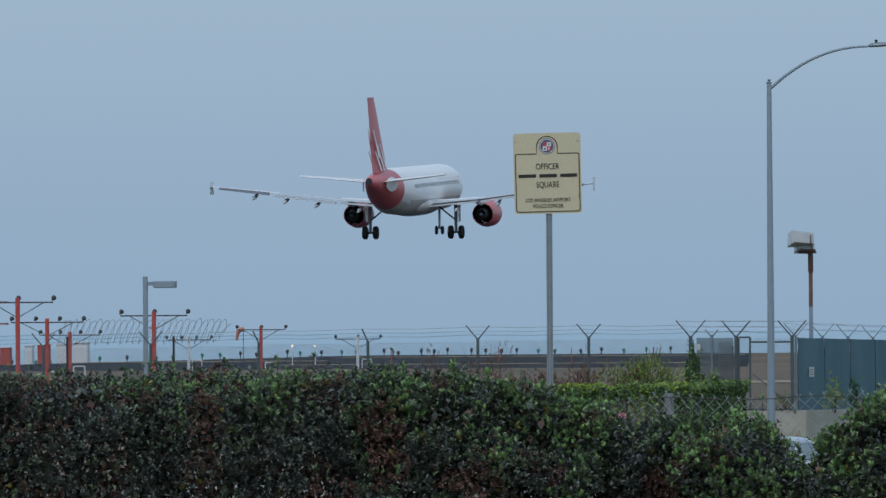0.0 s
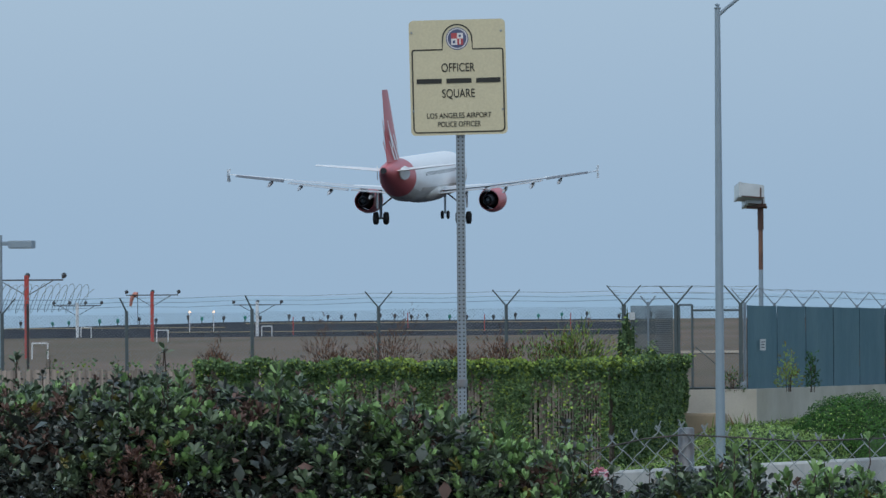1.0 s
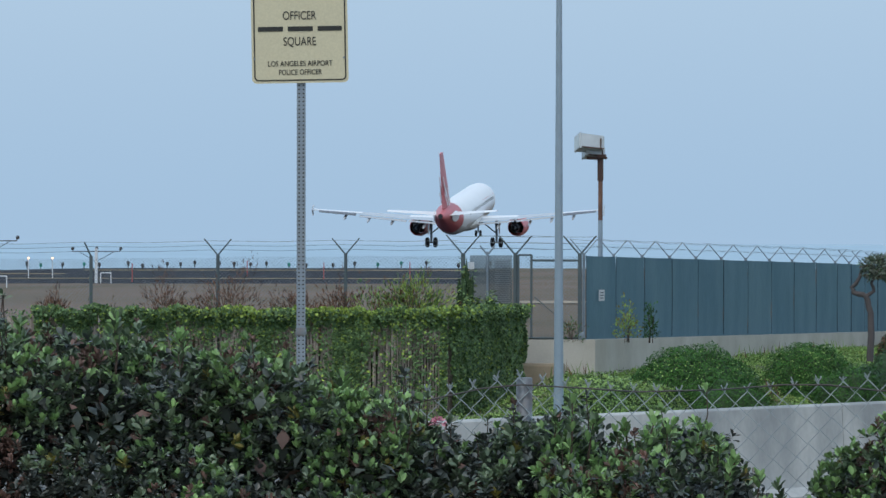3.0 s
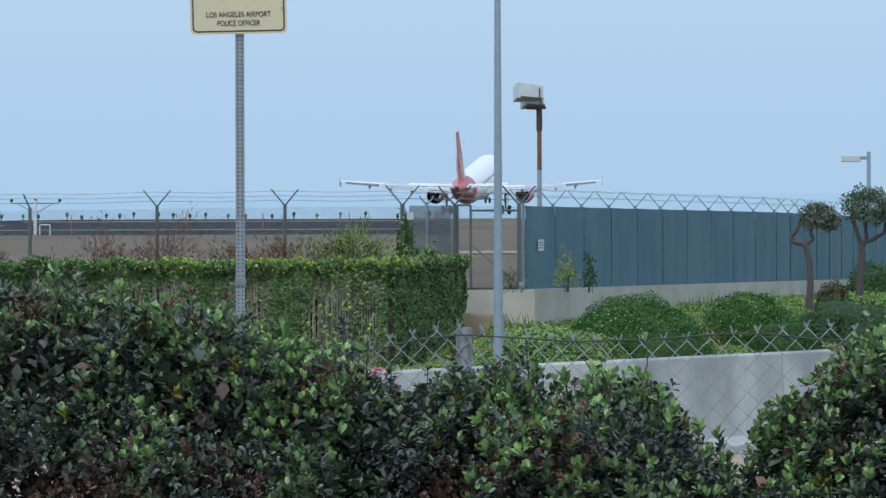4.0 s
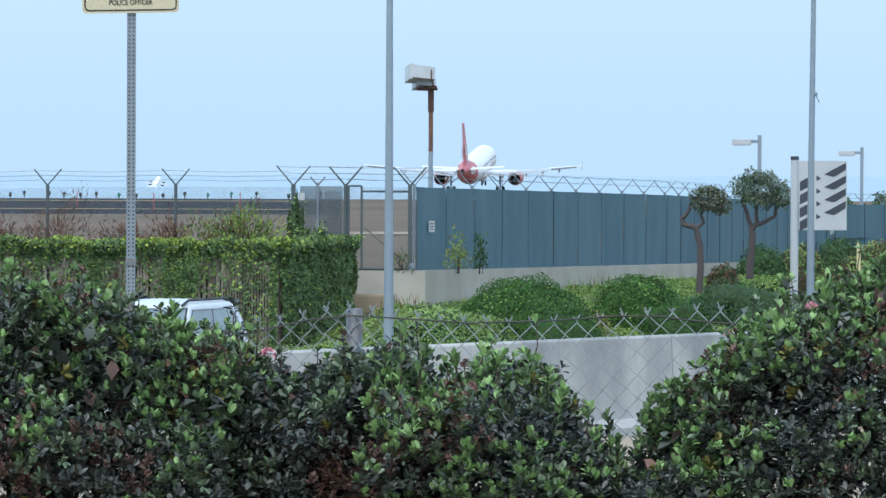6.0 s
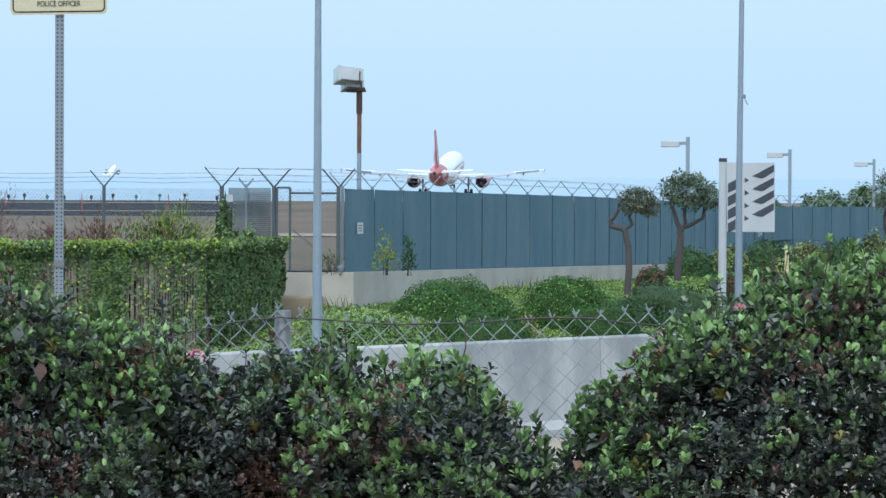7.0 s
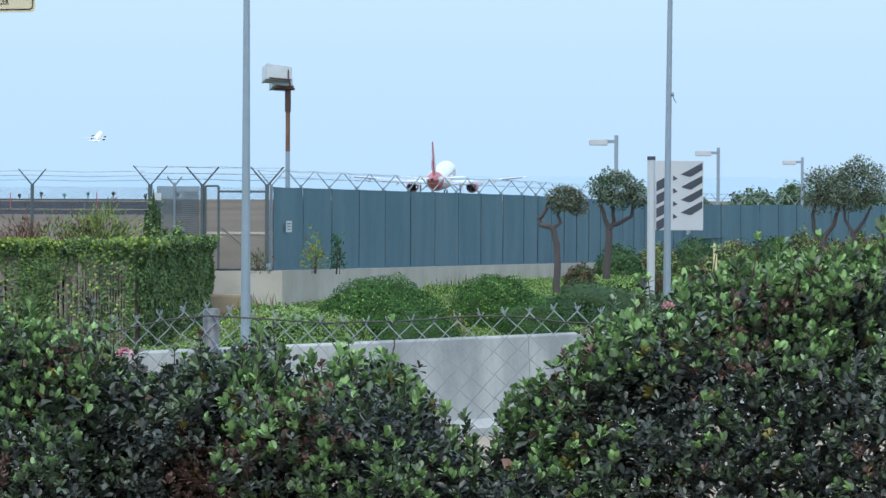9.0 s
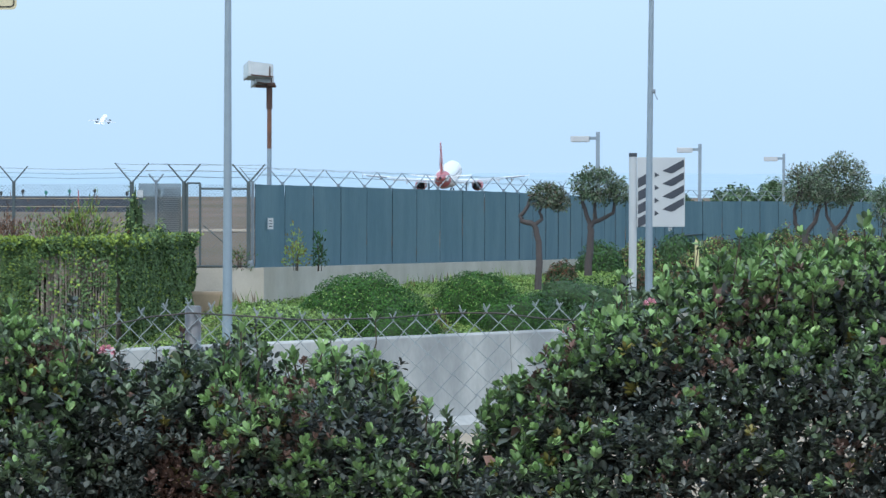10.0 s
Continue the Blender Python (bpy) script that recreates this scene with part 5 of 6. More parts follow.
def make_razor_coil():
    root = base("razor_wire", (-30.6, 118.3, 1.1), "loose coils of razor wire along the fence top", "razor wire")
    bm = bmesh.new()
    pts, turns, rad = [], 27, 0.31
    for i in range(turns * 14 + 1):
        a = 2 * math.pi * i / 14
        f = i / (turns * 14)
        k = rad * (1 + 0.08 * math.sin(i * 0.7)) * (1.0 if f < 0.97 else 0.6)
        pts.append((-1.6 + 4.4 * f + 0.12 * math.cos(a), 0.3 * math.sin(a), 0.12 + k * math.cos(a)))
    tube(bm, pts, 0.006, 4)
    part("coil", bm, M["fence_wire"], root)
    for x in (-1.4, 1.4):
        bm = bmesh.new()
        tube(bm, [(x, 0, -1.9), (x, 0, 0.0)], 0.03, 8)
        part("post", bm, M["dark_steel"], root)


make_razor_coil()
for i, x in enumerate((-33.4, -32.6, -31.9, -31.0, -30.2, -29.0, -28.3, -27.6, -26.1, -25.2, -24.4, -23.2, -22.7, -22.2, -20.6)):
    bush((x, 113.6, -0.9), (0.16, 0.16, 0.85 + 0.25 * ((i * 7) % 5) / 5), [D, M["twig"]], [0.7, 0.3], "dark upright weed standing above the slat fence", 300 + i, n=110, leaf=(0.05, 0.1), rough=0.3, wide=0.25, name="weed", category="weed")


def make_far_building():
    at = polar(-17.0, 900)
    z0 = -7.5
    root = base("hangar", (at.x, at.y, z0), "long hazy pale hangar with dark blue sides", "hangar", turn=16)
    bm = bmesh.new()
    box(bm, 0, 0, 2.2, 44, 30, 4.4)
    part("wall", bm, M["deep_blue"], root, "dark blue lower wall", 0)
    bm = bmesh.new()
    rings(bm, [[(x, 15.2 * math.cos(a), 4.4 + 2.6 * math.sin(a)) for a in [math.pi * k / 12 for k in range(13)]] for x in (-22, 22)], caps=True)
    part("roof", bm, M["cladding"], root, "pale curved roof", 30)
    for k in range(5):
        bm = bmesh.new()
        box(bm, -18 + k * 8.2, -15.1, 2.0, 1.6, 0.2, 4.0)
        part("door", bm, M["cladding"], root, "pale sliding door", 0)
    for b, w in ((-15.55, 1.5), (-15.32, 1.9)):
        at = polar(b, 700)
        root = base("lattice_mast", (at.x, at.y, -4.8), "hazy red lattice mast", "mast")
        bm = bmesh.new()
        hw = w / 2
        for sx in (-1, 1):
            for sy in (-1, 1):
                tube(bm, [(sx * hw, sy * hw, 0), (sx * hw * 0.6, sy * hw * 0.6, 10.0)], 0.07, 4)
        for k in range(12):
            z, q = k * 0.8, hw * (1 - 0.4 * k / 12)
            tube(bm, [(-q, -q, z), (q, -q, z + 0.8)], 0.05, 4)
            tube(bm, [(q, -q, z), (-q, -q, z + 0.8)], 0.05, 4)
        part("lattice", bm, M["haze_mast"], root)
        for z in (5.6, 8.4):
            bm = bmesh.new()
            box(bm, 0, 0, z, w * 2.2, w, 0.25)
            part("platform", bm, M["haze_mast"], root, smooth=0)
    for b, d, w, m in ((-14.85, 420, 0.9, "orange_red"), (-15.0, 430, 0.6, "white_paint"), (-14.65, 425, 0.8, "white_paint"), (-15.25, 440, 0.8, "orange_red"), (-14.45, 415, 1.2, "white_paint")):
        at = polar(b, d)
        root = base("equipment_box", (at.x, at.y, field_z(at.x, at.y)), "small orange and white airfield equipment hut", "hut")
        bm = bmesh.new()
        box(bm, 0, 0, 0.8, w, 0.8, 1.6, bevel=0.03)
        part("body", bm, M[m], root, smooth=0)
        bm = bmesh.new()
        box(bm, 0, 0, 1.66, w + 0.15, 0.95, 0.1, bevel=0.02)
        part("lid", bm, M["white_paint"], root, smooth=0)


make_far_building()


# ---------------------------------------------------------------- near chain-link fence
def make_near_fence():
    y0 = 20.72
    root = base("near_fence", (-2.545, y0, 0), "old chain-link fence with sagging mesh and a galvanised post", "fence")
    inv = Matrix.Translation(-Vector(root.matrix_basis.translation))
    for x in (-5.6, -2.545, 0.5):
        bm = bmesh.new()
        tube(bm, [(x, y0, 0), (x, y0, 1.02), (x, y0, 1.026)], [0.031, 0.031, 0.027], 18)
        bm.transform(inv)
        part("post", bm, M["galv_rusty"], root, "round galvanised post stained with rust")
    top = [(-6.6, 0.9), (-3.3, 0.90), (-3.0, 0.95), (-2.75, 0.99), (-2.58, 1.03), (-2.4, 1.0), (-2.24, 0.985), (-1.9, 0.965), (-1.6, 0.985), (-1.4, 1.01), (-1.2, 1.03), (-0.9, 1.0), (1.6, 0.95)]
    pitch, rng = 0.088, random.Random(2)
    wires = bmesh.new()
    k, x = 0, -6.5
    while x < 1.5:
        pts, z, j = [], 0.05, 0
        zt = lerp_table(x, top)
        n = int((zt - 0.05) / (pitch / 2))
        for j in range(n + 1):
            z = zt - j * pitch / 2
            s = 1 if (j + k) % 2 else -1
            drift = 0.03 * noise.noise((x * 1.5, z * 2, 0))
            pts.append((x + s * pitch / 4 + drift, y0 - 0.034 + s * 0.003, z))
        pts = pts[::-1]
        e = pts[-1]
        pts += [(e[0] + rng.uniform(-0.008, 0.008), e[1], e[2] + 0.018)]
        tube(wires, pts, 0.0030, 4, caps=False)
        # twisted barb at the selvage
        for q in (-1, 1):
            tube(wires, [(e[0], e[1], e[2] + 0.005), (e[0] + q * 0.012, e[1] - 0.004, e[2] + 0.014 + rng.uniform(0, 0.022))], 0.0026, 4)
        x += pitch / 2
        k += 1
    wires.transform(inv)
    part("wire_mesh", wires, M["near_wire"], root)["kind"] = "stuff"
    bm = bmesh.new()
    wire = [(-3.2, 0.885), (-2.95, 0.93), (-2.7, 0.985), (-2.55, 1.0), (-2.35, 0.99), (-2.1, 0.975), (-1.8, 0.985), (-1.55, 1.005), (-1.38, 1.005), (-1.2, 0.985), (-1.0, 0.975), (0.2, 0.95)]
    tube(bm, [(a, y0 - 0.045, b) for a, b in wire], 0.0032, 5)
    bm.transform(inv)
    part("tension_wire", bm, M["dark_steel"], root, "dark drooping tension wire")


M["near_wire"] = mat("weathered_zinc_wire", (0.36, 0.41, 0.43), 0.5, 0.25, second=(0.24, 0.27, 0.28), scale=15)
make_near_fence()

# ---------------------------------------------------------------- flowering hedge
HEDGE_TOP = [(-10.0, 1.14), (-8.0, 1.16), (-6.0, 1.19), (-4.9, 1.21), (-4.4, 1.18), (-4.0, 1.15), (-3.77, 1.12), (-3.36, 1.06), (-3.05, 0.99), (-2.90, 0.90), (-2.72, 0.83), (-2.5, 0.85), (-2.28, 0.84),
             (-2.1, 0.82), (-1.95, 0.84), (-1.75, 0.80), (-1.65, 0.70), (-1.54, 0.60), (-1.47, 0.50), (-1.43, 0.52), (-1.40, 0.50), (-1.37, 0.60), (-1.32, 0.73), (-1.2, 0.80), (-1.1, 0.90), (-0.95, 1.05),
             (-0.74, 1.12), (-0.54, 1.23), (0.0, 1.28), (2.0, 1.30)]


def shrub(x0, x1, label, seed, young, dead, front=19.15, back=20.55, density=3200, flowers=(), sprigs=()):
    rng = np.random.default_rng(seed)
    xm = (x0 + x1) / 2
    root = base("hedge_shrub", (xm, 19.9, 0), label, "shrub", "hawthorn shrubs of the hedge")
    n = int((x1 - x0) * density)
    x = rng.uniform(x0, x1, n)
    arc = rng.random(n)                       # 0 front foot, 0.5 shoulder, 1 back of the top
    top = np.array([lerp_table(a, HEDGE_TOP) for a in x])
    lump = np.array([noise.noise((a * 2.4, b * 4, seed)) for a, b in zip(x, arc)])
    lump2 = np.array([noise.noise((a * 5, b * 9, seed + 3)) for a, b in zip(x, arc)])
    ends = np.minimum(1, np.minimum(x - x0, x1 - x) / 0.22)
    ends = np.sqrt(np.clip(ends, 0, 1))
    th = np.clip(arc * 1.5, 0, 1) * math.pi / 2
    half = (back - front) / 2
    f_y = np.where(arc < 0.667, front + half * (1 - np.cos(th)) * 0.9, front + half * 0.9 + (arc - 0.667) * 3 * half * 1.1)
    f_z = np.where(arc < 0.667, (top - 0.1) * (0.10 + 0.90 * np.sin(th) ** 0.9), top - 0.1)
    f_z = f_z + 0.06 + 0.13 * lump + 0.06 * lump2
    f_y = f_y + 0.22 * (1 - ends) * (arc < 0.6) - 0.20 * lump - 0.08 * lump2
    deep = rng.random(n) ** 1.7 * 0.26
    nrm = np.c_[rng.normal(0, 0.35, n), -np.cos(th) - 0.1, np.sin(th) + 0.35]
    nrm /= np.linalg.norm(nrm, axis=1, keepdims=True)
    c = np.c_[x, f_y, f_z] - nrm * deep[:, None] + rng.normal(0, 0.02, (n, 3))
    tall = (rng.random(n) < 0.022) & (arc > 0.45) & (top > 0.78)
    c[tall, 2] += rng.uniform(0.03, 0.14, tall.sum())
    shoots = c[tall]
    low = c[:, 2] > 0.06
    c = c[low]
    sel = np.arange(len(c))
    up = rng.normal(0, 0.38, (len(c), 3)) + nrm[low] * 0.6 + (0, -0.1, 0.5)
    per = 8
    m = len(c)
    # dark leaves deep inside, shade put into colour, so that no daylight shows through
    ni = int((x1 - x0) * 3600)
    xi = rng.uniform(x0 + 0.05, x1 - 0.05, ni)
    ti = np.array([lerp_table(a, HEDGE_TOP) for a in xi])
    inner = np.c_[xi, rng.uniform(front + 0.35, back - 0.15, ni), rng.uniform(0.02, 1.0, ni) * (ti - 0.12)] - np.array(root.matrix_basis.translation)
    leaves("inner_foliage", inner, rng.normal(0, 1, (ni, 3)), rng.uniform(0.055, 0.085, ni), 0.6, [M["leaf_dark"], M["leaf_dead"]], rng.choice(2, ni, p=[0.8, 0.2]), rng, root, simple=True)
    # old leaves low and deep, darker also as painted shade; young tips on the crown, dead brown whorls here and there
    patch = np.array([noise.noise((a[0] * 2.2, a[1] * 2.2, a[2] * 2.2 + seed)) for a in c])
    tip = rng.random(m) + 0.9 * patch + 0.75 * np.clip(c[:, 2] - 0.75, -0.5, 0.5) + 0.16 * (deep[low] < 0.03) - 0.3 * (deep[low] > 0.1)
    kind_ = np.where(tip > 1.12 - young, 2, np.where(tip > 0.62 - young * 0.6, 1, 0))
    dead_p = np.array([noise.noise((a[0] * 3.1 + 40, a[1] * 3.1, a[2] * 3.1)) for a in c])
    kind_ = np.where((dead_p > 0.22) & (rng.random(m) < dead * 5), 3, kind_)
    kind_ = np.where(rng.random(m) < 0.012, 4, kind_)
    at, along = rosettes(c, up, per, rng, (0.5, 1.3), np.select([kind_ == 2, kind_ == 0, kind_ == 3], [-0.2, 0.3, -0.1], 0.0))
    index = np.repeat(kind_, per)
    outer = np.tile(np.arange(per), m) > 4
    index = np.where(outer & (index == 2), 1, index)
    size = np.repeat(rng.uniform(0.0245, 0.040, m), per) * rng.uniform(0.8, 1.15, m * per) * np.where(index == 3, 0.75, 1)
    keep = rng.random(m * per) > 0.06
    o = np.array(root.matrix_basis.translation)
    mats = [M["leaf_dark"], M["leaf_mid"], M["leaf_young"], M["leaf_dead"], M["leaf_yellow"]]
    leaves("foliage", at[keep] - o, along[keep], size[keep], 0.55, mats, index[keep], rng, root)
    bm = bmesh.new()
    for k in range(int((x1 - x0) * 26)):
        e = c[rng.integers(len(c))]
        foot = (np.clip(e[0] + rng.normal(0, 0.15), x0 + 0.05, x1 - 0.05), 19.95 + rng.normal(0, 0.12), 0.0)
        mid = ((foot[0] * 0.5 + e[0] * 0.5) + rng.normal(0, 0.03), (foot[1] * 0.45 + e[1] * 0.55), e[2] * 0.55)
        tube(bm, [np.array(foot) - o, np.array(mid) - o, e - o], [0.011, 0.007, 0.003], 5, caps=False)
    for e in shoots:
        tube(bm, [e - o + (rng.normal(0, 0.02), 0.02, -0.2), e - o + (rng.normal(0, 0.01), 0.0, -0.09), e - o], [0.004, 0.003, 0.002], 4, caps=False)
    # single leafy shoots that stand clear of the mass
    tips, lifts = [], []
    for sx, sz, ln in sprigs:
        lean = np.array((rng.normal(0, 0.12), rng.normal(0, 0.1), 1.0))
        head = np.array((sx, 19.75, sz - 0.03))
        tube(bm, [head - lean * ln - o, head - lean * ln * 0.5 + (rng.normal(0, 0.008), 0, 0) - o, head - o], [0.005, 0.004, 0.0025], 5, caps=False)
        for f in (0.0, 0.13, 0.3, 0.5, 0.72):
            tips.append(head - lean * ln * f + rng.normal(0, 0.006, 3))
            lifts.append(lean)
    if sprigs:
        sa, sl = rosettes(np.array(tips), np.array(lifts), 6, rng, (0.35, 1.0))
        sn = len(sa)
        leaves("sprig", sa - o, sl, rng.uniform(0.034, 0.05, sn), 0.46, [M["leaf_young"], M["leaf_mid"]], rng.choice(2, sn, p=[0.65, 0.35]), rng, root)
    part("branch", bm, M["twig"], root)["kind"] = "stuff"
    for fx, fy, fz, s in flowers:
        q = rng.normal(0, 1, (46, 3))
        q /= np.linalg.norm(q, axis=1, keepdims=True)
        q[:, 2] = np.abs(q[:, 2])
        leaves("flower", q * 0.022 * s + (fx - o[0], fy, fz), q + rng.normal(0, 0.3, (46, 3)), np.full(46, 0.02 * s), 0.8, [M["petal"]], np.zeros(46, int), rng, root)["label"] = "pink blossom cluster"
    return root


shrub(-9.4, -7.2, "dense dark green hawthorn shrub in the hedge", 108, -0.2, 0.12, density=1500)
shrub(-7.4, -6.0, "dense dark green hawthorn shrub in the hedge", 101, -0.2, 0.12, density=1700)
shrub(-6.2, -4.4, "dense dark green hawthorn shrub in the hedge", 102, -0.2, 0.16, density=2300)
shrub(-4.7, -3.45, "tall dark green hawthorn shrub with brownish leaves", 103, -0.10, 0.17, sprigs=((-3.95, 1.29, 0.2), (-3.7, 1.22, 0.12), (-4.3, 1.27, 0.12)))
shrub(-3.62, -2.86, "dark green hawthorn shrub with bright young tips", 109, 0.32, 0.12, sprigs=((-3.3, 1.14, 0.12), (-3.1, 1.08, 0.14)))
shrub(-2.98, -2.2, "low dark hawthorn shrub with brown leaves and a pink blossom", 104, 0.06, 0.2, front=19.45, flowers=((-2.79, 0.20, 0.865, 0.85),))
shrub(-2.35, -1.43, "hawthorn shrub with bright young tips and red-brown leaves", 105, 0.48, 0.08,
      sprigs=((-2.25, 1.0, 0.22), (-2.31, 0.93, 0.16), (-2.17, 0.93, 0.15), (-1.95, 0.93, 0.18), (-1.80, 0.86, 0.18), (-1.72, 0.83, 0.2), (-1.66, 0.78, 0.16), (-2.06, 0.9, 0.12), (-1.50, 0.69, 0.3), (-1.57, 0.72, 0.3), (-1.47, 0.61, 0.25), (-1.53, 0.63, 0.25)))
shrub(-1.40, 0.25, "tall spreading hawthorn shrub with many bright young tips", 106, 0.50, 0.05, flowers=((-0.76, -0.35, 1.07, 0.65), (-1.07, -0.1, 0.96, 0.5)),
      sprigs=((-0.375, 1.33, 0.2), (-0.52, 1.27, 0.14), (-0.25, 1.29, 0.13), (-0.12, 1.31, 0.14), (0.0, 1.40, 0.22), (0.09, 1.33, 0.16), (-0.72, 1.19, 0.14)))
shrub(0.1, 1.4, "tall hawthorn shrub with bright young tips", 107, 0.55, 0.03, density=1900)


# ---------------------------------------------------------------- vehicles
def section(hw, z0, z1, n=14, power=4.0):
    """A squared-off oval ring in x and z."""
    out = []
    for k in range(n):
        a = 2 * math.pi * (k + 0.5) / n
        c, s = math.cos(a), math.sin(a)
        out.append((hw * math.copysign(abs(c) ** (2 / power), c), (z0 + z1) / 2 + (z1 - z0) / 2 * math.copysign(abs(s) ** (2 / power), s)))
    return out


def make_car(name, label, category, paint, L, Wd, H, hood, belt, screen, rear, roof_in, rails, lit, grille):
    """A car that faces +y: hull, greenhouse, glass, lamps, wheels. screen, rear: (foot, head) of the front and rear glass along y."""
    root = base(name, (0, 0, 0), label, category)
    hw = Wd / 2
    bm = bmesh.new()
    f, b = L / 2, -L / 2
    st = [(f, 0.36, hood - 0.36, hw * 0.60), (f - 0.06, 0.28, hood - 0.24, hw * 0.76), (f - 0.28, 0.24, hood - 0.13, hw * 0.92), (f - 0.7, 0.22, hood - 0.045, hw * 0.985),
          (screen[0] + 0.05, 0.22, hood + 0.03, hw), (screen[0] - 0.2, 0.22, belt, hw), (0, 0.22, belt + 0.01, hw), (rear[0] + 0.2, 0.22, belt + 0.03, hw), (b + 0.35, 0.24, belt + 0.02, hw * 0.97),
          (b + 0.08, 0.3, belt - 0.04, hw * 0.9), (b, 0.4, belt - 0.2, hw * 0.78)]
    rings(bm, [[(x, y, z) for x, z in section(w, z0, z1, 20, 5.0)] for y, z0, z1, w in st])
    hull = part("body", bm, paint, root, smooth=50)
    # greenhouse: one painted shell with bowed glass, each pane on its own dark rubber
    hb, ht, zb, zt = hw * 0.95, hw * roof_in, belt - 0.05, H - 0.085
    bow_f, bow_r = 0.30, 0.22

    def level(v):
        return hb + (ht - hb) * v ** 1.5, screen[0] + (screen[1] - screen[0]) * v ** 1.12, rear[0] + (rear[1] - rear[0]) * v ** 1.9, zb + (zt - zb) * v

    def on_front(u, v):
        w, yf, yr, z = level(v)
        return Vector((u * w, yf - bow_f * u * u, z))

    def on_rear(u, v):
        w, yf, yr, z = level(v)
        return Vector((u * w, yr + bow_r * u * u, z))

    def on_side(s):
        def at(u, v):
            w, yf, yr, z = level(v)
            return Vector((s * (w + 0.035 * math.sin(math.pi * u)), (yf - bow_f) + (yr + bow_r - yf + bow_f) * u, z))
        return at

    def ring(v, k=1.0, lift=0.0):
        out = [on_front(-1 + i / 4, v) for i in range(8)] + [on_side(1)(i / 8, v) for i in range(8)] \
            + [on_rear(1 - i / 4, v) for i in range(8)] + [on_side(-1)(1 - i / 8, v) for i in range(8)]
        w, yf, yr, z = level(v)
        mid = Vector((0, (yf + yr) / 2, z))
        return [mid + (q - mid) * k + Vector((0, 0, lift)) for q in out]
    bm = bmesh.new()
    rings(bm, [ring(v) for v in (0, 0.2, 0.4, 0.6, 0.8, 0.93, 1.0)])
    part("cabin", bm, paint, root, smooth=45)
    bm = bmesh.new()
    rings(bm, [ring(0.95, 1.006), ring(1.0, 0.99, 0.01), ring(1.0, 0.955, 0.035), ring(1.0, 0.88, 0.058), ring(1.0, 0.70, 0.078), ring(1.0, 0.40, 0.088)])
    part("roof", bm, paint, root, smooth=60)

    def pane(fn, u0, u1, v0, v1, m, nm, lift, slope=0.0, parent=root):
        """A curved pane over a stretch of the shell, with its edge turned in; slope leans the far edge."""
        nu, nv = 8, 5
        middle = Vector((0, (screen[0] + rear[0]) / 2, belt + 0.2))

        def point(i, j, up):
            g = j / nv
            u, v = u0 + (u1 - slope * g - u0) * i / nu, v0 + (v1 - v0) * g
            p, e = fn(u, v), 0.01
            nn = (fn(u + e, v) - p).cross(fn(u, v + e) - p).normalized()
            return p + (nn if nn.dot(p - middle) > 0 else -nn) * up
        bm = bmesh.new()
        loops = []
        for i in range(nu + 1):
            loops.append([point(i, j, lift) for j in range(nv + 1)] + [point(i, j, -0.01) for j in range(nv, -1, -1)])
        rings(bm, loops)
        return part(nm, bm, m, parent, smooth=30)
    pane(on_front, -0.955, 0.955, 0.06, 0.955, M["trim_black"], "windscreen_seal", 0.005)
    pane(on_front, -0.925, 0.925, 0.10, 0.93, M["car_glass"], "windscreen", 0.009)
    pane(on_rear, -0.86, 0.86, 0.16, 0.90, M["car_glass"], "rear_window", 0.009)
    for s in (-1, 1):
        bm = bmesh.new()
        for u0, u1, v0, v1 in ((-0.75, -0.05, 0.10, 0.17), (0.05, 0.72, 0.10, 0.17)):
            p, q = on_front(s * u0, v0), on_front(s * u1, v1)
            tube(bm, [p + Vector((0, 0.035, 0.02)), (p + q) / 2 + Vector((0, 0.05, 0.02)), q + Vector((0, 0.03, 0.03))], 0.011, 5)
        if s > 0:
            part("wiper", bm, M["trim_black"], root, "black wiper")
        else:
            bm.free()
        fn = on_side(s)
        cuts = ((0.045, 0.40), (0.43, 0.70), (0.735, 0.93)) if rails else ((0.05, 0.46), (0.49, 0.90))
        for k, (u0, u1) in enumerate(cuts):
            last = 0.05 if k == len(cuts) - 1 else 0.0
            pane(fn, u0 - 0.008, u1 + 0.008, 0.13, 0.91, M["trim_black"], "window_seal", 0.004, last)
            pane(fn, u0, u1, 0.16, 0.885, M["car_glass"], "side_window", 0.008, last)
        for k, y in enumerate((screen[0] - 0.18, screen[0] - 1.22, screen[0] - 2.15)):
            bm = bmesh.new()
            box(bm, s * (hw - 0.006), y, (0.45 + belt) / 2 - 0.02, 0.014, 0.006, belt - 0.56)
            part("door_seam", bm, M["trim_black"], root, smooth=0)
        # mirror, door line, handles
        bm = bmesh.new()
        box(bm, s * (hw + 0.10), screen[0] - 0.46, belt + 0.07, 0.21, 0.13, 0.15, bevel=0.05)
        mir = part("mirror", bm, paint, root, "door mirror", 40)
        bm = bmesh.new()
        box(bm, s * (hw + 0.11), screen[0] - 0.526, belt + 0.07, 0.15, 0.012, 0.10)
        part("mirror_glass", bm, M["chrome"], mir, smooth=0)
        bm = bmesh.new()
        for u in (0.4, 1.35):
            box(bm, s * (hw + 0.005), screen[0] - u - 0.75, belt - 0.1, 0.03, 0.18, 0.03, bevel=0.008)
        part("door_handle", bm, M["chrome"], root)
        bm = bmesh.new()
        box(bm, s * (hw - 0.005), (screen[0] + rear[0]) / 2, 0.42, 0.03, L * 0.42, 0.1, bevel=0.01)
        part("side_trim", bm, M["trim_black"] if rails else paint, root, smooth=0)
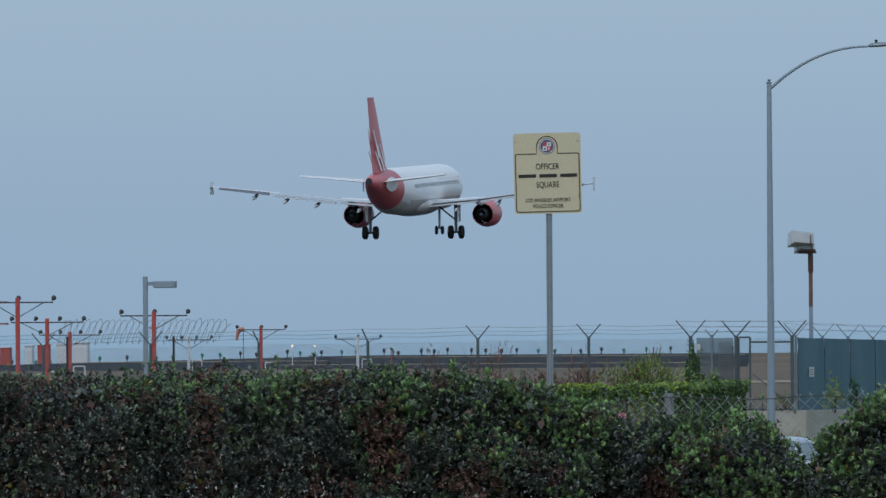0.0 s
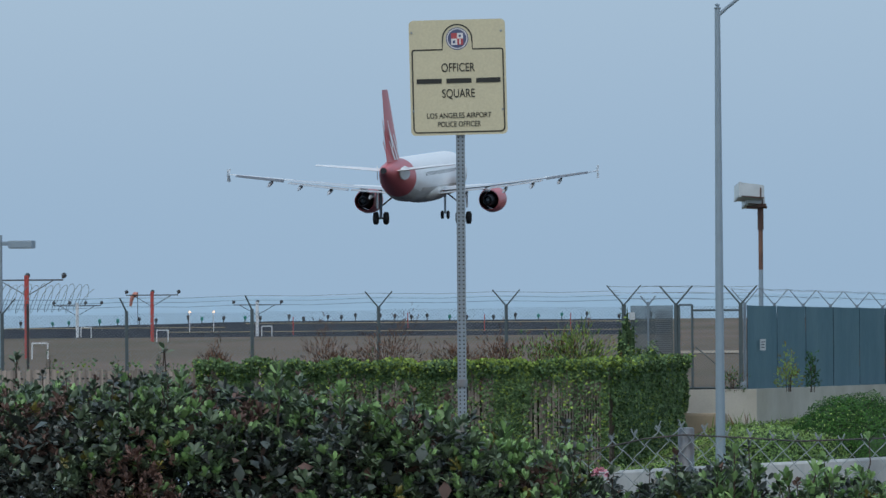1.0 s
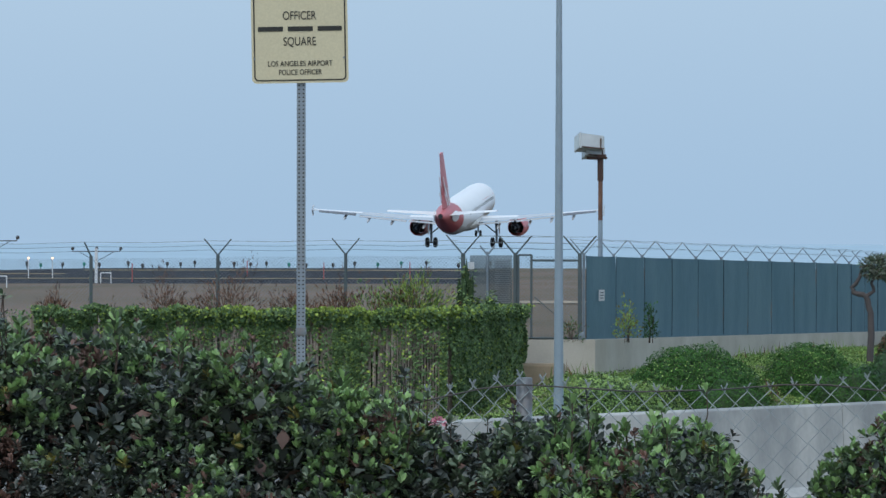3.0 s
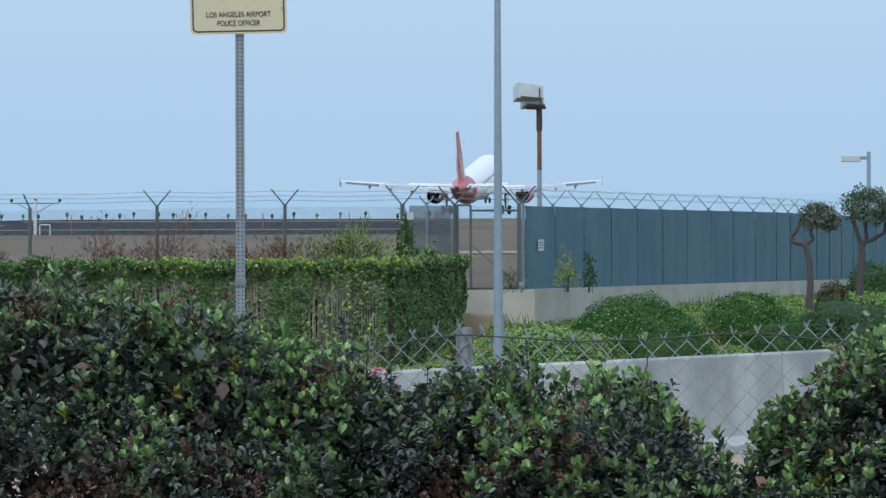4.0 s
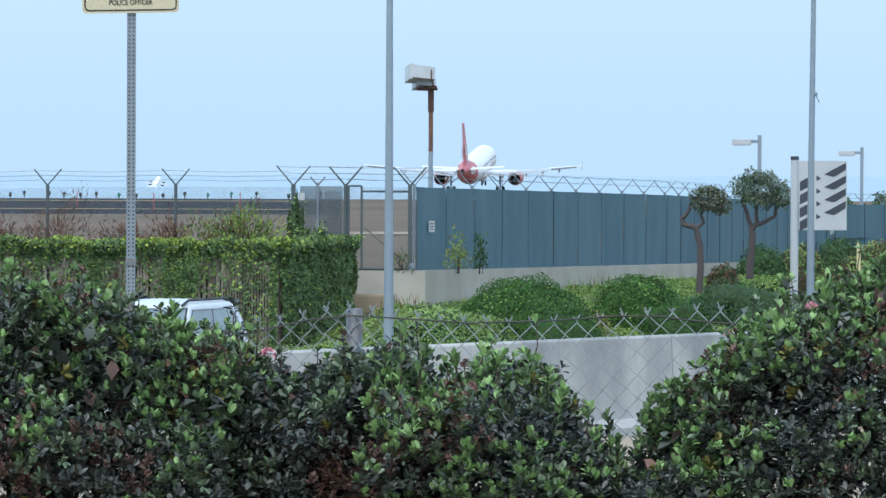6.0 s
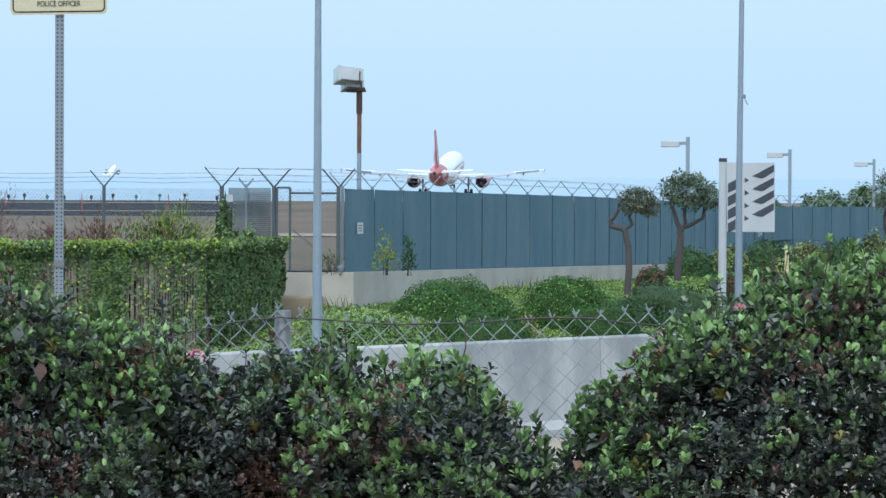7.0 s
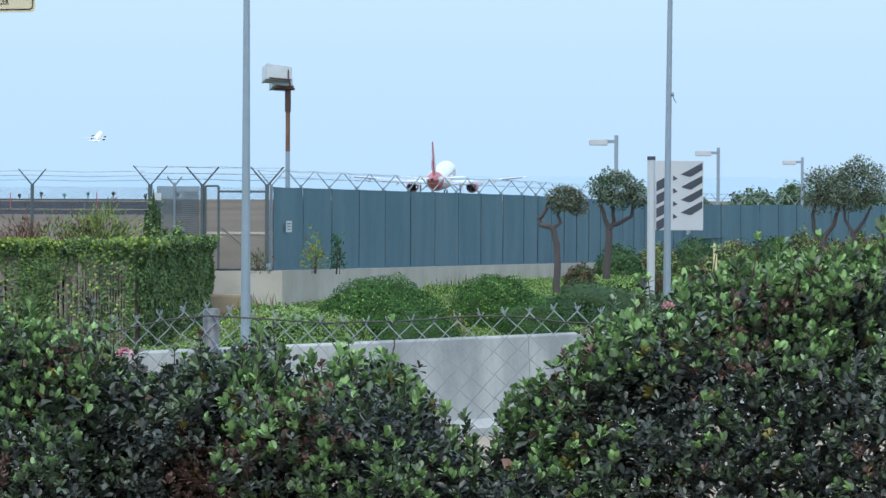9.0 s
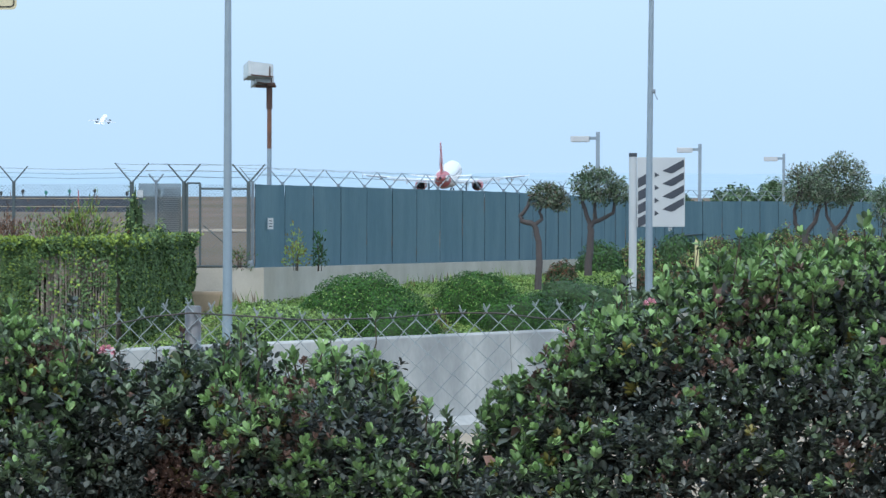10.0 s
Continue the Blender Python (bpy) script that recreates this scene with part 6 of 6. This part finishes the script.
        if rails:
            bm = bmesh.new()
            yy = [screen[1] - 0.12 + (rear[1] - screen[1] + 0.3) * k / 8 for k in range(9)]
            tube(bm, [(s * ht * 0.90, y, zt + (0.02 if k in (0, 8) else 0.095)) for k, y in enumerate(yy)], 0.022, 8)
            part("roof_rail", bm, M["trim_black"], root)
    # nose
    bm = bmesh.new()
    gz, gw, gh = grille
    box(bm, 0, f - 0.02, gz, gw, 0.1, gh, bevel=0.015)
    gr = part("grille", bm, M["trim_black"], root, "black slatted grille", 0)
    bm = bmesh.new()
    for k in range(3):
        box(bm, 0, f + 0.036, gz - gh * 0.3 + k * gh * 0.3, gw * 0.92, 0.012, 0.016)
    part("grille_bar", bm, M["chrome"], gr, smooth=0)
    bm = bmesh.new()
    box(bm, 0, f - 0.02, 0.42, Wd * 0.78, 0.16, 0.2, bevel=0.03)
    part("bumper", bm, M["trim_black"], root, smooth=0)
    for s in (-1, 1):
        bm = bmesh.new()
        rings(bm, [[(s * hw * x, f - y, gz + z) for x, y, z in q] for q in (((0.50, 0.02, -0.05), (0.52, 0.06, 0.05), (0.52, 0.2, 0.05), (0.50, 0.2, -0.05)), ((0.74, 0.05, -0.07), (0.76, 0.14, 0.07), (0.76, 0.3, 0.07), (0.74, 0.3, -0.07)), ((0.93, 0.26, -0.04), (0.95, 0.36, 0.09), (0.9, 0.4, 0.09), (0.9, 0.4, -0.04)))])
        hl = part("headlight", bm, M["lamp_glass"], root, "clear headlight", 40)
        bm = bmesh.new()
        cyl(bm, (s * hw * 0.66, f - 0.06, gz - 0.0), (s * hw * 0.66, f - 0.034, gz - 0.0), 0.045, 12)
        part("bulb", bm, M["lamp_lit"] if lit else M["chrome"], hl)
        bm = bmesh.new()
        box(bm, s * hw * 0.76, b + 0.04, belt - 0.14, hw * 0.14, 0.08, 0.24, bevel=0.03)
        part("tail_light", bm, M["seal_red"], root, "red tail light", 40)
    bm = bmesh.new()
    box(bm, 0, f + 0.065, 0.47, 0.32, 0.01, 0.14)
    part("number_plate", bm, M["plate"], root, "blank number plate", 0)
    wr = 0.36 if rails else 0.32
    for s in (-1, 1):
        for y in (f - 0.88, b + 0.9):
            bm = bmesh.new()
            prof = [(0.10, wr * 0.66), (0.11, wr * 0.93), (0.08, wr), (-0.08, wr), (-0.11, wr * 0.93), (-0.10, wr * 0.66)]
            rings(bm, [[(s * (hw - 0.1) + dx, y + r * math.cos(a), wr + r * math.sin(a)) for a in [2 * math.pi * k / 24 for k in range(24)]] for dx, r in prof])
            wh = part("wheel", bm, M["tyre"], root, "black tyre", 40)
            bm = bmesh.new()
            cyl(bm, (s * (hw - 0.02), y, wr), (s * (hw - 0.0), y, wr), wr * 0.6, 20)
            part("rim", bm, M["galv"], wh)
    return root


CAR_SEDAN = make_car("sedan", "silver sedan driving along the street", "car", M["car_silver"], 4.6, 1.78, 1.45, 0.98, 0.98, (0.95, 0.1), (-1.75, -0.95), 0.70, False, False, (0.68, 0.6, 0.14))
CAR_SUV = make_car("large_suv", "large white SUV with lit headlights driving along the street", "car", M["car_white"], 4.6, 1.86, 1.74, 1.04, 1.10, (1.22, 0.5), (-2.2, -1.95), 0.80, True, True, (0.84, 0.85, 0.16))
CAR_CROSS = make_car("crossover", "white crossover car with dark roof rails driving along the street", "car", M["car_white"], 4.6, 1.84, 1.60, 0.98, 1.02, (1.38, 0.28), (-2.2, -1.5), 0.76, True, False, (0.70, 0.7, 0.13))


# ---------------------------------------------------------------- airliner
def wing_skin(bm, stations, thick=0.12, mi=0):
    """Rings of a thin aerofoil: (x, y_lead, y_trail, z) along the span."""
    prof = [(0, 0), (0.08, 0.42), (0.3, 0.6), (0.6, 0.42), (1, 0.03), (1, -0.03), (0.6, -0.3), (0.3, -0.4), (0.08, -0.3)]
    rings(bm, [[(x, yl + (yt - yl) * u, z + (yl - yt) * thick * v) for u, v in prof] for x, yl, yt, z in stations], mi=mi)


def make_airliner():
    root = base("airliner", (0, 0, 0), "twin-engine white airliner with red tail and engines, wheels down", "aircraft")
    R = 1.98
    # fuselage: y of rings, radius, centre height
    st = [(17.7, 0.05, -0.45), (17.4, 0.45, -0.42), (16.6, 1.05, -0.3), (15.4, 1.6, -0.12), (13.8, 1.92, 0), (12, R, 0), (0, R, 0), (-7.5, R, 0), (-10, 1.93, 0.06), (-12.5, 1.66, 0.28)]
    tail = [(-12.5, 1.66, 0.28), (-14.5, 1.32, 0.52), (-16.5, 0.95, 0.76), (-18.3, 0.58, 0.95), (-19.6, 0.3, 1.05)]
    def fus(rows_):
        return [[(r * math.cos(a), y, zc + r * 1.03 * math.sin(a)) for a in [2 * math.pi * k / 32 for k in range(32)]] for y, r, zc in rows_]
    bm = bmesh.new()
    rings(bm, fus(st))
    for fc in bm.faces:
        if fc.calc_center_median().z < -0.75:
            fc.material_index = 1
    part("fuselage", bm, [M["air_white"], M["air_belly"]], root, "white fuselage with darker streaked belly", 40)
    bm = bmesh.new()
    rings(bm, [[(x * 1.004, y, z) for x, y, z in lp] for lp in fus(tail)])
    tc = part("tail_cone", bm, M["air_red"], root, "red tail cone", 40)
    bm = bmesh.new()
    cyl(bm, (0, -19.55, 1.05), (0, -19.78, 1.06), 0.27, 18)
    part("exhaust", bm, M["air_dark"], tc, "dark exhaust")
    # belly fairing
    bm = bmesh.new()
    rings(bm, [[(w * math.cos(a), y, -1.35 + h * math.sin(a)) for a in [2 * math.pi * k / 20 for k in range(20)]] for y, w, h in ((6.5, 0.4, 0.4), (5, 1.7, 0.75), (2, 2.05, 0.95), (-2, 2.05, 0.95), (-4.5, 1.6, 0.7), (-6.5, 0.3, 0.3))])
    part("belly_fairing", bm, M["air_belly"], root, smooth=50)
    # red word-mark bars and cabin windows on the flanks
    for s in (-1, 1):
        bm = bmesh.new()
        for k in range(9):
            y = 2.6 + k * 1.15
            z0 = 0.85
            q = [(s * math.sqrt(R * R - z * z) * 1.006, yy, z) for yy, z in ((y, z0), (y + 0.75, z0), (y + 0.75, z0 + 0.85), (y, z0 + 0.85))]
            q2 = [(x * 1.003, yy, z) for x, yy, z in q]
            rings(bm, [q, q2])
        part("marking", bm, M["air_red"], root, "row of red bars", 0)
        bm = bmesh.new()
        for k in range(34):
            y = 11.5 - k * 0.62
            q = [(s * math.sqrt(R * R - z * z) * 1.003, yy, z) for yy, z in ((y, 0.3), (y + 0.23, 0.3), (y + 0.23, 0.62), (y, 0.62))]
            rings(bm, [q, [(x * 1.003, yy, z) for x, yy, z in q]])
        part("cabin_window", bm, M["air_dark"], root, "row of small dark windows", 0)["kind"] = "stuff"
    # wings
    for s in (-1, 1):
        bm = bmesh.new()
        wing_skin(bm, [(s * 1.6, 5.0, -1.9, -1.25), (s * 6.3, 1.9, -2.1, -0.85), (s * 11.5, -1.0, -3.5, -0.20), (s * 16.8, -4.1, -5.75, 0.48)], 0.07)
        bm.normal_update()
        # lower faces grey: the underside's shade put into the wing colour
        for fc in bm.faces:
            if fc.calc_center_median().z < -1.4 + 0.112 * abs(fc.calc_center_median().x):
                fc.material_index = 1
        wing = part("wing", bm, [M["air_white"], M["air_grey"]], root, "long swept wing", 50)
        bm = bmesh.new()
        wing_skin(bm, [(s * 16.8, -4.1, -5.9, 0.95), (s * 16.82, -4.6, -5.9, 0.5), (s * 16.8, -4.3, -5.9, -0.15)], 0.05)
        part("wingtip_fence", bm, M["air_white"], wing, smooth=0)
        # lowered flaps and the raised aileron, its shade painted as a darker grey
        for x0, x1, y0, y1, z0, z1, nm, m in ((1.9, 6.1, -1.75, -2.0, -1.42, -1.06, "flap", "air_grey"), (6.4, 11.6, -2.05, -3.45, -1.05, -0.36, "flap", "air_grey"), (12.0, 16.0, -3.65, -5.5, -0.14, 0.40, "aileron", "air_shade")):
            bm = bmesh.new()
            ch, dr = (0.8, 0.06) if nm == "flap" else (0.6, 0.12)
            a = [(s * x0, y0, z0 + 0.09), (s * x0, y0, z0 - 0.09), (s * x0, y0 - ch, z0 - dr - 0.03), (s * x0, y0 - ch, z0 - dr + 0.01)]
            k = 0.75
            c = [(s * x1, y1, z1 + 0.07), (s * x1, y1, z1 - 0.07), (s * x1, y1 - ch * k, z1 - dr * k - 0.03), (s * x1, y1 - ch * k, z1 - dr * k + 0.01)]
            rings(bm, [a, c])
            part(nm, bm, M[m], wing, smooth=0)
        for x, y, z in ((4.3, -2.4, -1.45), (8.0, -2.9, -1.0), (10.6, -3.7, -0.6), (13.2, -4.4, -0.22)):
            bm = bmesh.new()
            tube(bm, [(s * x, y + 1.8, z + 0.05), (s * x, y + 0.9, z - 0.12), (s * x, y - 0.2, z - 0.3), (s * x, y - 0.9, z - 0.45)], [0.05, 0.16, 0.16, 0.03], 8)
            part("flap_fairing", bm, M["air_grey"], wing)
        # engine
        ex, ez = s * 5.75, -2.25
        bm = bmesh.new()
        prof = [(6.6, 0.82), (6.75, 0.93), (6.65, 1.04), (5.8, 1.17), (4.6, 1.18), (3.2, 1.02), (2.6, 0.92), (2.62, 0.87), (3.4, 0.9), (5.5, 0.88), (6.6, 0.82)]
        rings(bm, [[(ex + r * math.cos(a), y - 0.3, ez + r * math.sin(a)) for a in [2 * math.pi * k / 28 for k in range(28)]] for y, r in prof], caps=False)
        en = part("engine", bm, M["air_red"], root, "red engine nacelle", 50)
        bm = bmesh.new()
        rings(bm, [[(ex + r * math.cos(a), y - 0.3, ez + r * math.sin(a)) for a in [2 * math.pi * k / 24 for k in range(24)]] for y, r in ((5.4, 0.86), (5.3, 0.75), (3.2, 0.62), (2.2, 0.50), (1.75, 0.40), (1.76, 0.35), (2.3, 0.33))])
        part("core_cowl", bm, M["air_dark"], en, "dark metal core")
        bm = bmesh.new()
        tube(bm, [(ex, 2.3, ez), (ex, 1.5, ez), (ex, 0.95, ez)], [0.28, 0.2, 0.03], 16)
        part("exhaust_cone", bm, M["galv"], en)
        bm = bmesh.new()
        rings(bm, [[(ex + dx, y, z) for dx, y, z in ((-w, y0, zb), (w, y0, zb), (w, y1, zt), (-w, y1, zt))] for w, y0, y1, zb, zt in ((0.16, 5.4, 3.0, ez + 0.95, -0.95), (0.12, 1.0, -0.9, ez + 0.8, -1.15))])
        part("pylon", bm, M["air_white"], en, smooth=0)
        # main gear
        gx = s * 3.8
        bm = bmesh.new()
        tube(bm, [(gx, -0.1, -1.1), (gx, -0.1, -3.75)], [0.17, 0.12], 10)
        gear = part("main_gear_leg", bm, M["galv"], root)
        bm = bmesh.new()
        tube(bm, [(gx, -0.1, -2.7), (gx - s * 1.5, -0.1, -1.5)], 0.07, 8)
        part("strut", bm, M["air_dark"], gear)
        bm = bmesh.new()
        tube(bm, [(gx - 0.5, -0.1, -3.75), (gx + 0.5, -0.1, -3.75)], 0.09, 8)
        part("axle", bm, M["air_dark"], gear)
        bm = bmesh.new()
        box(bm, gx + s * 0.32, -0.1, -2.1, 0.05, 0.95, 1.5, bevel=0.02)
        part("gear_door", bm, M["air_white"], gear, smooth=0)
        for k in (-1, 1):
            wx = gx + k * 0.47
            bm = bmesh.new()
            rings(bm, [[(wx + dx, -0.1 + r * math.cos(a), -3.75 + r * math.sin(a)) for a in [2 * math.pi * j / 22 for j in range(22)]] for dx, r in ((-0.2, 0.3), (-0.21, 0.48), (-0.14, 0.58), (0.14, 0.58), (0.21, 0.48), (0.2, 0.3))])
            wheel = part("wheel", bm, M["tyre"], gear, "black tyre", 40)
        # tailplane
        bm = bmesh.new()
        wing_skin(bm, [(s * 0.5, -13.9, -17.4, 0.95), (s * 6.2, -17.4, -19.0, 1.55)], 0.09)
        part("tailplane", bm, M["air_white"], root, "white tailplane", 50)
        bm = bmesh.new()
        rings(bm, [[(s * (1.2 + 0.55 * math.cos(a) * 0.4), -15.9 + 1.25 * math.cos(a), 0.75 + 0.62 * math.sin(a)) for a in [2 * math.pi * k / 20 for k in range(20)]], [(s * (1.27 + 0.55 * math.cos(a) * 0.4), -15.9 + 1.2 * math.cos(a), 0.75 + 0.58 * math.sin(a)) for a in [2 * math.pi * k / 20 for k in range(20)]]])
        part("root_patch", bm, M["air_white"], root, "white patch at the tailplane root", 0)
    # nose gear
    bm = bmesh.new()
    tube(bm, [(0, 12.6, -1.8), (0, 12.5, -3.8)], [0.12, 0.09], 10)
    ng = part("nose_gear_leg", bm, M["galv"], root)
    for k in (-1, 1):
        bm = bmesh.new()
        rings(bm, [[(k * 0.27 + dx, 12.5 + r * math.cos(a), -3.9 + r * math.sin(a)) for a in [2 * math.pi * j / 18 for j in range(18)]] for dx, r in ((-0.11, 0.2), (-0.11, 0.34), (-0.07, 0.39), (0.07, 0.39), (0.11, 0.34), (0.11, 0.2))])
        part("nose_wheel", bm, M["tyre"], ng, "black tyre", 40)
    # fin
    bm = bmesh.new()
    prof = [(0, 0), (0.1, 0.6), (0.35, 1), (0.7, 0.6), (1, 0.08), (1, -0.08), (0.7, -0.6), (0.35, -1), (0.1, -0.6)]
    rings(bm, [[(t * v, yl + (yt - yl) * u, z) for u, v in prof] for yl, yt, z, t in ((-9.6, -12.5, 1.75, 0.08), (-11.9, -17.9, 1.7, 0.30), (-13.4, -18.4, 3.6, 0.25), (-17.2, -19.9, 8.1, 0.12))][1:])
    fin = part("fin", bm, M["air_red"], root, "red tail fin", 50)
    bm = bmesh.new()
    for s in (-1, 1):
        for k, (z0, z1, u0, u1) in enumerate(((1.9, 4.6, 0.35, 0.75), (1.9, 3.6, 0.55, 0.90), (2.2, 4.2, 0.20, 0.42), (3.0, 5.4, 0.62, 0.85))):
            def fp(u, z):
                g = (z - 1.7) / 6.4
                yl, yt = -11.9 + (-17.2 + 11.9) * g, -17.9 + (-19.9 + 17.9) * g
                return Vector((s * (0.33 - 0.19 * g), yl + (yt - yl) * u, z))
            q = [fp(u0, z0), fp(u0 + 0.10, z0), fp(u1 + 0.06, z1), fp(u1, z1)]
            rings(bm, [q, [v + Vector((s * 0.012, 0, 0)) for v in q]])
    part("fin_stripe", bm, M["air_white"], fin, "white flag strokes", 0)
    return root


AIRLINER = make_airliner()


def make_far_jet():
    root = base("climbing_jet", (0, 0, 0), "tiny white jet climbing away over the sea", "aircraft")
    bm = bmesh.new()
    rings(bm, [[(r * math.cos(a), y, zc + r * math.sin(a)) for a in [2 * math.pi * k / 14 for k in range(14)]] for y, r, zc in ((8, 0.1, 0), (7, 1.0, 0), (5, 1.5, 0), (-4, 1.5, 0), (-7, 0.7, 0.4), (-9, 0.15, 0.7))])
    part("fuselage", bm, M["air_white"], root)
    for s in (-1, 1):
        bm = bmesh.new()
        wing_skin(bm, [(s * 0.9, 2.2, -1.4, -0.5), (s * 7.4, -2.4, -3.6, 0.4)], 0.11)
        part("wing", bm, M["air_grey"], root)
        bm = bmesh.new()
        tube(bm, [(s * 3.3, 2.6, -0.95), (s * 3.3, 1.2, -0.95), (s * 3.3, -0.6, -0.9)], [0.8, 0.95, 0.7], 12)
        part("engine", bm, M["air_dark"], root)
        bm = bmesh.new()
        wing_skin(bm, [(s * 0.3, -6.4, -8.2, 0.7), (s * 2.9, -7.9, -8.8, 0.9)], 0.1)
        part("tailplane", bm, M["air_white"], root)
    bm = bmesh.new()
    prof = [(0, 0), (0.35, 1), (1, 0.05), (1, -0.05), (0.35, -1)]
    rings(bm, [[(t * v, yl + (yt - yl) * u, z) for u, v in prof] for yl, yt, z, t in ((-5.2, -8.4, 0.6, 0.16), (-7.8, -9.4, 3.9, 0.07))])
    part("fin", bm, M["air_white"], root)
    return root


FAR_JET = make_far_jet()


# ---------------------------------------------------------------- movement
def motions():
    walk(cam, PATH, EXPOSURES)
    # airliner: distance of the tail from the stand, height of the tail, pitch
    rows = []
    for t, d, z, pitch in ((0.0, 440.5, 12.78, 2.4), (0.2, 448, 12.56, 2.4), (0.5, 460, 12.12, 2.5), (1.0, 477.5, 11.0, 2.6), (1.5, 511, 8.75, 3.3), (2.0, 545, 6.5, 4.0), (2.5, 579, 4.35, 4.8), (3.3, 634, 1.9, 5.6), (4.0, 683, 0.1, 6.0),
                           (4.5, 717, -0.53, 6.0), (5.0, 751, -0.55, 5.8), (5.7, 800, -0.35, 5.4), (6.5, 856, -0.3, 5.0), (7.0, 890, -0.6, 4.8), (7.5, 925, -1.0, 4.7), (8.2, 972, -1.7, 4.6), (9.0, 1026, -2.35, 4.5), (10.0, 1090, -2.88, 4.4)):
        x = -84.1 - 2.2 * max(0.0, 1 - t)
        y = math.sqrt(d * d - x * x)
        m = Matrix.Translation((x, y, z)) @ Matrix.Rotation(radians(pitch), 4, "X") @ Matrix.Translation((0, 19.7, -1.05))
        rows.append((t, m))
    walk(AIRLINER, rows)
    # climbing jet
    rows = []
    for t, b, el in ((0.0, -10.9, -0.75), (4.0, -9.7, -0.50), (6.5, -8.93, -0.20), (7.5, -8.645, -0.05), (8.5, -8.33, 0.13), (10.0, -7.947, 0.36)):
        p = polar(b, 2700 + 30 * t)
        m = pose(p.x, p.y, EYE + (2700 + 30 * t) * math.tan(radians(el)), 20, 4, -4)
        rows.append((t, m))
    walk(FAR_JET, rows)
    # street traffic: metres along the line at two moments, with the speed between
    heading = math.degrees(math.atan2(ROAD_D.y, ROAD_D.x)) - 90
    for car, t0, s0, v in ((CAR_SEDAN, 0.0, 3.2, 20.0), (CAR_SUV, 5.0, -9.3, 15.4), (CAR_CROSS, 8.0, 0.0, 20.5)):
        rows = []
        for k in range(41):
            t = k * 0.25
            s = s0 + v * (t - t0)
            if car is CAR_SUV and t > 4.75:
                s += 4.6 * (t - 4.75)
            if car is CAR_CROSS and t > 8.0:
                s += 2.2 * (t - 8.0)
            s = max(-150.0, min(45.0, s))
            q = ROAD_P + ROAD_D * s
            rows.append((t, pose(q.x, q.y, ground_z(q.x, q.y) + 0.02, 0, 0, heading + max(-6.0, min(0.0, 0.4 * s)) + (6.5 if car is CAR_SUV else 0.0))))
        walk(car, rows)


motions()
